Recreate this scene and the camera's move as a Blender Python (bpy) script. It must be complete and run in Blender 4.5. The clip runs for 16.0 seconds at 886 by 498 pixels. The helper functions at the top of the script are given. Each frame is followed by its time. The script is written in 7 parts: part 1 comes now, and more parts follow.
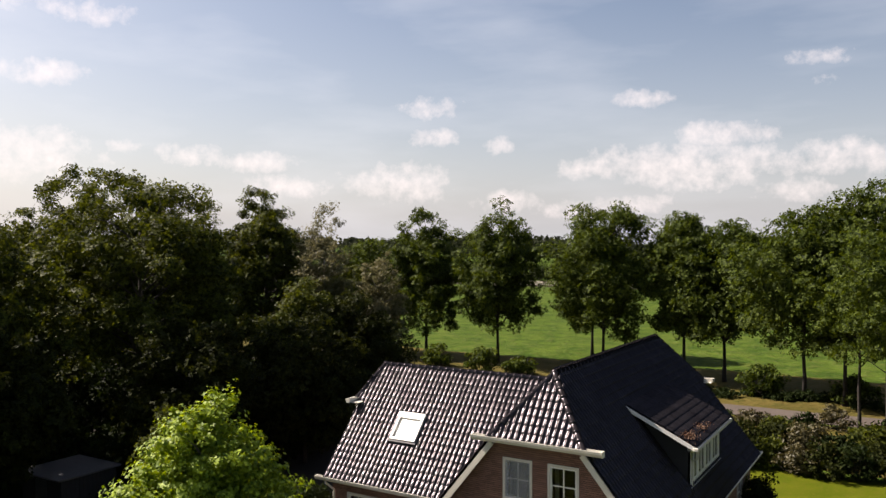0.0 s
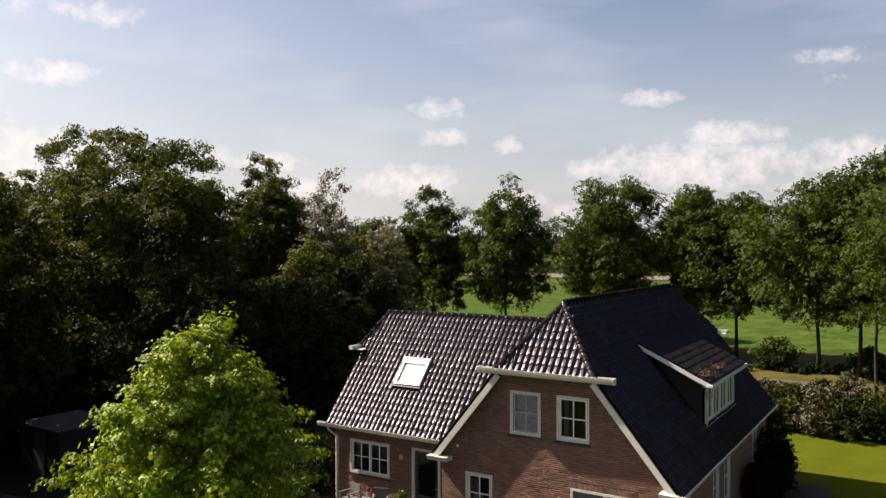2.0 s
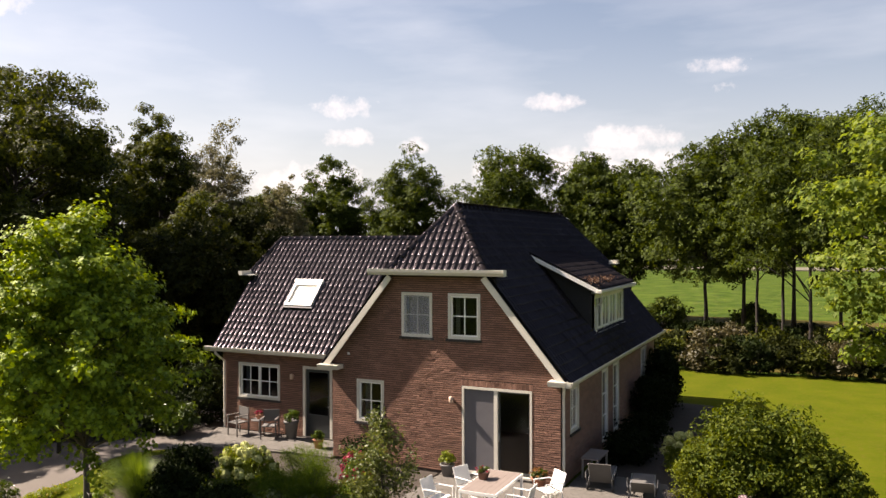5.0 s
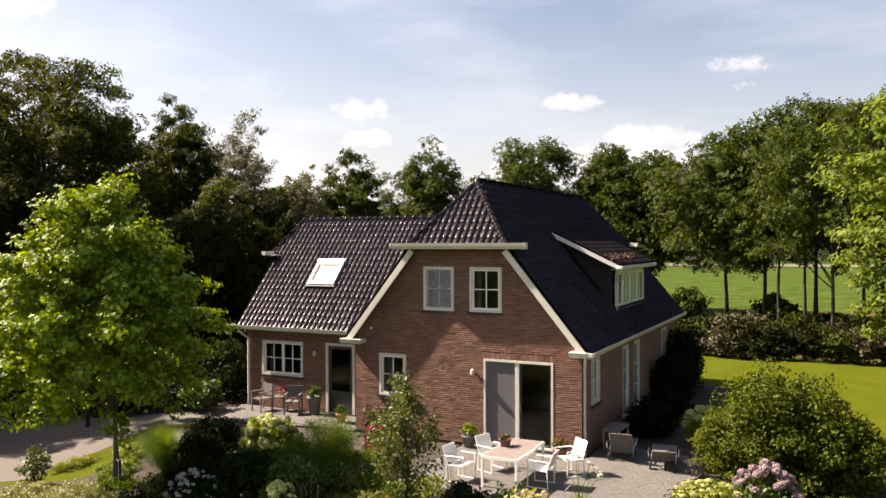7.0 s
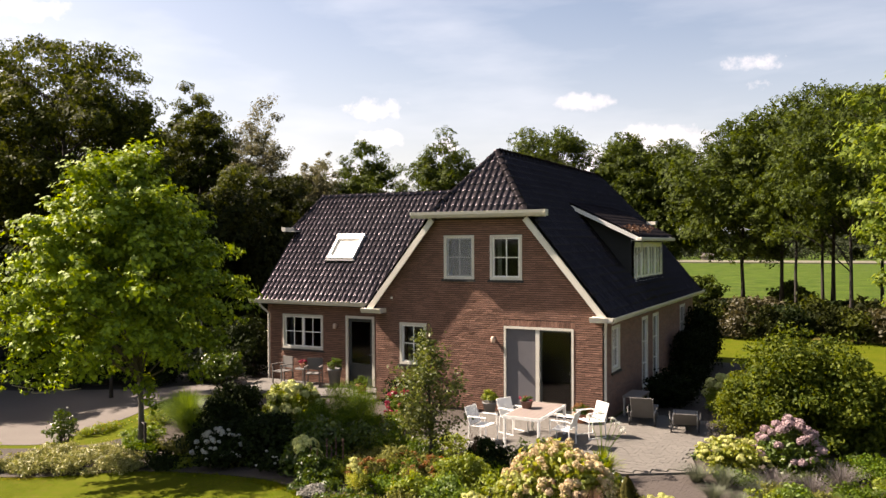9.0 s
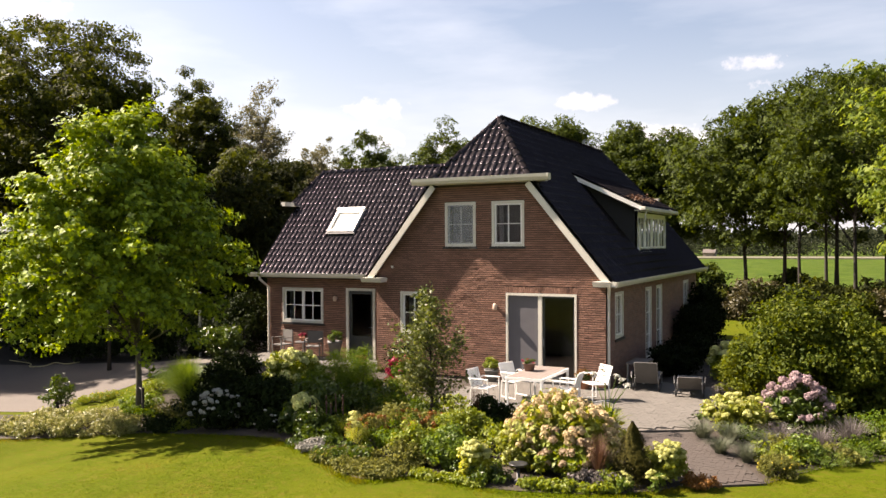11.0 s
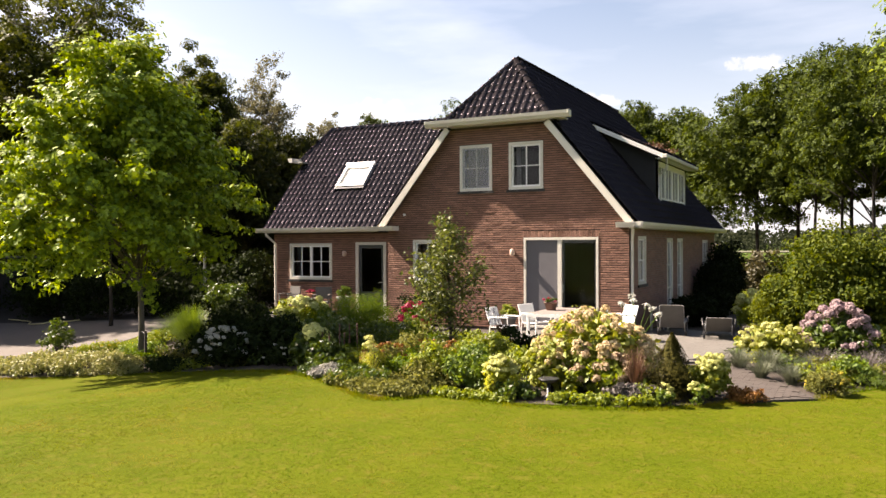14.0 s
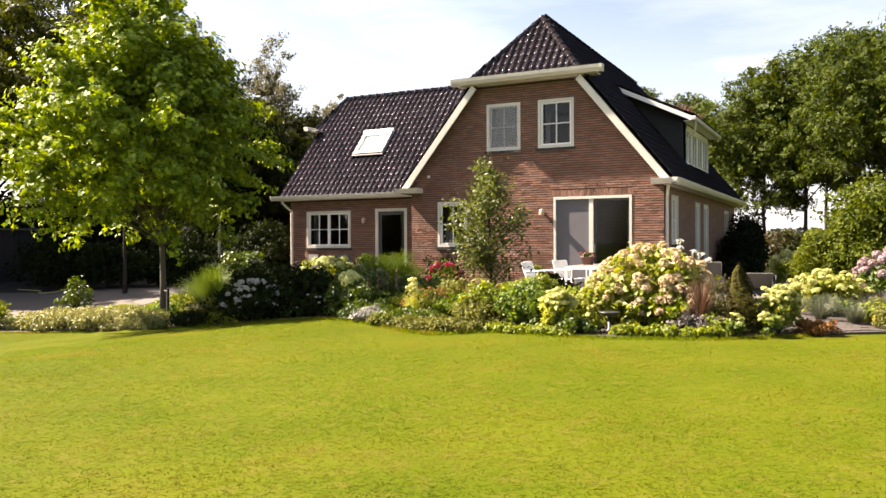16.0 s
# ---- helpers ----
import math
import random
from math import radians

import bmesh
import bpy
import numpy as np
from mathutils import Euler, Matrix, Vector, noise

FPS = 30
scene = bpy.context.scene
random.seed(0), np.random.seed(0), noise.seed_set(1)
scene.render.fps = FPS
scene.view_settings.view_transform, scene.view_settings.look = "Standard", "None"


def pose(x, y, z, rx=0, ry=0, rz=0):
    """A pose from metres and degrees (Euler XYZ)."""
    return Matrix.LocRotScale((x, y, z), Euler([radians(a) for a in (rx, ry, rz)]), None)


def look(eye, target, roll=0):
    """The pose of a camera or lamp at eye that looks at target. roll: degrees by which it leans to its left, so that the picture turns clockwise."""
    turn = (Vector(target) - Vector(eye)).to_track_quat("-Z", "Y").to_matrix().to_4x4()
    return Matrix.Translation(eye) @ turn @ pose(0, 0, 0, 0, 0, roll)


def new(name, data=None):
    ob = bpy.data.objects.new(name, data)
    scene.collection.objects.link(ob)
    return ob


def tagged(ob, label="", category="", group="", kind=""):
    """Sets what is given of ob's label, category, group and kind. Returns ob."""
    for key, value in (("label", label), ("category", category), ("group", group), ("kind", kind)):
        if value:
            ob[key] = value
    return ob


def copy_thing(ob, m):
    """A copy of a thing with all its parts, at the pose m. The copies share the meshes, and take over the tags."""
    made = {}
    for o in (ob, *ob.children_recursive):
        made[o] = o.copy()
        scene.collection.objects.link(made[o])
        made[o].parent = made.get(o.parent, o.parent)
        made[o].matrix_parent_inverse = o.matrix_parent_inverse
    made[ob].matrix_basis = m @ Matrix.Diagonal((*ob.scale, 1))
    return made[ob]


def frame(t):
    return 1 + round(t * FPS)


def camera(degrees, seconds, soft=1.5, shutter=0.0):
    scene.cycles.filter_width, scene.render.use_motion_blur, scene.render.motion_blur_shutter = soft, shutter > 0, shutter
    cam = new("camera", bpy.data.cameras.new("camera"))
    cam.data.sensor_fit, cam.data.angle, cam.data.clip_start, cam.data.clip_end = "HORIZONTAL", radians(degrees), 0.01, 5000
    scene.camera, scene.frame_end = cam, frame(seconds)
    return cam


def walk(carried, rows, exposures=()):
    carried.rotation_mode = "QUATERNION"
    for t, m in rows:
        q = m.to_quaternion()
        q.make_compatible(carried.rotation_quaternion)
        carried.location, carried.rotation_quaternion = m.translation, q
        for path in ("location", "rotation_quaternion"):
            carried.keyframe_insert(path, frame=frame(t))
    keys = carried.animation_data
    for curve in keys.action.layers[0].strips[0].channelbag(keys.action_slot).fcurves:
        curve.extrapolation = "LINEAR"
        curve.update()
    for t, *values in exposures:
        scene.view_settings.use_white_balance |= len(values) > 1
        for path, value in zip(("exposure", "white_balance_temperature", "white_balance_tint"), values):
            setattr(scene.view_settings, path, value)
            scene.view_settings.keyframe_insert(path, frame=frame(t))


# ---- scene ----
cam = camera(58.61, 16.0)
# t, x, y, z, yaw, pitch, roll: a drone sinking in front of the house
PATH = [
    (0, 6.159, -21.746, 11.649, 31.641, -0.492, 0.174),
    (0.5, 6.114, -21.534, 11.122, 31.787, -0.491, 0.178),
    (1, 5.991, -21.313, 10.557, 31.911, -0.489, 0.18),
    (1.5, 5.848, -21.14, 10, 32.02, -0.487, 0.177),
    (2, 5.799, -20.987, 9.42, 32.25, -0.487, 0.169),
    (2.5, 5.824, -20.829, 8.861, 32.42, -0.486, 0.159),
    (2.6, 5.839, -20.752, 8.741, 32.426, -0.484, 0.157),
    (2.7, 5.854, -20.674, 8.621, 32.417, -0.482, 0.155),
    (2.8, 5.868, -20.597, 8.501, 31.891, -0.481, 0.154),
    (2.9, 5.883, -20.519, 8.381, 30.961, -0.479, 0.152),
    (3, 5.898, -20.442, 8.261, 29.32, -0.477, 0.15),
    (3.1, 5.9, -20.438, 8.157, 28.334, -0.476, 0.15),
    (3.2, 5.902, -20.434, 8.052, 27.081, -0.475, 0.149),
    (3.3, 5.904, -20.43, 7.948, 26.478, -0.475, 0.149),
    (3.4, 5.906, -20.426, 7.843, 25.833, -0.474, 0.148),
    (3.5, 5.908, -20.422, 7.739, 25.609, -0.473, 0.148),
    (4, 5.938, -20.372, 7.175, 25.4, -0.467, 0.152),
    (6.5, 6.029, -20.659, 5.918, 26.071, -0.434, 0.201),
    (7, 6.006, -20.708, 5.69, 26.761, -0.429, 0.215),
    (7.5, 6.007, -20.822, 5.469, 26.902, -0.425, 0.23),
    (8, 5.972, -20.913, 5.241, 27.032, -0.421, 0.246),
    (8.5, 5.905, -20.966, 5.023, 27.302, -0.415, 0.26),
    (9, 5.853, -20.95, 4.763, 27.637, -0.407, 0.27),
    (11.5, 5.704, -20.61, 3.508, 27.724, -0.396, 0.31),
    (12, 5.671, -20.451, 3.216, 27.726, -0.4, 0.314),
    (12.5, 5.6, -20.231, 3, 27.838, -0.391, 0.314),
    (13, 5.529, -20.078, 2.735, 27.856, -0.377, 0.308),
    (13.5, 5.381, -20.029, 2.489, 27.859, -0.361, 0.302),
    (14, 4.997, -20.095, 2.212, 27.907, -0.351, 0.299),
    (14.5, 4.535, -20.132, 1.961, 27.809, -0.346, 0.296),
    (15, 4.22, -20.123, 1.668, 27.52, -0.357, 0.29),
    (15.5, 4.041, -20.114, 1.401, 27.461, -0.368, 0.285),
    (16, 3.902, -20.064, 1.147, 27.35, -0.374, 0.283),
]
EXPOSURES = [(0.0, 1.355, 6650, 18), (2.5, 1.355, 6650, 18), (3.5, 1.475, 6800, 19), (6.5, 1.855, 7000, 20), (9.0, 1.905, 7050, 20), (11.5, 2.055, 7050, 20), (14.0, 2.205, 7050, 20), (16.0, 2.505, 7100, 20)]
walk(cam, [(t, pose(x, y, z, 90 + pitch, roll, yaw)) for t, x, y, z, yaw, pitch, roll in PATH], EXPOSURES)

# ---- sky and sun ----
SUN_DIR = Vector((-0.71, -0.122, 0.69)).normalized()
SUN_ELEV = math.asin(SUN_DIR.z)
SUN_AZ = math.atan2(SUN_DIR.x, SUN_DIR.y)


def make_world():
    world = bpy.data.worlds.new("sky")
    scene.world = world
    world.use_nodes = True
    nt = world.node_tree
    nt.nodes.clear()
    n, l = nt.nodes.new, nt.links.new
    out, bg = n("ShaderNodeOutputWorld"), n("ShaderNodeBackground")
    sky = n("ShaderNodeTexSky")
    sky.sky_type, sky.sun_disc = "NISHITA", False
    sky.sun_elevation, sky.sun_rotation = SUN_ELEV, SUN_AZ
    sky.air_density, sky.dust_density, sky.ozone_density = 1.0, 3.0, 1.0
    tc = n("ShaderNodeTexCoord")
    sep = n("ShaderNodeSeparateXYZ")
    l(tc.outputs["Generated"], sep.inputs[0])

    def math_node(op, a, b=None, clamp=False):
        m = n("ShaderNodeMath")
        m.operation, m.use_clamp = op, clamp
        for k, v in enumerate((a, b)):
            if v is None:
                continue
            if isinstance(v, (int, float)):
                m.inputs[k].default_value = v
            else:
                l(v, m.inputs[k])
        return m.outputs[0]

    # puffs of fair-weather cumulus: azimuth from north to west, elevation, half width, half height, in degrees
    puffs = [(32.6, 9.6, 2.0, 0.75), (32.4, 7.5, 1.6, 0.6), (17.0, 9.9, 2.3, 0.65), (5.9, 11.9, 1.7, 0.55),
             (5.8, 10.4, 0.8, 0.45), (27.2, 6.9, 1.3, 0.6), (49.4, 6.1, 2.4, 0.8), (44.8, 5.7, 3.0, 0.7),
             (35.1, 4.3, 3.8, 1.3), (42.5, 4.0, 3.0, 0.8), (12.2, 7.3, 3.2, 0.8), (15.8, 5.4, 6.2, 1.4),
             (12.2, 5.0, 4.6, 1.5), (21.0, 5.3, 3.0, 0.8), (4.4, 5.4, 3.6, 1.2), (26.9, 2.9, 3.0, 0.8),
             (22.9, 2.4, 2.6, 0.7), (7.7, 3.5, 3.0, 0.8), (59.0, 5.8, 3.8, 1.7), (56.5, 15.0, 3.6, 0.9),
             (58.5, 11.0, 3.0, 0.8), (18.6, 2.6, 3.0, 0.7), (53.5, 6.6, 1.5, 0.5), (-6.0, 6.5, 5.0, 1.4),
             (68.0, 9.0, 6.0, 1.5), (80.0, 5.0, 7.0, 1.8), (-20.0, 8.0, 6.0, 1.3)]
    az = math_node("ARCTAN2", math_node("MULTIPLY", sep.outputs[0], -1.0), sep.outputs[1])
    az = math_node("MULTIPLY", az, 180 / math.pi)
    el = math_node("MULTIPLY", math_node("ARCSINE", sep.outputs[2]), 180 / math.pi)
    edge = n("ShaderNodeTexNoise")
    edge.inputs["Scale"].default_value, edge.inputs["Detail"].default_value = 17.0, 8.0
    edge.inputs["Roughness"].default_value = 0.62
    l(tc.outputs["Generated"], edge.inputs["Vector"])
    fray = n("ShaderNodeTexNoise")
    fray.inputs["Scale"].default_value, fray.inputs["Detail"].default_value = 62.0, 6.0
    fray.inputs["Roughness"].default_value = 0.6
    l(tc.outputs["Generated"], fray.inputs["Vector"])
    wob = math_node("MULTIPLY", math_node("SUBTRACT", edge.outputs[0], 0.5), 4.0)
    wob = math_node("ADD", wob, math_node("MULTIPLY", math_node("SUBTRACT", fray.outputs[0], 0.5), 4.2))
    cover = None
    for a, e, w, h in puffs:
        da = math_node("MULTIPLY", math_node("SUBTRACT", az, a), 1.0 / w)
        de = math_node("MULTIPLY", math_node("SUBTRACT", el, e), 1.0 / h)
        r2 = math_node("ADD", math_node("MULTIPLY", da, da), math_node("MULTIPLY", de, de))
        c = math_node("SUBTRACT", 1.15, r2)
        cover = c if cover is None else math_node("MAXIMUM", cover, c)
    cover = math_node("MULTIPLY", math_node("ADD", cover, wob), 0.36, clamp=True)
    # thin high veils
    mapping = n("ShaderNodeMapping")
    mapping.inputs["Scale"].default_value = (1.6, 3.0, 9.0)
    mapping.inputs["Rotation"].default_value = (0.2, 0.35, 0.5)
    l(tc.outputs["Generated"], mapping.inputs["Vector"])
    veil = n("ShaderNodeTexNoise")
    veil.inputs["Scale"].default_value, veil.inputs["Detail"].default_value = 2.2, 5.0
    l(mapping.outputs[0], veil.inputs["Vector"])
    thin = math_node("MULTIPLY", math_node("SUBTRACT", veil.outputs[0], 0.46), 2.0, clamp=True)
    # the veils thin out towards the zenith
    fade = math_node("SUBTRACT", 1.0, math_node("MULTIPLY", math_node("SUBTRACT", el, 16.0), 1 / 26.0, clamp=True))
    fade = math_node("ADD", math_node("MULTIPLY", fade, 0.55), 0.45)
    thin = math_node("MULTIPLY", math_node("MULTIPLY", thin, 0.36), fade)
    # whitish air near the horizon
    low = math_node("POWER", math_node("SUBTRACT", 1.0, math_node("MULTIPLY", el, 1 / 22.0, clamp=True)), 2.0)
    low = math_node("MULTIPLY", low, 0.55)
    mix1, mix2, mix3 = n("ShaderNodeMix"), n("ShaderNodeMix"), n("ShaderNodeMix")
    for m in (mix1, mix2, mix3):
        m.data_type = "RGBA"
    white = n("ShaderNodeRGB")
    white.outputs[0].default_value = (10.8, 9.95, 9.4, 1)
    haze = n("ShaderNodeRGB")
    haze.outputs[0].default_value = (8.5, 8.85, 9.1, 1)

    def blend(m, fac, a, b):
        ins = [s for s in m.inputs if s.type == "RGBA"]
        l(fac, m.inputs[0])
        l(a, ins[0])
        l(b, ins[1])
        return [s for s in m.outputs if s.type == "RGBA"][0]
    tint = n("ShaderNodeMix")
    tint.data_type, tint.blend_type = "RGBA", "MULTIPLY"
    tint.inputs[0].default_value = 1.0
    ins = [q for q in tint.inputs if q.type == "RGBA"]
    l(sky.outputs[0], ins[0])
    ins[1].default_value = (1.02, 1.04, 1.02, 1)
    c = blend(mix1, low, [q for q in tint.outputs if q.type == "RGBA"][0], haze.outputs[0])
    c = blend(mix2, thin, c, haze.outputs[0])
    c = blend(mix3, math_node("MULTIPLY", cover, 0.76), c, white.outputs[0])
    l(c, bg.inputs[0])
    bg.inputs[1].default_value = 0.0465
    l(bg.outputs[0], out.inputs[0])


make_world()
sun = new("sun", bpy.data.lights.new("sun", "SUN"))
sun.data.energy, sun.data.angle, sun.data.color = 5.0, radians(0.55), (1.0, 0.92, 0.79)
sun.matrix_world = look((0, 0, 60), Vector((0, 0, 60)) - SUN_DIR)

# ---- materials ----
def shader(name):
    m = bpy.data.materials.new(name)
    m.use_nodes = True
    return m, m.node_tree, m.node_tree.nodes["Principled BSDF"]


def surface(name, c1, c2, scale=3.0, rough=0.7, bump=0.0, fine=40.0, metal=0.0, spec=0.5, per_piece=0.0, c3=None, big=0.35, coat=0.0):
    """A solid with colour changes at two scales, fine relief and, if asked, a change from piece to piece."""
    m, nt, b = shader(name)
    n, l = nt.nodes.new, nt.links.new
    tc = n("ShaderNodeTexCoord")
    coarse, grain = n("ShaderNodeTexNoise"), n("ShaderNodeTexNoise")
    coarse.inputs["Scale"].default_value, coarse.inputs["Detail"].default_value = scale, 6
    grain.inputs["Scale"].default_value, grain.inputs["Detail"].default_value = fine, 4
    for t in (coarse, grain):
        l(tc.outputs["Object"], t.inputs["Vector"])
    ramp = n("ShaderNodeValToRGB")
    ramp.color_ramp.elements[0].position, ramp.color_ramp.elements[1].position = 0.32, 0.68
    ramp.color_ramp.elements[0].color, ramp.color_ramp.elements[1].color = (*c1, 1), (*c2, 1)
    if c3:
        e = ramp.color_ramp.elements.new(0.85)
        e.color = (*c3, 1)
    add = n("ShaderNodeMath")
    add.operation = "MULTIPLY_ADD"
    l(grain.outputs[0], add.inputs[0])
    add.inputs[1].default_value = 1 - big
    mul = n("ShaderNodeMath")
    mul.operation = "MULTIPLY"
    l(coarse.outputs[0], mul.inputs[0])
    mul.inputs[1].default_value = big
    l(mul.outputs[0], add.inputs[2])
    l(add.outputs[0], ramp.inputs[0])
    colour = ramp.outputs[0]
    if per_piece:
        info, geo = n("ShaderNodeObjectInfo"), n("ShaderNodeNewGeometry")
        both = n("ShaderNodeMath")
        both.operation = "ADD"
        l(info.outputs["Random"], both.inputs[0])
        l(geo.outputs["Random Per Island"], both.inputs[1])
        fr = n("ShaderNodeMath")
        fr.operation = "FRACT"
        l(both.outputs[0], fr.inputs[0])
        hsv = n("ShaderNodeHueSaturation")
        rng = n("ShaderNodeMapRange")
        rng.inputs["To Min"].default_value, rng.inputs["To Max"].default_value = 1 - per_piece, 1 + per_piece
        l(fr.outputs[0], rng.inputs["Value"])
        l(rng.outputs[0], hsv.inputs["Value"])
        l(colour, hsv.inputs["Color"])
        colour = hsv.outputs[0]
    l(colour, b.inputs["Base Color"])
    b.inputs["Roughness"].default_value, b.inputs["Metallic"].default_value = rough, metal
    b.inputs["Specular IOR Level"].default_value = spec
    if coat:
        b.inputs["Coat Weight"].default_value = coat
        b.inputs["Coat Roughness"].default_value = 0.12
    if bump:
        bp = n("ShaderNodeBump")
        bp.inputs["Strength"].default_value, bp.inputs["Distance"].default_value = bump, 0.01
        l(grain.outputs[0], bp.inputs["Height"])
        l(bp.outputs[0], b.inputs["Normal"])
    return m


LEAF_TONE = 0.54      # shared depth of all leaf and grass colours


def leafy(name, dark, light, through_light=0.35, rough=0.45, spec=0.35, warm=None):
    """Thin leaves: each one a little different, glossy above, letting light through."""
    m, nt, b = shader(name)
    dark, light, warm = (c and tuple(LEAF_TONE * v for v in c) for c in (dark, light, warm))
    n, l = nt.nodes.new, nt.links.new
    geo = n("ShaderNodeNewGeometry")
    ramp = n("ShaderNodeValToRGB")
    ramp.color_ramp.elements[0].color, ramp.color_ramp.elements[1].color = (*dark, 1), (*light, 1)
    if warm:
        e = ramp.color_ramp.elements.new(0.93)
        e.color = (*light, 1)
        ramp.color_ramp.elements[2].color = (*warm, 1)
    l(geo.outputs["Random Per Island"], ramp.inputs[0])
    l(ramp.outputs[0], b.inputs["Base Color"])
    b.inputs["Roughness"].default_value, b.inputs["Specular IOR Level"].default_value = rough, spec
    tr, mix = n("ShaderNodeBsdfTranslucent"), n("ShaderNodeMixShader")
    hs = n("ShaderNodeHueSaturation")
    hs.inputs["Value"].default_value, hs.inputs["Saturation"].default_value, hs.inputs["Hue"].default_value = 1.7, 1.1, 0.485
    l(ramp.outputs[0], hs.inputs["Color"])
    l(hs.outputs[0], tr.inputs["Color"])
    mix.inputs[0].default_value = through_light
    l(b.outputs[0], mix.inputs[1])
    l(tr.outputs[0], mix.inputs[2])
    l(mix.outputs[0], nt.nodes["Material Output"].inputs["Surface"])
    return m


def glass_mat(name, tint=(0.82, 0.83, 0.82)):
    m, _, b = shader(name)
    b.inputs["Base Color"].default_value = (*tint, 1)
    b.inputs["Roughness"].default_value = 0.0
    b.inputs["Transmission Weight"].default_value = 1.0
    b.inputs["IOR"].default_value = 1.27
    return m


def brickwork(name, axis):
    """Brick courses as a pattern, for walls seen at a sharp angle or from far."""
    m, nt, b = shader(name)
    n, l = nt.nodes.new, nt.links.new
    tc, sep, com = n("ShaderNodeTexCoord"), n("ShaderNodeSeparateXYZ"), n("ShaderNodeCombineXYZ")
    l(tc.outputs["Object"], sep.inputs[0])
    l(sep.outputs[axis], com.inputs[0])
    l(sep.outputs[2], com.inputs[1])
    t = n("ShaderNodeTexBrick")
    t.inputs["Color1"].default_value, t.inputs["Color2"].default_value = (0.235, 0.115, 0.082, 1), (0.15, 0.072, 0.053, 1)
    t.inputs["Mortar"].default_value = (0.19, 0.155, 0.125, 1)
    t.inputs["Scale"].default_value = 1.0
    t.inputs["Mortar Size"].default_value = 0.006
    t.inputs["Brick Width"].default_value, t.inputs["Row Height"].default_value = 0.22, 0.0625
    l(com.outputs[0], t.inputs["Vector"])
    l(t.outputs["Color"], b.inputs["Base Color"])
    b.inputs["Roughness"].default_value = 0.85
    bp = n("ShaderNodeBump")
    bp.inputs["Strength"].default_value, bp.inputs["Distance"].default_value = 0.5, 0.008
    bp.invert = True
    l(t.outputs["Fac"], bp.inputs["Height"])
    l(bp.outputs[0], b.inputs["Normal"])
    return m


def grass_mat(name, a, b_, c, scale=0.35, bump=0.6, mid=6.0, tufts=0.0):
    """Turf: patches, worn yellowish spots and fine blades as relief."""
    m, nt, b = shader(name)
    a, b_, c = (tuple(LEAF_TONE * v for v in col) for col in (a, b_, c))
    n, l = nt.nodes.new, nt.links.new
    tc = n("ShaderNodeTexCoord")
    noises = []
    for s, d in ((scale, 5), (mid, 6), (110.0, 3)):
        t = n("ShaderNodeTexNoise")
        t.inputs["Scale"].default_value, t.inputs["Detail"].default_value = s, d
        l(tc.outputs["Object"], t.inputs["Vector"])
        noises.append(t.outputs[0])
    prev = None
    for k, (fac, col) in enumerate(((noises[0], b_), (noises[1], c), (noises[2], tuple(x * 0.6 for x in a)))):
        mx, ramp = n("ShaderNodeMix"), n("ShaderNodeValToRGB")
        mx.data_type = "RGBA"
        lo, hi = ((0.38, 0.66), (0.5, 0.78), (0.52, 1.0))[k]
        ramp.color_ramp.elements[0].position, ramp.color_ramp.elements[1].position = lo, hi
        l(fac, ramp.inputs[0])
        l(ramp.outputs[0], mx.inputs[0])
        ins = [s for s in mx.inputs if s.type == "RGBA"]
        if prev is None:
            ins[0].default_value = (*a, 1)
        else:
            l(prev, ins[0])
        ins[1].default_value = (*col, 1)
        prev = [s for s in mx.outputs if s.type == "RGBA"][0]
    l(prev, b.inputs["Base Color"])
    b.inputs["Roughness"].default_value, b.inputs["Specular IOR Level"].default_value = 0.9, 0.03
    bp = n("ShaderNodeBump")
    bp.inputs["Strength"].default_value, bp.inputs["Distance"].default_value = bump, tufts or 0.03
    l(noises[1] if tufts else noises[2], bp.inputs["Height"])
    l(bp.outputs[0], b.inputs["Normal"])
    return m


def patch_lawn(m, dry, lush):
    """Worn straw-coloured and deep green patches among the blades."""
    nt = m.node_tree
    n, l = nt.nodes.new, nt.links.new
    tc = n("ShaderNodeTexCoord")
    ramp = [k for k in nt.nodes if k.type == "VALTORGB"][0]
    prev = ramp.outputs[0]
    users = [k.to_socket for k in prev.links]
    for scale, lo, hi, col in ((1.1, 0.5, 0.66, dry), (2.6, 0.52, 0.68, lush), (0.45, 0.47, 0.66, lush)):
        t, r, mx = n("ShaderNodeTexNoise"), n("ShaderNodeMapRange"), n("ShaderNodeMix")
        t.inputs["Scale"].default_value, t.inputs["Detail"].default_value = scale, 2.5
        l(tc.outputs["Object"], t.inputs["Vector"])
        r.inputs["From Min"].default_value, r.inputs["From Max"].default_value = lo, hi
        r.inputs["To Max"].default_value = 0.85
        l(t.outputs[0], r.inputs["Value"])
        mx.data_type = "RGBA"
        l(r.outputs[0], mx.inputs[0])
        ins = [q for q in mx.inputs if q.type == "RGBA"]
        l(prev, ins[0])
        ins[1].default_value = (*col, 1)
        prev = [q for q in mx.outputs if q.type == "RGBA"][0]
    for q in users:
        l(prev, q)


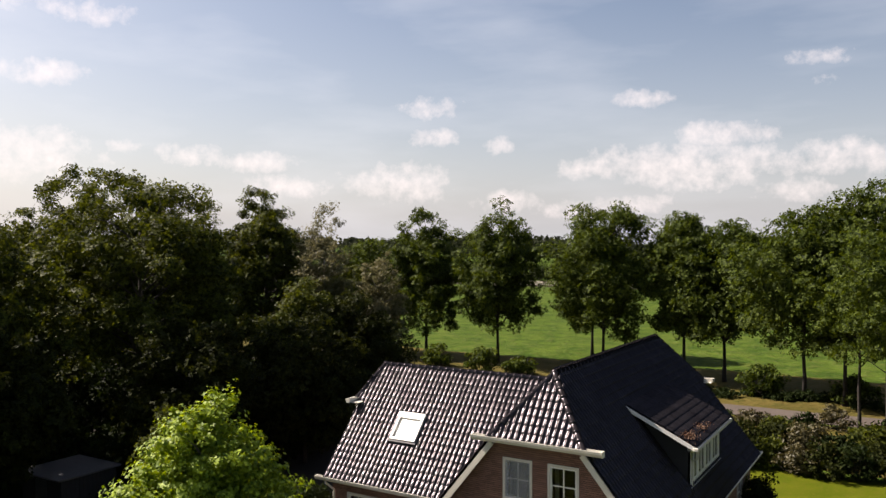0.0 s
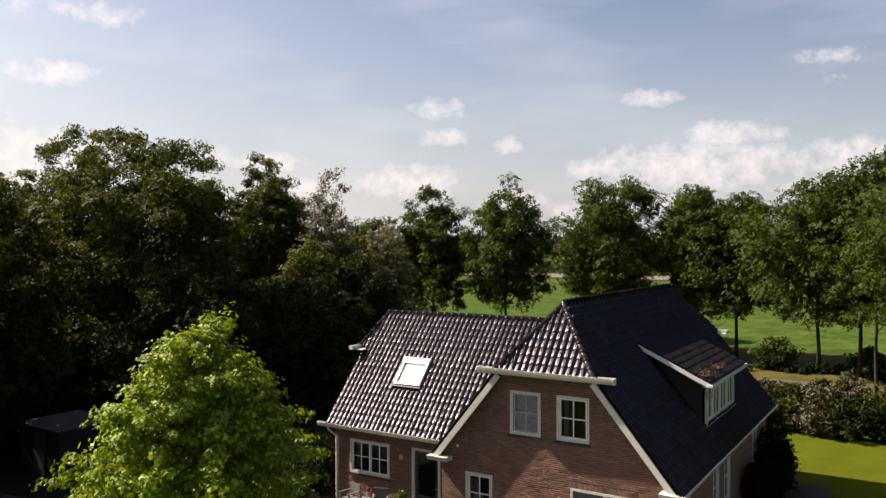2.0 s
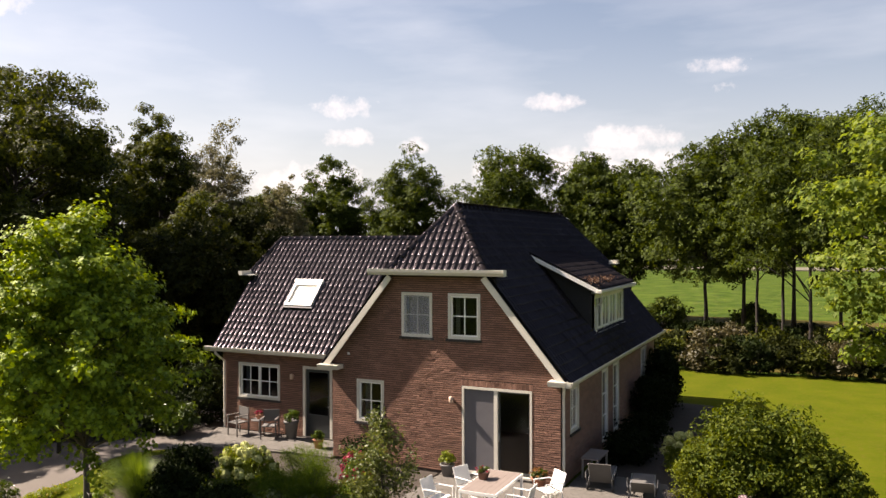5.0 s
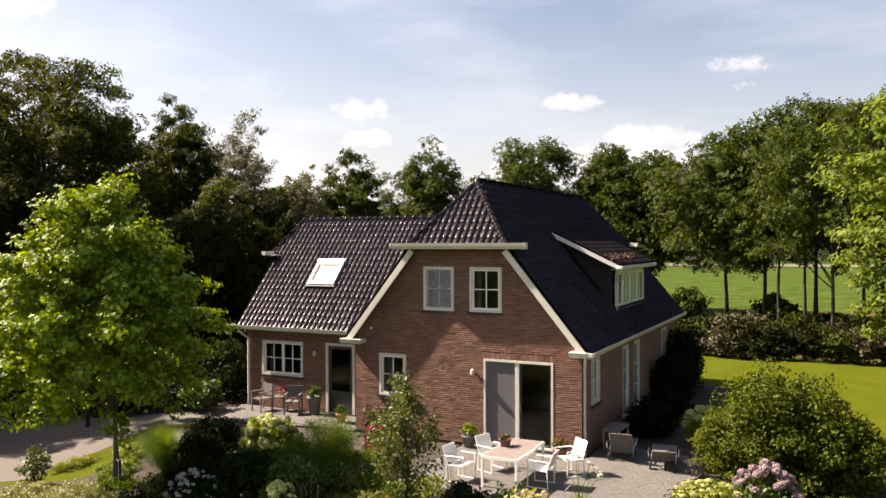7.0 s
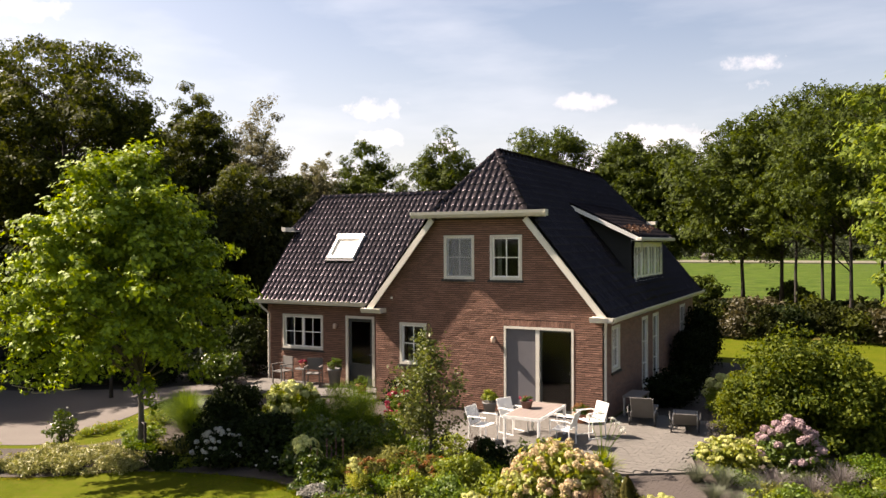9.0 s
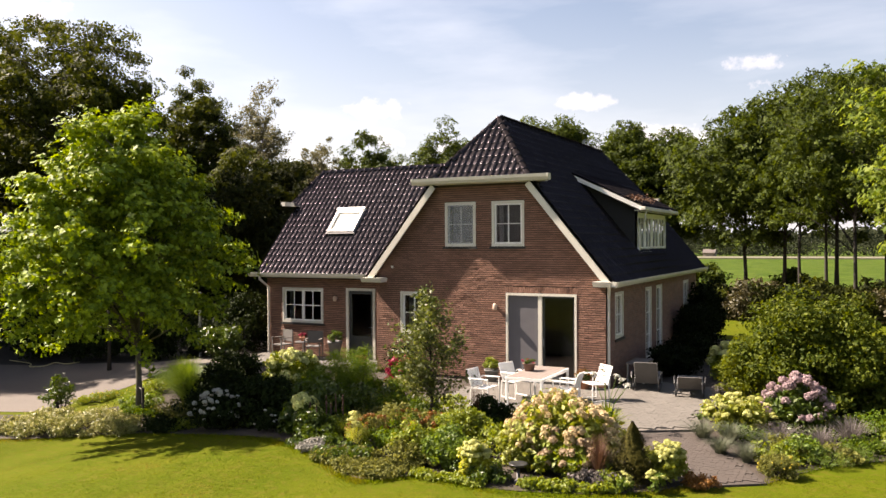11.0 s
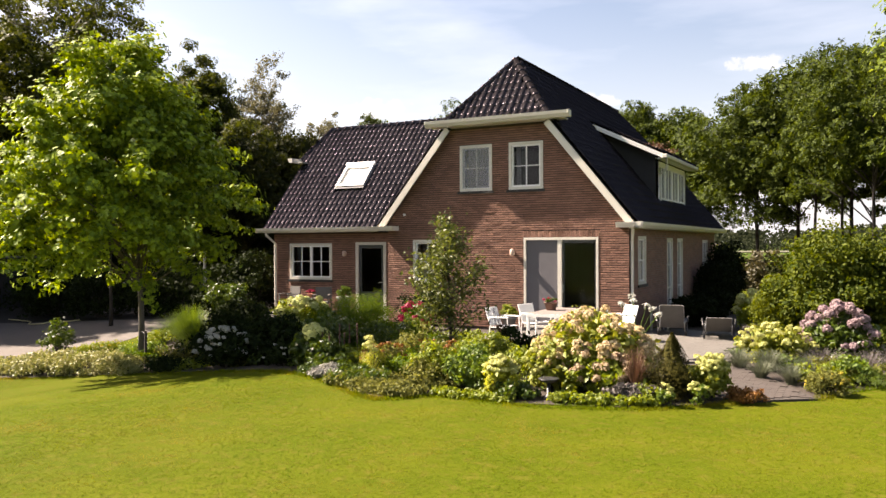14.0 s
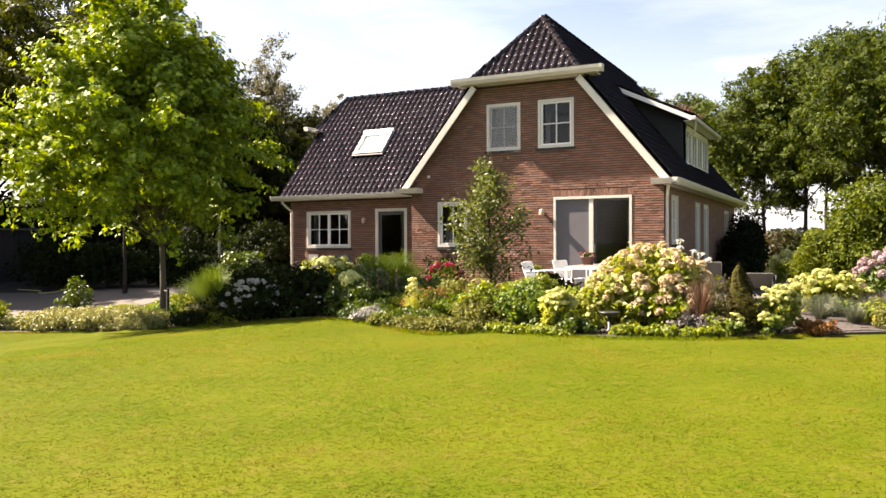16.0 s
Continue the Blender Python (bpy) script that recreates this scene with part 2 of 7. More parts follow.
M_BRICK = surface("brick_red_brown", (0.142, 0.07, 0.046), (0.262, 0.14, 0.097), 2.0, 0.9, 0.3, 70, per_piece=0.2)
# mortar of the front walls, darkened to carry the shade of recessed joints
M_SHADED_MORTAR = surface("mortar", (0.036, 0.025, 0.02), (0.058, 0.041, 0.032), 3.0, 0.95, 0.1, 90)
M_BRICK_SIDE = brickwork("brickwork_side", 1)
M_BRICK_BACK = brickwork("brickwork_back", 0)
M_TILE = surface("black_glazed_tile", (0.027, 0.0242, 0.0265), (0.054, 0.0485, 0.053), 1.4, 0.25, 0.04, 24, metal=0.74, spec=0.0, per_piece=0.14)
M_TILE.node_tree.nodes["Principled BSDF"].inputs["Specular Tint"].default_value = (0.02, 0.02, 0.024, 1)
M_UNDER = surface("roof_underlay", (0.01, 0.01, 0.012), (0.018, 0.018, 0.02), 4, 0.8)
M_CREAM = surface("cream_paint", (0.52, 0.49, 0.42), (0.62, 0.59, 0.51), 2.0, 0.45, 0.05, 50)
M_WHITE = surface("white_paint", (0.72, 0.70, 0.66), (0.80, 0.79, 0.75), 2.0, 0.4, 0.03, 60)
M_GLASS = glass_mat("window_glass")
M_LEAD = surface("lead_flashing", (0.045, 0.045, 0.05), (0.085, 0.085, 0.09), 5, 0.7)
M_SLATE_SILL = surface("dark_sill", (0.016, 0.014, 0.013), (0.032, 0.028, 0.026), 8, 0.6)
M_CHEEK = surface("black_boarding", (0.007, 0.007, 0.0075), (0.012, 0.012, 0.013), 6, 0.7)
M_DARKDOOR = surface("dark_green_door", (0.03, 0.034, 0.035), (0.045, 0.05, 0.051), 4, 0.3)
M_NET = bpy.data.materials.new("insect_net")
M_NET.use_nodes = True
net = M_NET.node_tree
net_mix, net_clear, net_cloth = net.nodes.new("ShaderNodeMixShader"), net.nodes.new("ShaderNodeBsdfTransparent"), net.nodes.new("ShaderNodeBsdfDiffuse")
net_cloth.inputs["Color"].default_value = (0.36, 0.36, 0.37, 1)
net_mix.inputs[0].default_value = 0.32
net.links.new(net_clear.outputs[0], net_mix.inputs[1])
net.links.new(net_cloth.outputs[0], net_mix.inputs[2])
net.links.new(net_mix.outputs[0], net.nodes["Material Output"].inputs[0])
M_SCREEN = surface("grey_screen_cloth", (0.088, 0.084, 0.092), (0.115, 0.11, 0.118), 3, 0.8, 0.1, 400)
M_CURTAIN = surface("net_curtain", (0.4, 0.4, 0.41), (0.55, 0.55, 0.55), 4, 0.9)
M_PLASTER = surface("inside_plaster", (0.09, 0.085, 0.08), (0.13, 0.125, 0.115), 2, 0.9)
M_INFLOOR = surface("inside_floor", (0.14, 0.09, 0.05), (0.2, 0.13, 0.08), 3, 0.5)
M_METAL_GREY = surface("grey_metal", (0.30, 0.30, 0.30), (0.38, 0.38, 0.38), 8, 0.4, metal=0.7)
M_ALU_WHITE = surface("white_powder_coat", (0.74, 0.73, 0.70), (0.82, 0.81, 0.78), 4, 0.4)
M_TEXTILE_W = surface("white_mesh_fabric", (0.66, 0.65, 0.61), (0.76, 0.75, 0.71), 6, 0.85, 0.2, 300)
M_TEXTILE_G = surface("grey_mesh_fabric", (0.085, 0.08, 0.074), (0.12, 0.113, 0.105), 6, 0.8, 0.2, 300)
M_GREYWOOD = surface("weathered_grey_wood", (0.075, 0.066, 0.06), (0.13, 0.115, 0.102), 5, 0.85, 0.3, 60)
M_DARK_METAL = surface("dark_metal", (0.03, 0.03, 0.03), (0.05, 0.05, 0.05), 8, 0.45, metal=0.5)
M_TABLETOP = surface("pale_tabletop", (0.165, 0.134, 0.118), (0.215, 0.178, 0.156), 3, 0.6, 0.1, 60)
M_TERRACOTTA = surface("terracotta", (0.30, 0.12, 0.07), (0.42, 0.19, 0.11), 8, 0.85, 0.2, 80)
M_POT_GREY = surface("grey_planter", (0.10, 0.10, 0.10), (0.16, 0.155, 0.15), 6, 0.75, 0.2, 60)
M_SOIL = surface("bed_soil", (0.018, 0.013, 0.009), (0.045, 0.032, 0.022), 2.5, 0.95, 0.9, 45)
M_PAVER = surface("paver_grey_brown", (0.079, 0.072, 0.062), (0.12, 0.11, 0.096), 0.9, 0.85, 0.4, 70, per_piece=0.06, big=0.6)
M_PATHSTONE = surface("dark_path_brick", (0.0371, 0.0285, 0.0228), (0.0599, 0.0468, 0.0388), 1.2, 0.9, 0.3, 70, per_piece=0.07, big=0.6)
M_PATHJOINT = surface("path_joint", (0.0331, 0.0261, 0.0209), (0.0487, 0.0391, 0.0322), 4, 0.95, 0.3, 80)
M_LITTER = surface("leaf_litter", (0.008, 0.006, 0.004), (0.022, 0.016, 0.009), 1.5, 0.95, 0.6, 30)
M_JOINT = surface("sand_joint", (0.086, 0.077, 0.066), (0.118, 0.105, 0.09), 5, 0.95, 0.4, 80)
M_GRAVEL = surface("drive_gravel", (0.0713, 0.0582, 0.0497), (0.111, 0.0957, 0.0811), 0.8, 0.9, 0.7, 55)
M_ROAD = surface("dirt_road", (0.047, 0.036, 0.029), (0.071, 0.054, 0.044), 0.5, 0.95, 0.5, 25)
M_LAWN = grass_mat("lawn", (0.093, 0.124, 0.005), (0.124, 0.145, 0.0075), (0.155, 0.14, 0.02), 0.8, 0.15)
M_MEADOW = grass_mat("meadow", (0.05, 0.096, 0.012), (0.108, 0.163, 0.022), (0.128, 0.146, 0.036), 0.35, 0.8, 1.1, 0.5)
M_VERGE = grass_mat("dry_verge", (0.115, 0.098, 0.026), (0.175, 0.135, 0.04), (0.07, 0.085, 0.018), 0.3, 0.7, 1.6, 0.35)
M_STUBBLE = surface("stubble", (0.085, 0.078, 0.05), (0.12, 0.108, 0.07), 0.2, 0.95, 0.3, 3)
M_BLADE = leafy("grass_blade", (0.145, 0.187, 0.0065), (0.186, 0.217, 0.0105), 0.4, 0.8, 0.04)
patch_lawn(M_BLADE, (0.145, 0.12, 0.018), (0.066, 0.106, 0.004))
M_BARK = surface("bark_grey_brown", (0.017, 0.013, 0.010), (0.042, 0.033, 0.025), 6, 0.95, 0.9, 30)
M_BARK_PALE = surface("maple_bark", (0.06, 0.052, 0.04), (0.11, 0.098, 0.076), 6, 0.95, 0.6, 30)
M_BARK_DARK = surface("lane_tree_bark", (0.010, 0.008, 0.006), (0.026, 0.020, 0.015), 6, 0.95, 0.9, 30)
M_BARK_BIRCH = surface("birch_bark", (0.12, 0.11, 0.10), (0.38, 0.36, 0.33), 5, 0.9, 0.6, 20)
L_MAPLE = leafy("maple_leaf", (0.105, 0.185, 0.012), (0.46, 0.6, 0.045), 0.24, 0.55, 0.16)
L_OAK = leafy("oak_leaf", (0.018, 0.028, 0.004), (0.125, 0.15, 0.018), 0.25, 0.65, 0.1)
# oak leaf darkened for low trees: the wood's shade is in the colour
L_EDGE = leafy("shaded_edge_leaf", (0.012, 0.018, 0.004), (0.05, 0.06, 0.009), 0.2, 0.7, 0.07)
L_FAR = leafy("far_leaf", (0.032, 0.042, 0.022), (0.05, 0.06, 0.03), 0.2, 0.8, 0.05)
L_ASH = leafy("row_tree_leaf", (0.019, 0.036, 0.005), (0.124, 0.17, 0.02), 0.26, 0.65, 0.1)
L_BIRCH = leafy("birch_leaf", (0.12, 0.12, 0.055), (0.24, 0.225, 0.105), 0.35, 0.55, 0.2)
L_PALE = leafy("pale_tree_leaf", (0.11, 0.178, 0.022), (0.265, 0.335, 0.05), 0.4, 0.55, 0.12)
L_SHRUB = leafy("shrub_leaf", (0.0528, 0.0975, 0.01), (0.125, 0.188, 0.018), 0.28, 0.4)
# leaf green lowered further, so that deep shade is part of the colour
L_DARK = leafy("shaded_shrub_leaf", (0.012, 0.022, 0.005), (0.032, 0.05, 0.009), 0.15, 0.7, 0.07)
# darker leaf copy for the side wall, its shade put into the colour
L_SIDE_SHADE = leafy("side_shade_leaf", (0.006, 0.011, 0.003), (0.02, 0.03, 0.006), 0.1, 0.7, 0.05)
L_MID = leafy("perennial_leaf", (0.072, 0.138, 0.012), (0.155, 0.228, 0.02), 0.3, 0.65, 0.08)
L_LIME = leafy("lime_leaf", (0.185, 0.263, 0.02), (0.33, 0.388, 0.04), 0.35, 0.5)
L_GREY = leafy("lavender_leaf", (0.11, 0.14, 0.075), (0.19, 0.20, 0.13), 0.2, 0.7)
L_VARIEG = leafy("variegated_leaf", (0.198, 0.237, 0.04), (0.554, 0.525, 0.2), 0.25, 0.5)
L_CONIFER = leafy("conifer_needle", (0.03, 0.033, 0.007), (0.125, 0.108, 0.02), 0.15, 0.7, 0.05)
L_ORANGE = leafy("orange_petal", (0.286, 0.124, 0.0264), (0.442, 0.221, 0.054), 0.25, 0.6)
L_YELLOW = leafy("yellow_petal", (0.50, 0.42, 0.03), (0.66, 0.56, 0.07), 0.3, 0.6)
L_RED = leafy("red_petal", (0.34, 0.012, 0.035), (0.5, 0.03, 0.07), 0.25, 0.6)
L_CREAM = leafy("cream_floret", (0.7, 0.54, 0.27), (0.9, 0.74, 0.44), 0.25, 0.7, warm=(0.68, 0.42, 0.28))
L_PINK = leafy("pink_floret", (0.40, 0.27, 0.29), (0.55, 0.41, 0.40), 0.25, 0.7, warm=(0.36, 0.26, 0.35))
L_WHITEFL = leafy("white_floret", (0.66, 0.66, 0.56), (0.80, 0.79, 0.70), 0.25, 0.7)
L_LIMEFL = leafy("lime_floret", (0.607, 0.688, 0.22), (0.871, 0.875, 0.36), 0.25, 0.7)
L_SEDUM = leafy("pale_yellow_floret", (0.56, 0.6, 0.16), (0.76, 0.76, 0.28), 0.25, 0.7)
L_STRAW = leafy("red_brown_stem", (0.13, 0.065, 0.036), (0.26, 0.145, 0.08), 0.15, 0.7)
L_SPIRE = leafy("dull_pink_spire", (0.14, 0.075, 0.06), (0.22, 0.13, 0.10), 0.2, 0.7)
L_YELLEAF = leafy("yellow_green_leaf", (0.225, 0.285, 0.028), (0.4, 0.42, 0.06), 0.35, 0.55)
L_YELLOWLIME = leafy("bright_sedum_leaf", (0.36, 0.42, 0.035), (0.58, 0.58, 0.08), 0.35, 0.55)
L_FRESH = leafy("fresh_green_leaf", (0.112, 0.2, 0.02), (0.218, 0.306, 0.04), 0.35, 0.5)
L_OLIVE = leafy("olive_leaf", (0.15, 0.165, 0.035), (0.27, 0.275, 0.065), 0.3, 0.7, 0.15)
L_OLIVEDARK = leafy("dark_olive_leaf", (0.06, 0.055, 0.018), (0.13, 0.11, 0.035), 0.2, 0.6)
L_MAUVE = leafy("mauve_grey_leaf", (0.13, 0.11, 0.10), (0.24, 0.21, 0.19), 0.2, 0.7)
L_PALEGREY = leafy("pale_grey_leaf", (0.32, 0.31, 0.26), (0.5, 0.48, 0.42), 0.2, 0.7)
L_BUSH = leafy("bush_leaf", (0.042, 0.075, 0.007), (0.16, 0.195, 0.018), 0.3, 0.6, 0.1)
L_FINE = leafy("fine_shrub_leaf", (0.08, 0.115, 0.008), (0.2, 0.23, 0.018), 0.35, 0.6, 0.12)
L_SAPLING = leafy("fruit_tree_leaf", (0.075, 0.11, 0.018), (0.18, 0.205, 0.045), 0.35, 0.5)
L_BLUSH = leafy("blush_floret", (0.58, 0.42, 0.25), (0.75, 0.58, 0.37), 0.25, 0.7, warm=(0.56, 0.3, 0.22))
M_POTBROWN = surface("brown_clay", (0.10, 0.055, 0.04), (0.17, 0.09, 0.065), 8, 0.85, 0.2, 80)
M_LAMP = surface("beige_lamp", (0.42, 0.30, 0.23), (0.5, 0.37, 0.28), 6, 0.5)

# ---- building helpers ----
def empty(name, place=(0, 0, 0)):
    ob = new(name)
    ob.empty_display_size = 0.2
    ob.matrix_world = Matrix.Translation(place)
    return ob


def under(ob, parent):
    """Parents ob, whose mesh is in world places, without moving it."""
    if parent is not None:
        ob.parent = parent
        inv = Matrix.Identity(4)
        chain = parent
        base = Matrix.Identity(4)
        while chain is not None:
            base = chain.matrix_basis if chain.parent is None else base
            chain = chain.parent
        if parent.parent is None:
            inv = base.inverted()
        ob.matrix_parent_inverse = inv
    return ob


def link_mesh(name, me, material, parent=None, label=""):
    if material is not None and not me.materials:
        me.materials.append(material)
    ob = new(name, me)
    under(ob, parent)
    if label:
        ob["label"] = label
    return ob


def part(name, bm, material, parent=None, label="", smooth=False, bevel=0.0):
    """Links a bmesh as one mesh object under a thing or a part."""
    if bevel:
        bmesh.ops.bevel(bm, geom=bm.edges[:], offset=bevel, segments=1, affect="EDGES", clamp_overlap=True)
    bmesh.ops.recalc_face_normals(bm, faces=bm.faces[:])
    me = bpy.data.meshes.new(name)
    bm.to_mesh(me)
    bm.free()
    if smooth:
        me.polygons.foreach_set("use_smooth", [True] * len(me.polygons))
    return link_mesh(name, me, material, parent, label)


def box(bm, x0, x1, y0, y1, z0, z1):
    v = [bm.verts.new(p) for p in ((x0, y0, z0), (x1, y0, z0), (x1, y1, z0), (x0, y1, z0),
                                   (x0, y0, z1), (x1, y0, z1), (x1, y1, z1), (x0, y1, z1))]
    for f in ((3, 2, 1, 0), (4, 5, 6, 7), (0, 1, 5, 4), (1, 2, 6, 5), (2, 3, 7, 6), (3, 0, 4, 7)):
        bm.faces.new([v[i] for i in f])
    return v


def boxes(*rows):
    bm = bmesh.new()
    for r in rows:
        box(bm, *r)
    return bm


def prism(bm, outline, a, b):
    """Extrudes an outline of 3D points by the vector from a to b."""
    d = Vector(b) - Vector(a)
    lo = [bm.verts.new(p) for p in outline]
    hi = [bm.verts.new(Vector(p) + d) for p in outline]
    bm.faces.new(lo[::-1])
    bm.faces.new(hi)
    k = len(lo)
    for i in range(k):
        bm.faces.new((lo[i], lo[(i + 1) % k], hi[(i + 1) % k], hi[i]))


def tube(bm, pts, radii, sides=7, cap=True):
    """A tapered tube along points."""
    pts = [Vector(p) for p in pts]
    rings = []
    for i, p in enumerate(pts):
        d = (pts[min(i + 1, len(pts) - 1)] - pts[max(i - 1, 0)]).normalized()
        a = d.orthogonal().normalized()
        if rings:
            a = (last - d * last.dot(d)).normalized()
        last = a
        c = d.cross(a)
        r = radii[i] if isinstance(radii, (list, tuple)) else radii
        rings.append([bm.verts.new(p + (a * math.cos(k * math.tau / sides) + c * math.sin(k * math.tau / sides)) * r)
                      for k in range(sides)])
    for u, w in zip(rings, rings[1:]):
        for k in range(sides):
            bm.faces.new((u[k], u[(k + 1) % sides], w[(k + 1) % sides], w[k]))
    if cap:
        bm.faces.new(rings[0][::-1])
        bm.faces.new(rings[-1])


def lathe(bm, profile, centre=(0, 0, 0), sides=16):
    """Turns a profile of (radius, height) round the upright through centre."""
    c = Vector(centre)
    rings = [[bm.verts.new(c + Vector((r * math.cos(k * math.tau / sides), r * math.sin(k * math.tau / sides), z)))
              for k in range(sides)] for r, z in profile]
    for u, w in zip(rings, rings[1:]):
        for k in range(sides):
            bm.faces.new((u[k], u[(k + 1) % sides], w[(k + 1) % sides], w[k]))
    bm.faces.new(rings[0][::-1])
    bm.faces.new(rings[-1])


def quick_mesh(name, verts, loops, totals, material, flat=False):
    """A mesh from flat arrays."""
    me = bpy.data.meshes.new(name)
    totals = np.asarray(totals, dtype=np.int32)
    starts = np.concatenate([[0], np.cumsum(totals)[:-1]]).astype(np.int32)
    me.vertices.add(len(verts))
    me.vertices.foreach_set("co", np.asarray(verts, dtype=np.float32).ravel())
    me.loops.add(len(loops))
    me.loops.foreach_set("vertex_index", np.asarray(loops, dtype=np.int32))
    me.polygons.add(len(totals))
    me.polygons.foreach_set("loop_start", starts)
    me.polygons.foreach_set("loop_total", totals)
    me.update(calc_edges=True)
    if flat:
        me.shade_flat()
    me.materials.append(material)
    return me


# leaf outlines in the leaf's own plane: across, along, lift
LEAF = {
    "plain": ([(0, -0.5, 0), (0.27, -0.05, 0.07), (0, 0.5, -0.04), (-0.27, -0.05, 0.07)], [(0, 1, 2), (0, 2, 3)]),
    "lobed": ([(0, -0.5, 0), (0.22, -0.26, 0.04), (0.52, -0.02, 0.02), (0.2, 0.1, 0.05), (0, 0.54, -0.06), (-0.2, 0.1, 0.05),
               (-0.52, -0.02, 0.02), (-0.22, -0.26, 0.04)],
              [(0, 1, 2, 3), (0, 3, 4), (0, 4, 5), (0, 5, 6, 7)]),
    "sprig": ([(0.02, -0.5, 0), (0.34, -0.16, 0.06), (-0.02, 0.02, 0), (0.1, -0.02, 0.02), (0.36, 0.3, 0.07), (0, 0.5, -0.05),
               (-0.06, 0.3, 0), (-0.38, 0.1, 0.06), (-0.16, -0.3, 0.03)],
              [(0, 1, 2), (3, 4, 5), (6, 7, 8)]),
    "blade": ([(-0.04, -0.5, 0), (0.04, -0.5, 0), (0.03, 0.1, 0.05), (0, 0.5, -0.06), (-0.03, 0.1, 0.05)], [(0, 1, 2, 4), (4, 2, 3)]),
    "petal": ([(-0.5, -0.5, 0), (0.5, -0.5, 0), (0.5, 0.5, 0.1), (-0.5, 0.5, -0.1)], [(0, 1, 2, 3)]),
}


def leaves_mesh(name, places, facing, sizes, kind, material, rng, along=None):
    """Many leaves in one mesh: places, the way each one faces, and sizes."""
    tv, tf = LEAF[kind]
    tv = np.array(tv)
    n = len(places)
    facing = facing / (np.linalg.norm(facing, axis=1)[:, None] + 1e-9)
    if along is None:
        along = rng.normal(size=(n, 3))
    u = np.cross(along, facing)
    u /= np.linalg.norm(u, axis=1)[:, None] + 1e-9
    w = np.cross(facing, u)
    s = np.asarray(sizes).reshape(n, 1, 1)
    verts = places[:, None, :] + s * (tv[None, :, 0:1] * u[:, None, :] + tv[None, :, 1:2] * w[:, None, :] + tv[None, :, 2:3] * facing[:, None, :])
    flat = np.concatenate([np.array(f) for f in tf])
    loops = (np.arange(n)[:, None] * len(tv) + flat[None, :]).ravel()
    totals = np.tile([len(f) for f in tf], n)
    return quick_mesh(name, verts.reshape(-1, 3), loops, totals, material)

# ---- the house ----
XL, XR, YB = -7.5, -0.25, 13.3          # main block
XM, RIDGE_Z, TAN = -3.87, 7.52, 1.225     # ridge line and pitch
HIP_Z, HIP_Y, TIP_Y = 5.62, -0.33, 1.2  # front half hip: eave height, eave and ridge end
WX, WY, WYB = -13.2, 1.6, 8.85          # wing: far end, front and back wall
W_RIDGE_Y, W_RIDGE_Z, W_TAN = 4.84, 6.62, 1.096
FLOOR = -0.1


def roof_z(x):
    return RIDGE_Z - abs(x - XM) * TAN


def wing_z(y):
    return W_RIDGE_Z - abs(y - W_RIDGE_Y) * W_TAN


def wall_mesh(lo, hi, z0, z1, openings, depth, to_world):
    """An upright wall with openings through it: lo..hi along, z0..z1 up, depth thick; to_world(along, inward, z)."""
    bm = bmesh.new()
    us = sorted({lo, hi, *[o[0] for o in openings], *[o[1] for o in openings]})
    zs = sorted({z0, z1, *[o[2] for o in openings], *[o[3] for o in openings]})

    def quad(pts):
        bm.faces.new([bm.verts.new(to_world(*p)) for p in pts])
    for a, b in zip(us, us[1:]):
        for c, d in zip(zs, zs[1:]):
            if any(o[0] <= a and b <= o[1] and o[2] <= c and d <= o[3] for o in openings):
                continue
            for w in (0, depth):
                quad([(a, w, c), (b, w, c), (b, w, d), (a, w, d)])
    for o in [*openings, (lo, hi, z0, z1)]:
        a, b, c, d = o
        quad([(a, 0, c), (a, depth, c), (a, depth, d), (a, 0, d)])
        quad([(b, 0, c), (b, depth, c), (b, depth, d), (b, 0, d)])
        quad([(a, 0, c), (b, 0, c), (b, depth, c), (a, depth, c)])
        quad([(a, 0, d), (b, 0, d), (b, depth, d), (a, depth, d)])
    bmesh.ops.remove_doubles(bm, verts=bm.verts[:], dist=1e-5)
    return bm


def cut(bm, point, normal):
    """Takes away what lies on the side the normal points to."""
    bmesh.ops.bisect_plane(bm, geom=bm.verts[:] + bm.edges[:] + bm.faces[:], plane_co=point, plane_no=normal, clear_outer=True)


house = tagged(empty("house", (XM, 6, FLOOR)), "brown brick country house with black glazed half-hipped roofs", "house")

FRONT = {"w1": (-5.09, -4.09, 3.70, 5.0), "w2": (-3.58, -2.58, 3.70, 5.0), "w3": (-6.64, -5.70, 1.06, 2.34), "slide": (-3.15, -1.06, -0.06, 2.38)}
WING = {"window": (-12.5, -10.72, 1.03, 2.26), "door": (-9.76, -8.58, FLOOR + 0.02, 2.29)}
SIDE = {"a": (0.9, 1.78, 1.1, 2.4), "b": (4.45, 5.25, 0.0, 2.36), "c": (5.97, 6.83, 0.0, 2.36), "d": (10.55, 11.6, 0.9, 2.32)}
T = 0.30
SET = 0.013     # bricks stand this far before the mortar

bm = wall_mesh(XL, XR, FLOOR - 0.3, 7.4, list(FRONT.values()), T, lambda u, w, z: (u, SET + w, z))
for s in (-1, 1):
    cut(bm, (XM, 0, RIDGE_Z - 0.12), (s * TAN, 0, 1))
cut(bm, (0, 0, HIP_Z - 0.06), (0, 0, 1))
wall_front = part("wall", bm, M_SHADED_MORTAR, house, "brown brick gable wall, recessed joints coloured dark for their shade")
bm = wall_mesh(WX, XL + 0.2, FLOOR - 0.3, 2.62, list(WING.values()), T, lambda u, w, z: (u, WY + SET + w, z))
wall_wing = part("wall", bm, M_SHADED_MORTAR, house, "brown brick wall of the low wing")
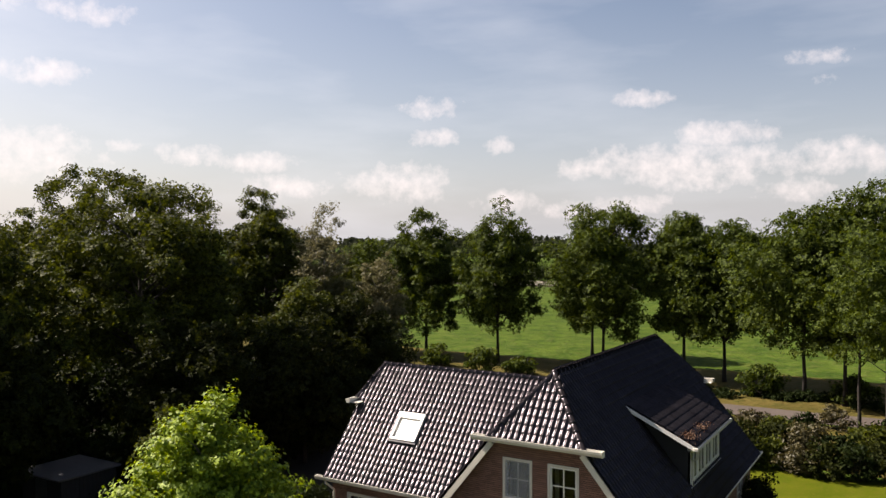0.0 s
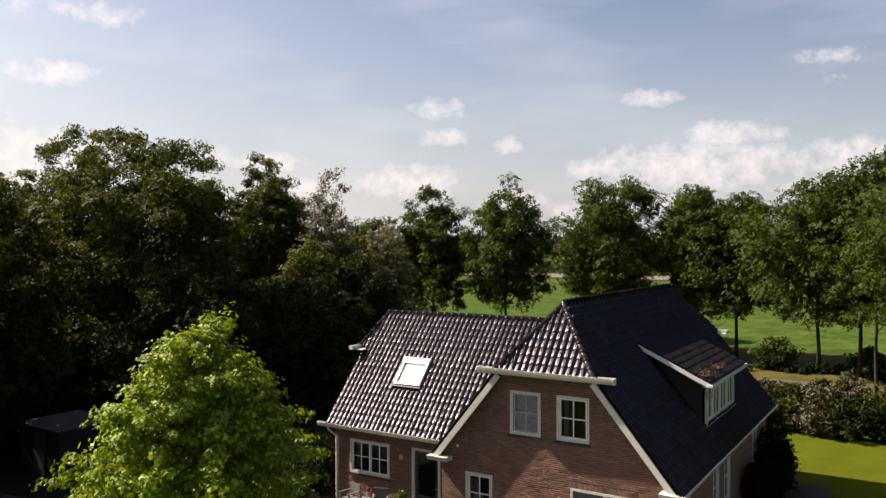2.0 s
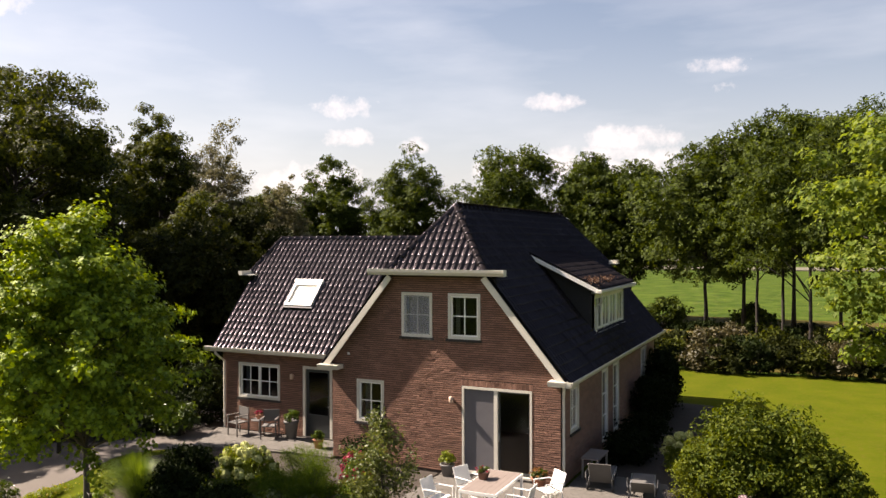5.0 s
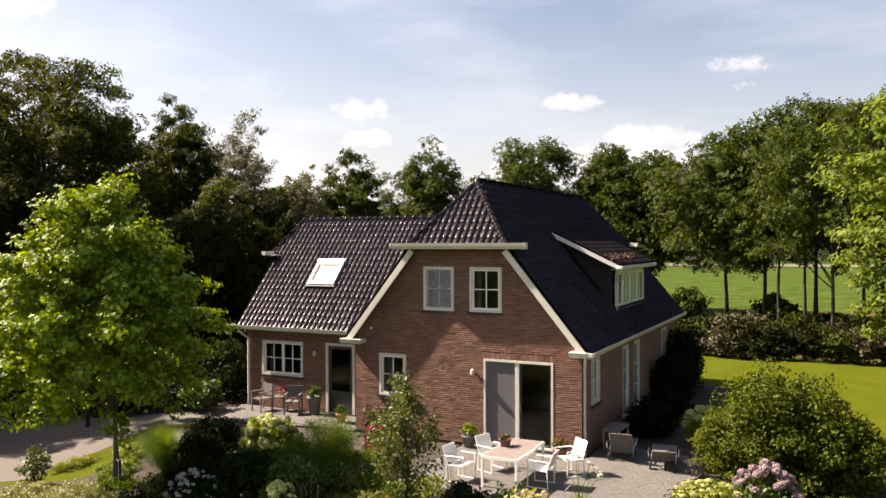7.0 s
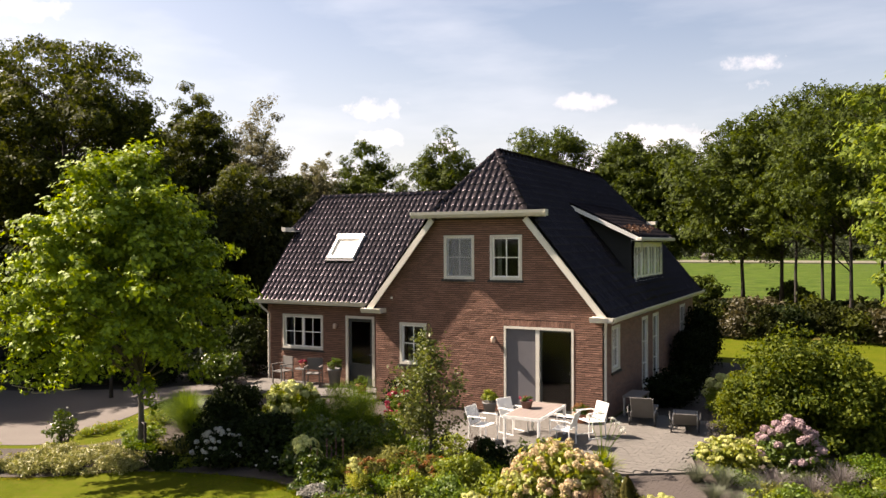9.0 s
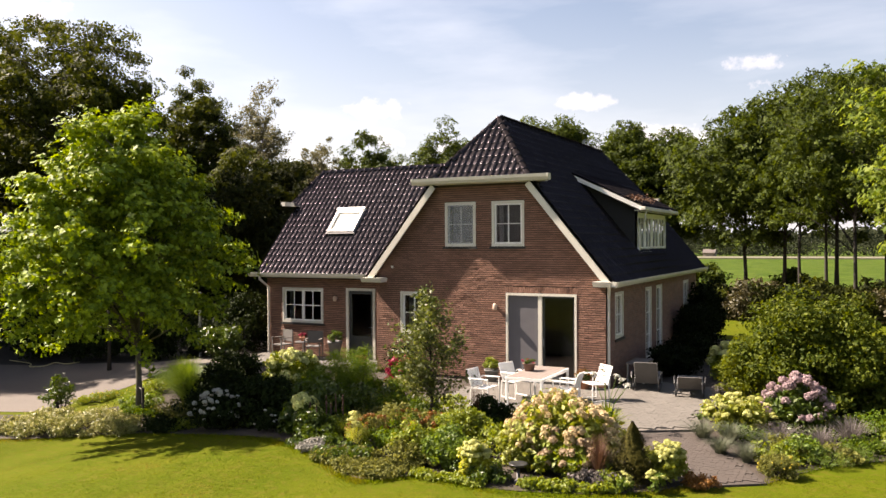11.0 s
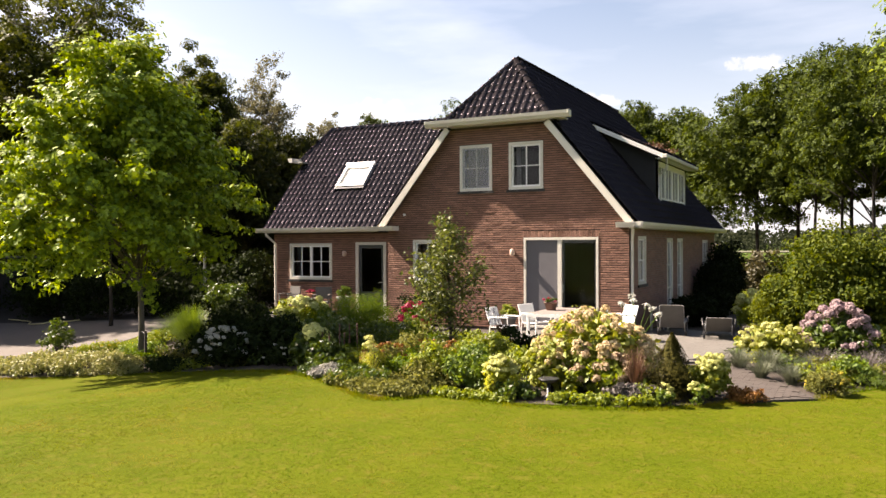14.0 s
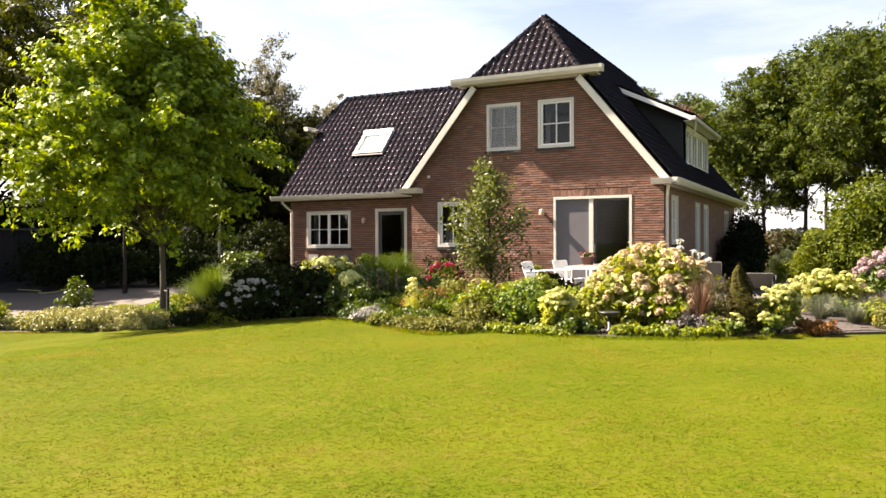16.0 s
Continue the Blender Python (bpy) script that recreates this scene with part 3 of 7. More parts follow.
bm = wall_mesh(T + SET, YB, FLOOR - 0.3, 2.7, list(SIDE.values()), T, lambda u, w, z: (XR - w, u, z))
part("wall", bm, M_BRICK_SIDE, house, "brown brick side wall in shade")
bm = wall_mesh(WYB, YB, FLOOR - 0.3, 2.7, [], T, lambda u, w, z: (XL + w, u, z))
part("wall", bm, M_BRICK_SIDE, house)
bm = wall_mesh(XL + T, XR - T, FLOOR - 0.3, 7.4, [], T, lambda u, w, z: (u, YB - w, z))
for s in (-1, 1):
    cut(bm, (XM, 0, RIDGE_Z - 0.12), (s * TAN, 0, 1))
cut(bm, (0, 0, HIP_Z - 0.06), (0, 0, 1))
part("wall", bm, M_BRICK_BACK, house)
bm = wall_mesh(WY + T + SET, WYB, FLOOR - 0.3, 6.6, [], T, lambda u, w, z: (WX + w, u, z))
for s in (-1, 1):
    cut(bm, (0, W_RIDGE_Y, W_RIDGE_Z - 0.12), (0, s * W_TAN, 1))
cut(bm, (0, 0, 5.3), (0, 0, 1))
part("wall", bm, M_BRICK_SIDE, house)
bm = wall_mesh(WX + T, XL, FLOOR - 0.3, 2.62, [], T, lambda u, w, z: (u, WYB - w, z))
part("wall", bm, M_BRICK_BACK, house)

# floors and a cross wall inside
part("ground_floor", boxes((XL + 0.3, XR - 0.3, 0.35, YB - 0.3, FLOOR - 0.2, FLOOR + 0.02), (WX + 0.3, XL + 0.3, WY + 0.35, WYB - 0.3, FLOOR - 0.2, FLOOR + 0.02)), M_INFLOOR, house)
part("upper_floor", boxes((XL + 0.3, XR - 0.3, 0.35, YB - 0.3, 2.62, 2.86), (WX + 0.3, XL + 0.3, WY + 0.35, WYB - 0.3, 2.5, 2.6)), M_PLASTER, house)
part("cross_wall", boxes((XL + 0.3, XR - 0.3, 5.0, 5.12, FLOOR + 0.02, 2.6), (-5.25, -2.5, 3.6, 3.7, 2.88, 5.2), (-8.0, -7.9, WY + 0.4, 8, FLOOR, 2.4)), M_PLASTER, house)


# ---- windows and doors ----
def slab(bm, frm, a, b, c, d, w0, w1):
    """A box in a wall's own axes: a..b along, c..d up, w0..w1 inward."""
    p, q = frm(a, w0, c), frm(b, w1, d)
    box(bm, min(p[0], q[0]), max(p[0], q[0]), min(p[1], q[1]), max(p[1], q[1]), min(p[2], q[2]), max(p[2], q[2]))


def window(opening, frm, columns, bars=(1, 1), name="window", label="", frame_w=0.074, inward=0.07, sill=True, paint=None):
    """A painted frame with sashes, glazing bars and panes; bars: per sash, upright and level."""
    paint = paint or M_CREAM
    a, b, c, d = opening
    bm = bmesh.new()
    for r in ((a, b, d - frame_w, d), (a, b, c, c + frame_w), (a, a + frame_w, c + frame_w, d - frame_w), (b - frame_w, b, c + frame_w, d - frame_w)):
        slab(bm, frm, *r, -0.012, inward + 0.06)
    top = part(name, bm, paint, house, label or "cream-painted wooden window with glazing bars")
    ia, ib, ic, id_ = a + frame_w, b - frame_w, c + frame_w, d - frame_w
    step = (ib - ia) / columns
    s = 0.045
    for k in range(columns):
        u0, u1 = ia + k * step + 0.003, ia + (k + 1) * step - 0.003
        bm = bmesh.new()
        for r in ((u0, u1, id_ - s, id_ - 0.003), (u0, u1, ic + 0.003, ic + s), (u0, u0 + s, ic + s, id_ - s), (u1 - s, u1, ic + s, id_ - s)):
            slab(bm, frm, *r, inward - 0.045, inward + 0.02)
        part("sash", bm, M_WHITE, top, "white sash")
        nu, nz = bars
        for i in range(1, nu + 1):
            bm = bmesh.new()
            m = u0 + s + (u1 - u0 - 2 * s) * i / (nu + 1)
            slab(bm, frm, m - 0.014, m + 0.014, ic + s, id_ - s, inward - 0.03, inward + 0.014)
            part("glazing_bar", bm, M_WHITE, top)
        for i in range(1, nz + 1):
            bm = bmesh.new()
            m = ic + s + (id_ - ic - 2 * s) * i / (nz + 1)
            slab(bm, frm, u0 + s, u1 - s, m - 0.014, m + 0.014, inward - 0.028, inward + 0.012)
            part("glazing_bar", bm, M_WHITE, top)
        bm = bmesh.new()
        slab(bm, frm, u0 + s * 0.6, u1 - s * 0.6, ic + s * 0.6, id_ - s * 0.6, inward - 0.006, inward)
        pane = part("pane", bm, M_GLASS, top, "clear window glass")
        pane.visible_shadow = False
    if sill:
        bm = bmesh.new()
        slab(bm, frm, a - 0.05, b + 0.05, c - 0.06, c - 0.02, -0.02, 0.06)
        part("sill", bm, M_SLATE_SILL, top, "dark tiled sill")
        k = int(round((b - a + 0.12) / 0.11))
        for i in range(k):
            u = a - 0.06 + i * (b - a + 0.12) / k
            bm = bmesh.new()
            slab(bm, frm, u, u + (b - a + 0.12) / k - 0.012, c - 0.075, c - 0.003, -0.05, -0.022)
            part("sill_tile", bm, M_SLATE_SILL, top)
    return top


front = lambda u, w, z: (u, w, z)
wingf = lambda u, w, z: (u, WY + w, z)
sidef = lambda u, w, z: (XR - w, u, z)
net_window = window(FRONT["w1"], front, 1, (1, 1), label="cream-framed upper window behind a grey insect screen")
a, b, c, d = FRONT["w1"]
bm = bmesh.new()
slab(bm, front, a + 0.087, b - 0.087, c + 0.087, d - 0.087, 0.006, 0.009)
part("insect_screen", bm, M_NET, net_window, "grey insect net")
window(FRONT["w2"], front, 1, (1, 1), label="cream-framed upper window with four panes")
window(FRONT["w3"], front, 1, (1, 1), label="cream-framed ground-floor window with house plants behind")
window(WING["window"], wingf, 2, (1, 1), label="double cream-framed window with eight panes")
window(SIDE["a"], sidef, 1, (1, 1))
window(SIDE["b"], sidef, 1, (0, 2), sill=False, label="tall cream-framed side window")
window(SIDE["c"], sidef, 1, (0, 2), sill=False, label="tall cream-framed side window")
window(SIDE["d"], sidef, 1, (1, 1))


def curtain(u0, u1, z0, z1, y, mat, name="curtain", label="", waves=9):
    bm = bmesh.new()
    k = waves * 6
    rows = []
    for i in range(k + 1):
        u = u0 + (u1 - u0) * i / k
        w = y + 0.025 * math.sin(i / 6 * math.tau)
        rows.append((bm.verts.new((u, w, z0)), bm.verts.new((u, w, z1))))
    for p, q in zip(rows, rows[1:]):
        bm.faces.new((p[0], q[0], q[1], p[1]))
    bmesh.ops.solidify(bm, geom=bm.faces[:], thickness=0.004)
    ob = part(name, bm, mat, None, "", True)
    return tagged(ob, label or "white net curtain hanging behind a window", "curtain")


curtain(-5.0, -4.18, 3.75, 4.95, 0.34, M_CURTAIN)
curtain(-3.5, -3.36, 3.75, 4.95, 0.37, M_CURTAIN, waves=3)
curtain(-2.8, -2.66, 3.75, 4.95, 0.37, M_CURTAIN, waves=3)
curtain(-6.56, -6.34, 1.1, 2.3, 0.38, M_CURTAIN, waves=4)
curtain(4.5 - 17, 4.7 - 17, 1.1, 2.2, WY + 0.4, M_CURTAIN, waves=3)

# sliding door
a, b, c, d = FRONT["slide"]
bm = bmesh.new()
for r in ((a, b, d - 0.07, d), (a, b, c, c + 0.05), (a, a + 0.06, c + 0.05, d - 0.07), (b - 0.06, b, c + 0.05, d - 0.07)):
    slab(bm, front, *r, -0.012, 0.14)
sliding_door = part("sliding_door", bm, M_CREAM, house, "cream-framed sliding garden door, one half screened")
mid = -2.13
part("screen", boxes((a + 0.06, mid - 0.03, 0.05, 0.07, c + 0.05, d - 0.07)), M_SCREEN, sliding_door, "grey cloth insect screen")
part("mullion", boxes((mid - 0.055, mid + 0.055, 0.01, 0.15, c + 0.05, d - 0.07)), M_CREAM, sliding_door)
bm = bmesh.new()
ia, ib = mid + 0.055, b - 0.06
for r in ((ia, ib, d - 0.13, d - 0.07), (ia, ib, c + 0.05, c + 0.13), (ia, ia + 0.055, c + 0.13, d - 0.13), (ib - 0.055, ib, c + 0.13, d - 0.13)):
    slab(bm, front, *r, 0.075, 0.12)
part("door_leaf", bm, M_DARKDOOR, sliding_door, "dark sash of the glass door")
part("handle", boxes((ia + 0.015, ia + 0.035, 0.03, 0.075, 0.9, 1.12)), M_METAL_GREY, sliding_door)
bm = bmesh.new()
slab(bm, front, ia + 0.04, ib - 0.04, c + 0.1, d - 0.1, 0.095, 0.103)
part("pane", bm, M_GLASS, sliding_door).visible_shadow = False
part("threshold", boxes((a - 0.03, b + 0.03, -0.06, 0.02, c - 0.05, c - 0.004)), M_SLATE_SILL, sliding_door, "dark stone threshold")

# wing door
a, b, c, d = WING["door"]
bm = bmesh.new()
prism(bm, [(u, WY - 0.012, z) for u, z in ((a, c), (a, d), (b, d), (b, c), (b - 0.1, c), (b - 0.1, d - 0.09), (a + 0.1, d - 0.09), (a + 0.1, c))], (0, 0, 0), (0, 0.152, 0))
back_door = part("door", bm, M_CREAM, house, "dark glazed back door in a cream frame")
bm = bmesh.new()
ia, ib = a + 0.1, b - 0.1
for r in ((ia, ib, d - 0.2, d - 0.09), (ia, ib, c, c + 0.75), (ia, ia + 0.11, c + 0.75, d - 0.2), (ib - 0.11, ib, c + 0.75, d - 0.2)):
    slab(bm, wingf, *r, 0.05, 0.1)
leaf = part("door_leaf", bm, M_DARKDOOR, back_door, "dark green door leaf")
bm = bmesh.new()
slab(bm, wingf, ia + 0.08, ib - 0.08, c + 0.7, d - 0.17, 0.07, 0.077)
part("pane", bm, M_GLASS, back_door).visible_shadow = False
bm = bmesh.new()
tube(bm, [(ib - 0.05, WY + 0.05, 0.98), (ib - 0.05, WY - 0.01, 0.98), (ib - 0.17, WY - 0.01, 0.98)], 0.011, 8)
part("handle", bm, M_METAL_GREY, back_door)
part("threshold", boxes((a - 0.02, b + 0.02, WY - 0.05, WY + 0.1, FLOOR - 0.04, FLOOR + 0.02)), M_SLATE_SILL, back_door)

# wall lamps and a small vent
for x, y, z in ((-3.45, 0.0, 1.98), (-10.15, WY, 1.92)):
    lamp = tagged(empty("wall_lamp", (x, y, z)), "small round beige wall lamp on the brick wall", "lamp", "wall lamps")
    bm = bmesh.new()
    tube(bm, [(x, y + 0.004, z), (x, y - 0.05, z)], 0.045, 12)
    part("bracket", bm, M_LAMP, lamp)
    bm = bmesh.new()
    lathe(bm, [(0.055, -0.09), (0.065, -0.07), (0.065, 0.06), (0.03, 0.09)], (x, y - 0.1, z), 14)
    part("shade", bm, M_LAMP, lamp, "pale brownish shade", True)
part("wall_vent", boxes((-6.96, -6.89, -0.02, 0.02, 3.05, 3.12)), M_WHITE, house)

# ---- roof carcass ----
OV = 0.235      # overhang of the verges
ex = 0.33       # eave beyond the side walls


def plate(points, thick=0.09):
    """A roof plate under the tiles; points along its upper face."""
    bm = bmesh.new()
    p = [Vector(q) for q in points]
    nrm = (p[1] - p[0]).cross(p[2] - p[0]).normalized()
    if nrm.z < 0:
        nrm = -nrm
    prism(bm, [q - nrm * 0.045 for q in p], nrm * 0, -nrm * thick)
    return bm


hw = (RIDGE_Z - HIP_Z) / TAN            # half width of the half hips at their eaves
ew = (XR - XM) + ex                     # half width at the eaves
RB = YB + OV
TIP_B = YB - TIP_Y
HIP_B = YB - HIP_Y
planes = {}


def slope(name, points, u_dir, v_dir):
    ob = part("roof", plate(points), M_UNDER, house, "steep roof slope of black glazed pantiles")
    planes[name] = ([Vector(p) for p in points], Vector(u_dir).normalized(), Vector(v_dir).normalized(), ob)


ze = RIDGE_Z - ew * TAN
for s in (1, -1):
    X = lambda w: XM + s * w
    pts = [(X(ew), -OV, ze), (X(ew), RB, ze), (X(hw), RB, HIP_Z), (X(hw), HIP_B, HIP_Z), (X(0), TIP_B, RIDGE_Z), (X(0), TIP_Y, RIDGE_Z), (X(hw), HIP_Y, HIP_Z), (X(hw), -OV, HIP_Z)]
    # the little step between hip eave and verge lies in one plane
    slope("main_right" if s > 0 else "main_left", pts, (0, s, 0), (-s, 0, TAN))
slope("hip_front", [(XM - hw, HIP_Y, HIP_Z), (XM + hw, HIP_Y, HIP_Z), (XM, TIP_Y, RIDGE_Z)], (1, 0, 0), (0, TIP_Y - HIP_Y, RIDGE_Z - HIP_Z))
slope("hip_back", [(XM - hw, HIP_B, HIP_Z), (XM + hw, HIP_B, HIP_Z), (XM, TIP_B, RIDGE_Z)], (-1, 0, 0), (0, TIP_B - HIP_B, RIDGE_Z - HIP_Z))
# wing
WO = WX - 0.25                           # verge of the wing
W_HIP_Z, W_TIP_X, W_HIP_X = 5.36, -13.02, -13.62
wh = (W_RIDGE_Z - W_HIP_Z) / W_TAN
wf, wb = WY - 0.3, WYB + 0.3
in_x = XM - (RIDGE_Z - W_RIDGE_Z) / TAN - 0.15
slope("wing_front", [(WO, wf, wing_z(wf)), (XL - 0.1, wf, wing_z(wf)), (in_x, W_RIDGE_Y, W_RIDGE_Z), (W_TIP_X, W_RIDGE_Y, W_RIDGE_Z), (W_HIP_X, W_RIDGE_Y - wh, W_HIP_Z), (WO, W_RIDGE_Y - wh, W_HIP_Z)], (1, 0, 0), (0, 1, W_TAN))
slope("wing_back", [(WO, wb, wing_z(wb)), (XL - 0.1, wb, wing_z(wb)), (in_x, W_RIDGE_Y, W_RIDGE_Z), (W_TIP_X, W_RIDGE_Y, W_RIDGE_Z), (W_HIP_X, W_RIDGE_Y + wh, W_HIP_Z), (WO, W_RIDGE_Y + wh, W_HIP_Z)], (-1, 0, 0), (0, -1, W_TAN))
slope("wing_hip", [(W_HIP_X, W_RIDGE_Y - wh, W_HIP_Z), (W_HIP_X, W_RIDGE_Y + wh, W_HIP_Z), (W_TIP_X, W_RIDGE_Y, W_RIDGE_Z)], (0, -1, 0), (W_TIP_X - W_HIP_X, 0, W_RIDGE_Z - W_HIP_Z))

# ---- bargeboards, box gutters, downpipes ----
def board(p, q, depth_dir, w=0.2, t=0.045, name="bargeboard"):
    """A sloping board below the line p..q; depth_dir: outward."""
    p, q, n = Vector(p), Vector(q), Vector(depth_dir)
    d = (q - p).normalized()
    down = d.cross(n).normalized()
    if down.z > 0:
        down = -down
    bm = bmesh.new()
    prism(bm, [p, q, q + down * w, p + down * w], n * 0, n * t)
    return part(name, bm, M_CREAM, house, "cream-painted bargeboard")


for y, out in ((-OV, -1), (RB, 1)):
    for s in (-1, 1):
        board((XM + s * hw, y, HIP_Z - 0.1), (XM + s * (ew - 0.12), y, ze + 0.12 * TAN - 0.1), (0, out, 0), 0.175)
        bm = bmesh.new()       # soffit between board and wall
        prism(bm, [(XM + s * hw, y, HIP_Z - 0.16), (XM + s * (ew - 0.1), y, ze + 0.1 * TAN - 0.16), (XM + s * (ew - 0.1), y, ze + 0.1 * TAN - 0.18), (XM + s * hw, y, HIP_Z - 0.18)], (0, y, 0), (0, 0.0 if out < 0 else YB - 0.0, 0))
        part("soffit", bm, M_CREAM, house)
for s in (-1, 1):
    board((WO, W_RIDGE_Y + s * wh, W_HIP_Z - 0.05), (WO, W_RIDGE_Y + s * (W_RIDGE_Y - wf - 0.1), wing_z(wf) + 0.05), (-1, 0, 0), 0.2)


def box_gutter(p, q, out, name="gutter", w=0.17, h=0.13):
    """A moulded box gutter along p..q, open above; out: outward."""
    p, q, o = Vector(p), Vector(q), Vector(out)
    up = Vector((0, 0, 1))
    prof = [(0, 0), (0.03, -0.02), (w * 0.72, -0.02), (w, h * 0.45), (w + 0.012, h), (w - 0.02, h), (w - 0.03, h * 0.5), (w * 0.68, 0.01), (0.02, 0.01), (0.02, h), (0, h)]
    bm = bmesh.new()
    prism(bm, [p + o * a + up * b for a, b in prof], p, q)
    bmesh.ops.recalc_face_normals(bm, faces=bm.faces[:])
    ob = part(name, bm, M_CREAM, house, "cream-painted box gutter")
    for e in (p, q):
        b2 = bmesh.new()
        d = (q - p).normalized() * 0.02
        prism(b2, [e + o * a + up * b for a, b in ((0, -0.02), (w * 0.75, -0.025), (w + 0.014, h * 0.45), (w + 0.016, h + 0.004), (0, h + 0.004))], -d, d)
        part("gutter_end", b2, M_CREAM, ob)
    return ob


gz = HIP_Z - 0.08
box_gutter((XM - 2.1, HIP_Y + 0.05, gz), (XM + 2.14, HIP_Y + 0.05, gz), (0, -1, 0), w=0.21, h=0.15)
box_gutter((XM + 2.06, HIP_B - 0.05, gz), (XM - 2.06, HIP_B - 0.05, gz), (0, 1, 0))
part("soffit", boxes((XM - 2.0, XM + 2.0, HIP_Y + 0.05, 0.02, gz - 0.03, gz - 0.006)), M_CREAM, house)
part("soffit", boxes((XM - 2.0, XM + 2.0, YB, HIP_B - 0.05, gz - 0.03, gz - 0.006)), M_CREAM, house)
ge = ze - 0.06
box_gutter((XM + ew - 0.1, -0.36, ge), (XM + ew - 0.1, RB + 0.1, ge), (1, 0, 0), w=0.19)
box_gutter((XM - ew + 0.1, WYB + 0.5, ge), (XM - ew + 0.1, RB + 0.1, ge), (-1, 0, 0))
part("soffit", boxes((XR - 0.02, XM + ew - 0.1, 0.0, YB, ge - 0.03, ge - 0.006)), M_CREAM, house)
# eave returns on the gable
for s, x0 in ((1, -0.5), (-1, -7.84)):
    bm = bmesh.new()
    prism(bm, [(x0, 0.0, ge), (x0, -0.34, ge - 0.01), (x0, -0.38, ge + 0.08), (x0, -0.39, ge + 0.13), (x0, 0.0, ge + 0.13)], (x0, 0, 0), (x0 + (0.5 if s > 0 else 0.72), 0, 0))
    part("eave_return", bm, M_CREAM, house, "cream-painted boxed eave return")
wg = wing_z(wf) - 0.08
box_gutter((WO - 0.3, wf + 0.08, wg), (XL - 0.35, wf + 0.08, wg), (0, -1, 0))
box_gutter((XL - 0.35, wb - 0.08, wg), (WO - 0.3, wb - 0.08, wg), (0, 1, 0))
part("soffit", boxes((WO, XL, wf + 0.08, WY + 0.01, wg - 0.03, wg - 0.006)), M_CREAM, house)
box_gutter((W_HIP_X + 0.08, W_RIDGE_Y + wh + 0.6, W_HIP_Z - 0.09), (W_HIP_X + 0.08, W_RIDGE_Y - wh - 0.6, W_HIP_Z - 0.09), (-1, 0, 0))
part("soffit", boxes((W_HIP_X + 0.08, WX, W_RIDGE_Y - wh - 0.5, W_RIDGE_Y + wh + 0.5, W_HIP_Z - 0.12, W_HIP_Z - 0.095)), M_CREAM, house)
for pts in ([(XR + 0.1, -0.02, ge - 0.01), (XR + 0.1, -0.02, ge - 0.1), (XR + 0.05, 0.1, ge - 0.36), (XR + 0.05, 0.1, FLOOR)],
            [(WX - 0.1, wf + 0.0, wg - 0.01), (WX - 0.1, wf + 0.0, wg - 0.1), (WX + 0.1, WY - 0.05, wg - 0.4), (WX + 0.1, WY - 0.05, FLOOR)]):
    bm = bmesh.new()
    tube(bm, pts, 0.042, 10)
    pipe = part("downpipe", bm, M_CREAM, house, "cream downpipe")
    for z in (0.5, 1.6):
        bm = bmesh.new()
        lathe(bm, [(0.05, -0.02), (0.05, 0.02)], (pts[-1][0], pts[-1][1], z), 10)
        part("pipe_clip", bm, M_CREAM, pipe)

# ---- roof window on the wing ----
def on_wing(x, v, h):
    """A place on the wing's front slope: x, metres up the slope from its eave, height above it."""
    c, s = math.cos(math.atan(W_TAN)), math.sin(math.atan(W_TAN))
    return Vector((x, wf + v * c - h * s, wing_z(wf) + v * s + h * c))


def wing_box(bm, x0, x1, v0, v1, h0, h1):
    vs = [bm.verts.new(on_wing(*p)) for p in ((x0, v0, h0), (x1, v0, h0), (x1, v1, h0), (x0, v1, h0), (x0, v0, h1), (x1, v0, h1), (x1, v1, h1), (x0, v1, h1))]
    for f in ((3, 2, 1, 0), (4, 5, 6, 7), (0, 1, 5, 4), (1, 2, 6, 5), (2, 3, 7, 6), (3, 0, 4, 7)):
        bm.faces.new([vs[i] for i in f])


sx0, sx1, sv0, sv1 = -11.22, -10.08, 1.94, 3.0
bm = bmesh.new()
for r in ((sx0, sx1, sv0, sv0 + 0.09), (sx0, sx1, sv1 - 0.13, sv1), (sx0, sx0 + 0.09, sv0 + 0.09, sv1 - 0.13), (sx1 - 0.09, sx1, sv0 + 0.09, sv1 - 0.13)):
    wing_box(bm, *r, -0.02, 0.13)
skylight = part("skylight", bm, M_WHITE, house, "white-framed roof window with a drawn pale blind")
bm = bmesh.new()
wing_box(bm, sx0 + 0.08, sx1 - 0.08, sv0 + 0.08, sv1 - 0.12, 0.085, 0.095)
part("pane", bm, M_GLASS, skylight).visible_shadow = False
bm = bmesh.new()
wing_box(bm, sx0 + 0.08, sx1 - 0.08, sv0 + 0.08, sv1 - 0.12, 0.04, 0.05)
part("blind", bm, M_WHITE, skylight, "white blind behind the glass")
bm = bmesh.new()
wing_box(bm, sx0 - 0.05, sx1 + 0.05, sv0 - 0.09, sv0, 0.075, 0.088)
wing_box(bm, sx0 - 0.06, sx0, sv0, sv1 + 0.05, 0.03, 0.07)
wing_box(bm, sx1, sx1 + 0.06, sv0, sv1 + 0.05, 0.03, 0.07)
part("flashing", bm, M_LEAD, skylight, "grey lead flashing")
bm = bmesh.new()
wing_box(bm, sx0 - 0.03, sx1 + 0.03, sv1 - 0.02, sv1 + 0.1, 0.05, 0.16)
part("top_cover", bm, M_WHITE, skylight)

# ---- dormer on the right slope ----
DY0, DY1, DX, DZ0 = 4.8, 9.0, -0.58, 3.5
DTAN = 0.48


def dz(x):
    return 4.93 + (-0.36 - x) * DTAN


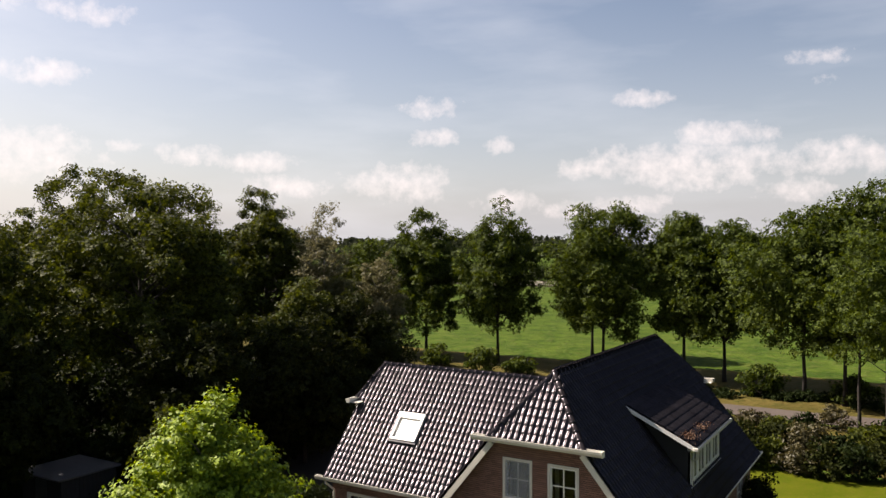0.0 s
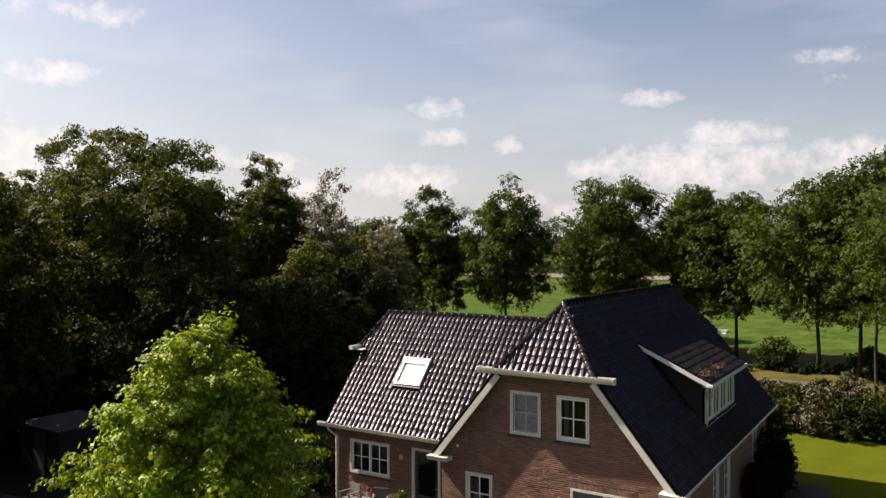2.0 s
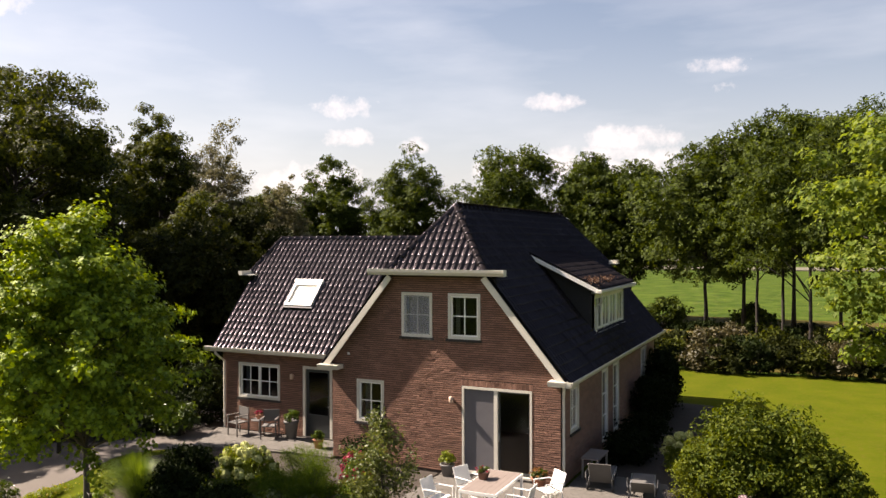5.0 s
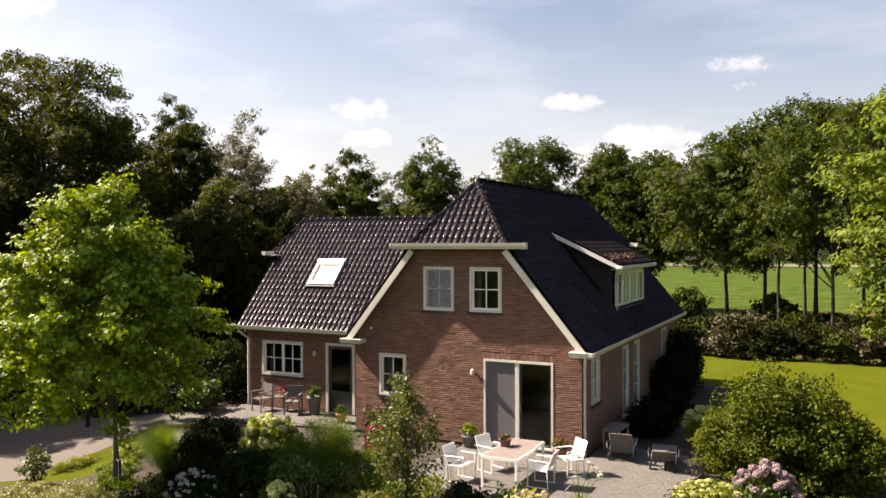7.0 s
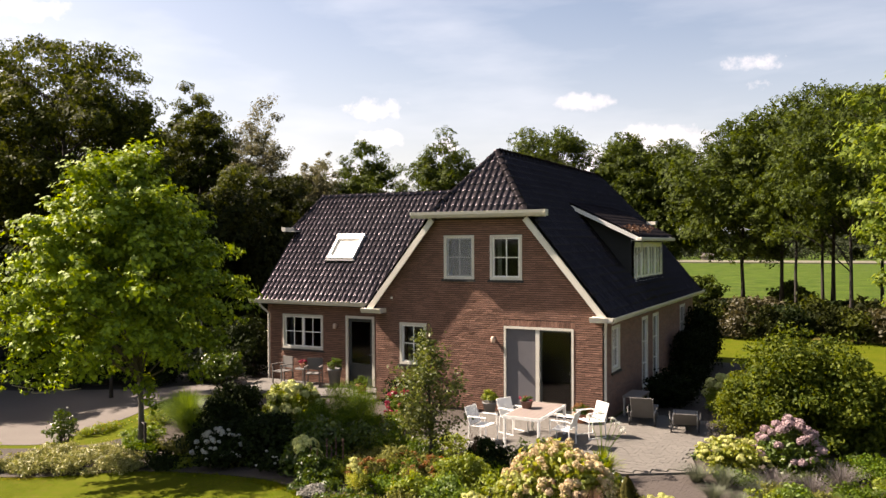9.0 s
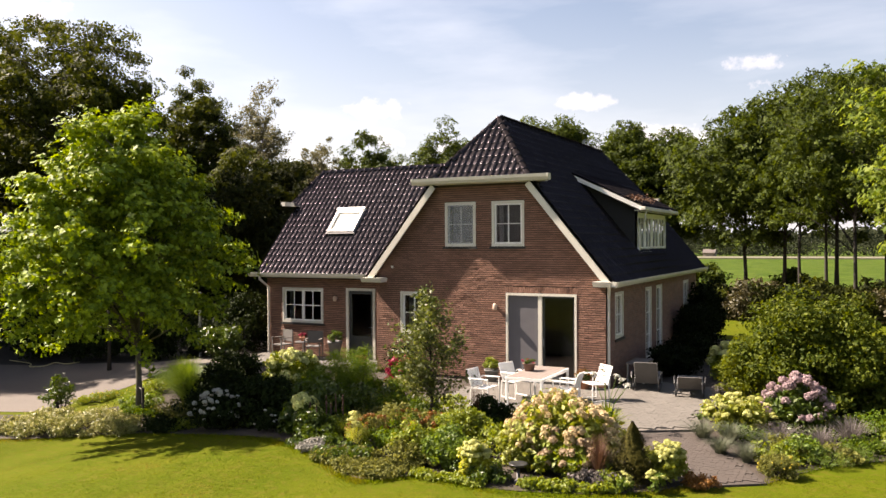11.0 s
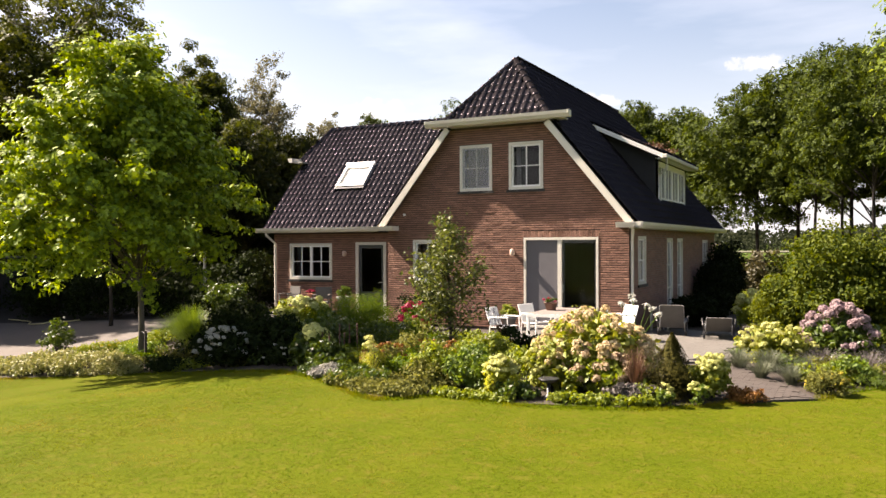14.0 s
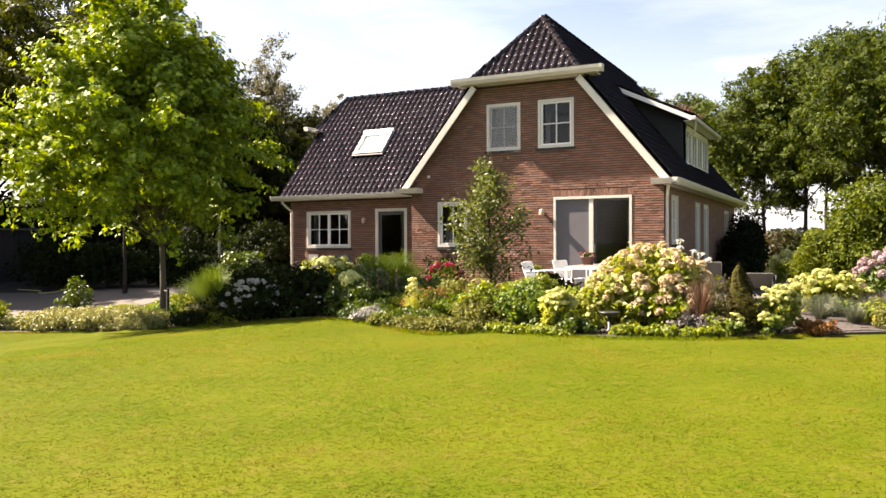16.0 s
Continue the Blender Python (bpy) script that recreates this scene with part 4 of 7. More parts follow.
dormer = part("dormer", boxes((DX - 0.1, DX - 0.01, DY0 + 0.1, DY1 - 0.1, roof_z(DX) - 0.3, DZ0 - 0.06)), M_LEAD, house, "wide shed dormer with black cheeks and white windows")
for y0, y1 in ((DY0, DY0 + 0.1), (DY1 - 0.1, DY1)):
    bm = bmesh.new()
    prism(bm, [(DX + 0.0, y0, roof_z(DX) - 0.15), (DX, y0, dz(DX) - 0.1), (-2.62, y0, dz(-2.62) - 0.1), (-2.62, y0, roof_z(-2.62) - 0.2)], (0, y0, 0), (0, y1, 0))
    part("cheek", bm, M_CHEEK, dormer, "black boarded cheek")
bm = bmesh.new()
prism(bm, [(-0.36, DY0 - 0.42, dz(-0.36)), (-2.72, DY0 - 0.42, dz(-2.72)), (-2.72, DY0 - 0.42, dz(-2.72) - 0.1), (-0.36, DY0 - 0.42, dz(-0.36) - 0.1)], (0, DY0 - 0.42, 0), (0, DY1 + 0.42, 0))
part("dormer_deck", bm, M_UNDER, dormer)
planes["dormer"] = ([Vector(p) for p in ((-0.3, DY0 - 0.45, dz(-0.3) + 0.05), (-0.3, DY1 + 0.45, dz(-0.3) + 0.05), (-2.72, DY1 + 0.45, dz(-2.72) + 0.05), (-2.72, DY0 - 0.45, dz(-2.72) + 0.05))], Vector((0, 1, 0)), Vector((-1, 0, DTAN)).normalized(), dormer)
for y, o in ((DY0 - 0.42, -1), (DY1 + 0.42, 1)):
    bm = bmesh.new()
    prism(bm, [(-0.34, y, dz(-0.34) + 0.03), (-2.7, y, dz(-2.7) + 0.03), (-2.7, y, dz(-2.7) - 0.11), (-0.34, y, dz(-0.34) - 0.11)], (0, 0, 0), (0, 0.035 * o, 0))
    part("fascia", bm, M_WHITE, dormer, "white fascia board")
bm = bmesh.new()
box(bm, -0.37, -0.2, DY0 - 0.5, DY1 + 0.5, dz(-0.36) - 0.12, dz(-0.36) + 0.0)
part("gutter", bm, M_CREAM, dormer, "cream dormer gutter", bevel=0.02)
part("soffit", boxes((DX, -0.37, DY0 - 0.4, DY1 + 0.4, dz(-0.36) - 0.12, dz(-0.36) - 0.102)), M_WHITE, dormer)
n_win = 4
bm = bmesh.new()
zt = 4.67
box(bm, DX - 0.08, DX, DY0, DY1, DZ0, DZ0 + 0.08)
box(bm, DX - 0.08, DX, DY0, DY1, zt, zt + 0.1)
wy = (DY1 - DY0 - 0.1) / n_win
for k in range(n_win + 1):
    box(bm, DX - 0.08, DX + 0.004, DY0 + k * wy, DY0 + k * wy + 0.1, DZ0 + 0.08, zt)
part("dormer_frame", bm, M_WHITE, dormer, "white window frame")
for k in range(n_win):
    y0, y1 = DY0 + k * wy + 0.1, DY0 + (k + 1) * wy
    bm = bmesh.new()
    for r in ((y0, y1, DZ0 + 0.08, DZ0 + 0.15), (y0, y1, zt - 0.07, zt), (y0, y0 + 0.06, DZ0 + 0.15, zt - 0.07), (y1 - 0.06, y1, DZ0 + 0.15, zt - 0.07), ((y0 + y1) / 2 - 0.014, (y0 + y1) / 2 + 0.014, DZ0 + 0.15, zt - 0.07)):
        box(bm, DX - 0.06, DX - 0.012, *r)
    part("sash", bm, M_WHITE, dormer)
    part("pane", boxes((DX - 0.045, DX - 0.038, y0 + 0.03, y1 - 0.03, DZ0 + 0.12, zt - 0.04)), M_GLASS, dormer).visible_shadow = False
    part("net_curtain", boxes((DX - 0.16, DX - 0.155, y0, y1, DZ0 + 0.1, zt)), M_CURTAIN, dormer, "pale net curtain")
part("sill", boxes((DX - 0.1, DX + 0.07, DY0 - 0.04, DY1 + 0.04, DZ0 - 0.06, DZ0 - 0.003)), M_WHITE, dormer)
bm = bmesh.new()
tube(bm, [(-0.26, DY0 - 0.2, dz(-0.36) - 0.1), (-0.3, DY0 - 0.1, 4.5), (DX + 0.05, DY0 + 0.05, 4.35), (DX + 0.05, DY0 + 0.05, DZ0 + 0.0)], 0.03, 8)
part("downpipe", bm, M_CREAM, dormer)

# ---- ground ----
def sheet(name, outline, z, material, label="", category="", kind="structure", thick=0.05):
    """A flat slab with a curved outline."""
    bm = bmesh.new()
    f = bm.faces.new([bm.verts.new((x, y, z)) for x, y in outline])
    if f.normal.z < 0:
        f.normal_flip()
    r = bmesh.ops.extrude_face_region(bm, geom=[f])
    bmesh.ops.translate(bm, verts=[v for v in r["geom"] if isinstance(v, bmesh.types.BMVert)], vec=(0, 0, -thick))
    bmesh.ops.triangulate(bm, faces=bm.faces[:])
    if min(p[0] for p in outline) < -5 and min(p[1] for p in outline) < -2:
        for axis, lo, count in ((0, -32.0, 25), (1, -9.0, 10)):
            for k in range(count):
                c, nrm = Vector((0, 0, 0)), Vector((0, 0, 0))
                c[axis], nrm[axis] = lo + k * (1.2 if axis == 0 else 0.9), 1
                bmesh.ops.bisect_plane(bm, geom=bm.verts[:] + bm.edges[:] + bm.faces[:], plane_co=c, plane_no=nrm)
        for v in bm.verts:
            v.co.z += drop(v.co.x, v.co.y)
    return tagged(part(name, bm, material), label, category, "", kind)


def ease(a):
    a = min(1.0, max(0.0, a))
    return a * a * (3 - 2 * a)


def drop(x, y):
    """The garden falls away towards the drive."""
    return -0.5 * ease((-3.5 - x) / 7) * ease((-0.8 - y) / 5) * ease((x + 32) / 10)


def smooth_line(points, n=8):
    """A curve through points (Catmull-Rom)."""
    p = [Vector(q) for q in points]
    p = [p[0] * 2 - p[1], *p, p[-1] * 2 - p[-2]]
    out = []
    for i in range(1, len(p) - 2):
        for k in range(n):
            t = k / n
            out.append(0.5 * (2 * p[i] + (p[i + 1] - p[i - 1]) * t + (2 * p[i - 1] - 5 * p[i] + 4 * p[i + 1] - p[i + 2]) * t * t + (3 * p[i] - p[i - 1] - 3 * p[i + 1] + p[i + 2]) * t ** 3))
    out.append(p[-2])
    return [(q.x, q.y) for q in out]


G = -0.26
bm = bmesh.new()
N = 60
grid = []
for i in range(N + 1):
    row = []
    for j in range(N + 1):
        x, y = [math.copysign(abs(2 * k / N - 1) ** 3, 2 * k / N - 1) * 3500 for k in (i, j)]
        d = math.hypot(x, y - 20)
        z = G + (noise.noise((x * 0.01, y * 0.01, 0)) * min(1.0, max(0, d - 60) / 200) * 0.8) - 0.75 * ease(1 - math.hypot(x + 12, y + 14) / 42)
        row.append(bm.verts.new((x, y, z)))
    grid.append(row)
for i in range(N):
    for j in range(N):
        bm.faces.new((grid[i][j], grid[i + 1][j], grid[i + 1][j + 1], grid[i][j + 1]))
tagged(part("ground", bm, M_MEADOW, None, "", True), "flat green meadow land reaching the horizon", "ground", "", "structure")

LAWN_Z, BED_Z, TERR_Z = -0.2, -0.185, -0.1
EDGE = [(-17, -10.9), (-13.6, -10.1), (-11.4, -9.3), (-9.6, -7.95), (-7.8, -7.7), (-5.6, -7.95), (-4.6, -8.25), (-3.2, -8.9), (-2.1, -9.65), (-1.5, -9.7), (-0.9, -9.15), (0.44, -9.25), (1.5, -9.0), (2.3, -8.65), (3.1, -7.95), (3.35, -7.6)]
EDGE_R = [(4.36, -6.9), (4.8, -6.0), (5.6, -4.9), (7.0, -3.6), (8.2, -1.5), (8.3, 1.0), (7.0, 2.2), (4.0, 3.0), (2.6, 9.0), (2.2, 13.0)]
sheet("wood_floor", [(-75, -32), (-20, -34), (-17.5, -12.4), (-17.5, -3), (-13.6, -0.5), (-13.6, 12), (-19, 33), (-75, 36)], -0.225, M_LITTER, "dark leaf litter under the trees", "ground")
sheet("lawn", [(-17.4, -45), (30, -45), (30, 21.5), (-3, 22.5), (-3, -0.5), (-13.2, -0.95), (-14.5, -3), (-17.4, -9.5)], LAWN_Z, M_LAWN, "mown yellow-green lawn in the sun", "lawn")
sheet("bed", [(x, y + 0.2) for x, y in smooth_line(EDGE)] + [(3.2, -6.4), (1.3, -4.6), (0.4, -4.4), (-3.6, -4.4), (-3.9, -0.02), (-7.4, -0.02), (-8.3, 0.0), (-12.2, -0.9), (-13.6, -2.8), (-12.2, -4.2), (-12.6, -6.3), (-13.6, -7.3), (-17, -9.0)], BED_Z, M_SOIL, "dark soil of a planted garden bed", "bed")
sheet("bed", smooth_line(EDGE_R) + [(0.1, 13.2), (-0.1, 1.6), (2.3, 1.3), (2.9, -0.3), (2.5, -2.4), (2.8, -3.7)], BED_Z, M_SOIL, "dark soil of a planted garden bed", "bed")
sheet("driveway", smooth_line([(-31, -9.9), (-24, -9.2), (-17.5, -8.2), (-14.7, -7.4), (-13.75, -6.6), (-14.2, -5.3), (-14.0, -4.0), (-14.0, -2.2), (-12.3, -0.75)]) + [(-13.4, 1.3), (-14.0, 0.9), (-15.6, -1.5), (-20, -3.0), (-31, -5.0)], -0.19, M_GRAVEL, "pale gravel driveway in dappled shade", "driveway")
sheet("terrace_bedding", [(-3.7, -0.01), (-3.7, -4.4), (0.4, -4.4), (1.35, -4.55), (2.9, -3.6), (2.5, -2.4), (2.9, -0.3), (2.3, 1.4), (-0.1, 1.7), (-0.1, -0.01)], TERR_Z - 0.02, M_JOINT, "sanded joints of a paved terrace", "terrace", thick=0.12)
sheet("terrace_bedding", [(-13.4, 1.55), (-12.4, -0.8), (-8.4, -0.1), (-7.52, -0.1), (-7.52, 1.55)], TERR_Z - 0.02, M_JOINT, "sanded joints of a paved terrace", "terrace", thick=0.12)
sheet("path_bedding", [(1.3, -4.6), (2.85, -3.65), (4.4, -6.85), (3.3, -7.6)], -0.165, M_PATHJOINT, "sanded joints of a brick garden path", "path")
sheet("dirt_road", smooth_line([(-60, 40.5), (-20, 38.5), (0, 38.2), (20, 39.5), (60, 41)]) + smooth_line([(60, 37), (20, 35.8), (0, 34.8), (-20, 35.2), (-60, 37)]), G + 0.03, M_ROAD, "sandy country lane behind the hedge", "road")
sheet("verge", smooth_line([(-90, 60), (-40, 52), (-10, 53.5), (20, 54), (90, 62)]) + smooth_line([(90, 41), (20, 38.5), (-10, 37.5), (-60, 39.5), (-90, 41)]), G + 0.02, M_VERGE, "dry brownish grass verge along the lane", "verge")
sheet("verge", [(-12, 23.5), (30, 23.5), (45, 35.5), (20, 35.2), (0, 34.4), (-20, 34.8)], G + 0.015, M_VERGE, "dry brownish grass between hedge and lane", "verge")

sheet("stubble_field", smooth_line([(-150, 196), (-60, 190), (20, 194), (120, 200)]) + smooth_line([(120, 176), (20, 172), (-60, 170), (-150, 176)]), G + 0.4, M_STUBBLE, "pale stubble field before the far woods", "field", thick=0.9)

# ---- trees ----
def crown_points(rng, centre, rx, ry, rz, clumps, per, spread, shape=0.5, hollow=0.45, low=-0.75, cone=0.0, reach=1.0, level=0.35):
    """Leaves in clumps within an uneven envelope. Returns places, facing and the clump centres."""
    d = rng.normal(size=(clumps * 3, 3))
    d /= np.linalg.norm(d, axis=1)[:, None]
    d = d[d[:, 2] > low][:clumps]
    rad = hollow + (1 - hollow) * rng.random(len(d)) ** shape
    lump = np.array([noise.noise(Vector((float(a), float(b), float(c))) * 1.7 + Vector((centre[0], centre[1], 0))) for a, b, c in d])
    rad = rad * (1 + 0.34 * lump)
    cc = d * rad[:, None]
    cc[:, :2] *= (1 - cone * np.clip(cc[:, 2:3] + 0.25, 0, 1.2))
    cc = np.array(centre) + cc * np.array([rx, ry, rz])
    size = spread * (0.65 + 0.7 * rng.random(len(cc)))
    off = rng.normal(size=(len(cc), per, 3))
    off /= np.linalg.norm(off, axis=2)[:, :, None] + 1e-9
    off *= (rng.random((len(cc), per, 1)) ** 0.45) * size[:, None, None]
    off[:, :, 2] *= 0.62
    if reach > 1:
        off += d[:, None, :] * (off * d[:, None, :]).sum(2, keepdims=True) * (reach - 1)
    places = (cc[:, None, :] + off).reshape(-1, 3)
    outw = (off + np.array([0, 0, level]) * size[:, None, None] + rng.normal(size=off.shape) * 0.55 * size[:, None, None]).reshape(-1, 3)
    return places, outw, cc


def limb(bm, a, b, r0, r1, rng, sag=-0.1, steps=4, sides=5):
    a, b = Vector(a), Vector(b)
    side = Vector(rng.normal(size=3)) * (b - a).length * 0.09
    pts = [a.lerp(b, t) + side * math.sin(t * math.pi) - Vector((0, 0, 1)) * sag * (b - a).length * math.sin(t * math.pi) for t in np.linspace(0, 1, steps)]
    tube(bm, pts, [r0 + (r1 - r0) * t for t in np.linspace(0, 1, steps)], sides)


def tree(place, height, r, base, label, leaf_mat, seed, leaf=0.3, clumps=90, per=110, kind="sprig", spread=0.24, bark=None, trunk_r=None, ry=None, lean=(0, 0), limbs=26, hollow=0.45, shape=0.5, top=0.0, low=-0.75, cone=0.0, reach=1.0, level=0.35):
    """A broadleaf tree: place on the ground, full height, crown radius, height of the crown's foot."""
    rng = np.random.default_rng(seed)
    x, y, z = place
    ob = tagged(empty("tree", place), label, "tree")
    ry = ry or r
    rz = (height - base) / 2 * 1.0
    cx, cy, cz = x + lean[0], y + lean[1], z + base + rz * (1 + top)
    places, outw, cc = crown_points(rng, (cx, cy, cz), r * 0.9, ry * 0.9, rz, clumps, per, spread * (r + ry) / 2, shape, hollow, low, cone, reach, level)
    tr = trunk_r or height * 0.014
    bm = bmesh.new()
    pts = []
    for t in np.linspace(0, 1, 7):
        zz = z - 0.15 + (cz + rz * 0.55 - z) * t
        pts.append((x + lean[0] * t * t + rng.normal() * 0.05 * t * r * 0.4, y + lean[1] * t * t + rng.normal() * 0.05 * t * r * 0.4, zz))
    tube(bm, pts, [tr * (1.35 if i == 0 else 1.0 - 0.13 * i) for i in range(7)], 9)
    pick = rng.permutation(len(cc))[:limbs]
    for k in pick:
        c = Vector(cc[k])
        t = min(0.95, max(0.3, (c.z - z - (c.xy - Vector((x, y))).length * 0.7) / max(0.1, pts[-1][2] - z)))
        i = min(5, int(t * 6))
        start = Vector(pts[i]).lerp(Vector(pts[i + 1]), t * 6 - i)
        limb(bm, start, c, tr * (0.42 - 0.2 * t), tr * 0.06, rng)
    part("trunk", bm, bark or M_BARK, ob, "", True)
    sizes = leaf * (0.6 + 0.8 * rng.random(len(places)))
    me = leaves_mesh("crown", places, outw, sizes, kind, leaf_mat, rng)
    link_mesh("crown", me, None, ob)
    return ob


# young maple by the drive
tree((-11.05, -6.05, BED_Z + drop(-11, -6)), 7.98, 2.85, 1.5, "young maple with bright sunlit yellow-green leaves", L_MAPLE, 11, 0.125, 800, 62, "lobed", 0.076, bark=M_BARK_PALE, trunk_r=0.085, hollow=0.3, shape=0.6, cone=0.44, reach=2.3, limbs=80, low=-0.85, ry=3.9, lean=(0.2, -0.8), level=0.8)
# maple on the lawn beside the garden
tree((10.0, 7.2, LAWN_Z), 11.8, 4.2, 1.6, "broad maple with pale green leaves on the lawn", L_PALE, 12, 0.18, 340, 90, "lobed", 0.12, trunk_r=0.16, hollow=0.35, reach=1.8, limbs=60, level=0.7)
# dark wood on the drive's far side
WOOD = [((-30.0, 6.0), 15.6, 5.6, 3.0, 21, 150, 150), ((-34.5, -3.5), 13.4, 5.6, 2.6, 22, 130, 140), ((-37.0, 13.0), 15.0, 5.2, 3.2, 23, 120, 130),
        ((-26.0, 13.5), 9.4, 4.0, 1.2, 24, 110, 130), ((-36.0, 21.5), 15.6, 3.6, 3.0, 25, 90, 120), ((-41.0, 3.0), 14.0, 5.5, 2.6, 26, 100, 110),
        # the oak at (-29.0, -3.4) is added to throw shade towards the drive
        ((-27.0, -10.5), 8.0, 3.4, 1.8, 27, 100, 130), ((-31.0, 27.0), 10.6, 4.0, 1.5, 28, 90, 110), ((-44.0, -9.0), 13.6, 6.0, 2.4, 29, 100, 110), ((-33.0, -14.0), 13.0, 5.0, 2.0, 30, 100, 110), ((-29.0, -3.4), 13.0, 4.2, 4.0, 39, 110, 110), ((-38.0, 7.0), 16.0, 4.2, 3.0, 37, 120, 130), ((-33.6, 19.0), 14.9, 3.4, 3.0, 38, 110, 120)]
for (x, y), h, r, b, seed, cl, per in WOOD:
    tree((x, y, G), h, r, b, "tall dark oak of the wood beside the drive", L_OAK, seed, 0.34, int(cl * 1.5), int(per * 0.62), "sprig", 0.18, limbs=40, hollow=0.35, level=0.6)
# the tree at (-25.0, -4.9) is an added one that shades the drive
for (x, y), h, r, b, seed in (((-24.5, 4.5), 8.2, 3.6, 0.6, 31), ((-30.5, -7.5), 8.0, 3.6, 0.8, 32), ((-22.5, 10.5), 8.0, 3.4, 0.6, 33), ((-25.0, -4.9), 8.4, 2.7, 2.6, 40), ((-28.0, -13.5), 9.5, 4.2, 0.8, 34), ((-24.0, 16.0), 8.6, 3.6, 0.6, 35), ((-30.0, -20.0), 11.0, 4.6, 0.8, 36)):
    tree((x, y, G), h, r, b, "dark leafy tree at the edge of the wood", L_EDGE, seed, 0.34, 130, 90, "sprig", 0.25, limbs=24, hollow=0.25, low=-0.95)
for (x, y), h, r, seed in (((-28.3, 19.0), 14.2, 2.1, 41), ((-26.3, 22.5), 10.9, 1.8, 42)):
    tree((x, y, G), h, r, 2.0, "slender birch with thin grey-green foliage", L_BIRCH, seed, 0.15, 300, 80, "plain", 0.2, M_BARK_BIRCH, 0.11, limbs=60, hollow=0.15, reach=1.6)
# rows of trees along the lane, with an unseen end added on the right
ROW = [((-38.6, 47.5), 14.9, 3.5, 2.2, 51), ((-30.2, 47.5), 14.6, 4.0, 2.2, 52), ((-19.3, 47.5), 15.8, 4.6, 2.4, 53), ((-12.1, 48.0), 15.0, 3.4, 2.4, 54),
       ((-8.6, 47.5), 13.9, 4.2, 2.2, 55), ((-1.8, 42.9), 13.4, 4.9, 3.4, 56), ((1.0, 41.8), 14.8, 4.3, 4.2, 57), ((4.4, 41.2), 16.2, 4.4, 4.4, 58), ((8.6, 42.0), 16.6, 4.6, 4.4, 70), ((14.5, 43.5), 15.8, 5.0, 4.2, 59),
       # first four here: unseen, added so the right roof slope reflects dark trees
       ((20.5, 43.0), 15.5, 5.0, 2.4, 71), ((27.0, 40.0), 15.0, 5.0, 2.4, 72), ((32.0, 32.0), 15.0, 5.2, 2.2, 73), ((34.0, 21.0), 14.5, 5.4, 2.0, 74), ((-23.8, 56.5), 12.5, 3.6, 3.0, 60), ((-46.0, 46.0), 12.0, 4.0, 2.6, 61)]
for (x, y), h, r, b, seed in ROW:
    tree((x, y, G), h, r * 1.13, b, "broad green tree in a row along the lane", L_ASH, seed, 0.42, 220, 74, "sprig", 0.23, M_BARK_DARK, 0.16, limbs=34, hollow=0.22, low=-0.9, level=0.5)
# low branches and undergrowth in front of the lane
tree((5.6, 27.5, LAWN_Z), 12.8, 4.2, 4.3, "tall lawn-edge tree with several thin trunks", L_ASH, 62, 0.32, 100, 110, "sprig", 0.26, M_BARK_DARK, 0.12, limbs=30)
tree((12.0, 30.0, LAWN_Z), 14.5, 5.2, 4.2, "tall tree at the edge of the lawn", L_ASH, 63, 0.34, 110, 110, "sprig", 0.25, M_BARK_DARK, 0.14, limbs=30)
for (x, y), h, r, seed in (((2.6, 31.6), 11.2, 2.3, 64), ((4.0, 33.4), 12.4, 2.2, 65), ((7.2, 32.4), 13.0, 2.6, 66)):
    tree((x, y, G), h, r, 4.5, "slim tree with a dark trunk behind the hedge", L_ASH, seed, 0.34, 90, 80, "sprig", 0.25, M_BARK_DARK, 0.12, limbs=24, hollow=0.3, low=-0.9)
# slender tree beyond the drive
tree((-16.3, -2.7, G - 0.12), 6.2, 1.8, 2.3, "slender young tree at the drive's far edge", L_OAK, 67, 0.26, 70, 80, "sprig", 0.25, trunk_r=0.06, limbs=20)

# ---- garden plants ----
def head_mesh(name, material, petals=90, seed=5, flat=0.8, petal=0.34):
    """A round flower head of many small florets, radius one."""
    rng = np.random.default_rng(seed)
    d = rng.normal(size=(petals, 3))
    d /= np.linalg.norm(d, axis=1)[:, None]
    d[:, 2] = np.where(d[:, 2] < -0.5, -d[:, 2], d[:, 2])
    pl = d * np.array([1, 1, flat]) * (0.86 + 0.2 * rng.random((petals, 1)))
    return leaves_mesh(name, pl, d + rng.normal(size=d.shape) * 0.35, petal * (0.8 + 0.5 * rng.random(petals)), "petal", material, rng)


HEADS = {k: head_mesh("flower_head", m, n, s, f) for k, m, n, s, f in (
    ("cream", L_CREAM, 100, 1, 0.95), ("blush", L_BLUSH, 100, 9, 0.95), ("pink", L_PINK, 100, 2, 0.85), ("white", L_WHITEFL, 90, 3, 0.8), ("umbel", L_WHITEFL, 34, 10, 0.6), ("lime", L_LIMEFL, 110, 4, 0.8),
    ("sedum", L_SEDUM, 70, 5, 0.45), ("red", L_RED, 50, 6, 0.8), ("orange", L_ORANGE, 50, 7, 0.7), ("yellow", L_YELLOW, 60, 8, 1.2))}


def heads(ob, kind, places, sizes, rng):
    for p, s in zip(places, sizes):
        h = new("flower_head", HEADS[kind])
        h.matrix_basis = pose(*p, rng.uniform(-25, 25), rng.uniform(-25, 25), rng.uniform(0, 360)) @ Matrix.Scale(float(s), 4)
        h.parent = ob
        h.matrix_parent_inverse = ob.matrix_basis.inverted()


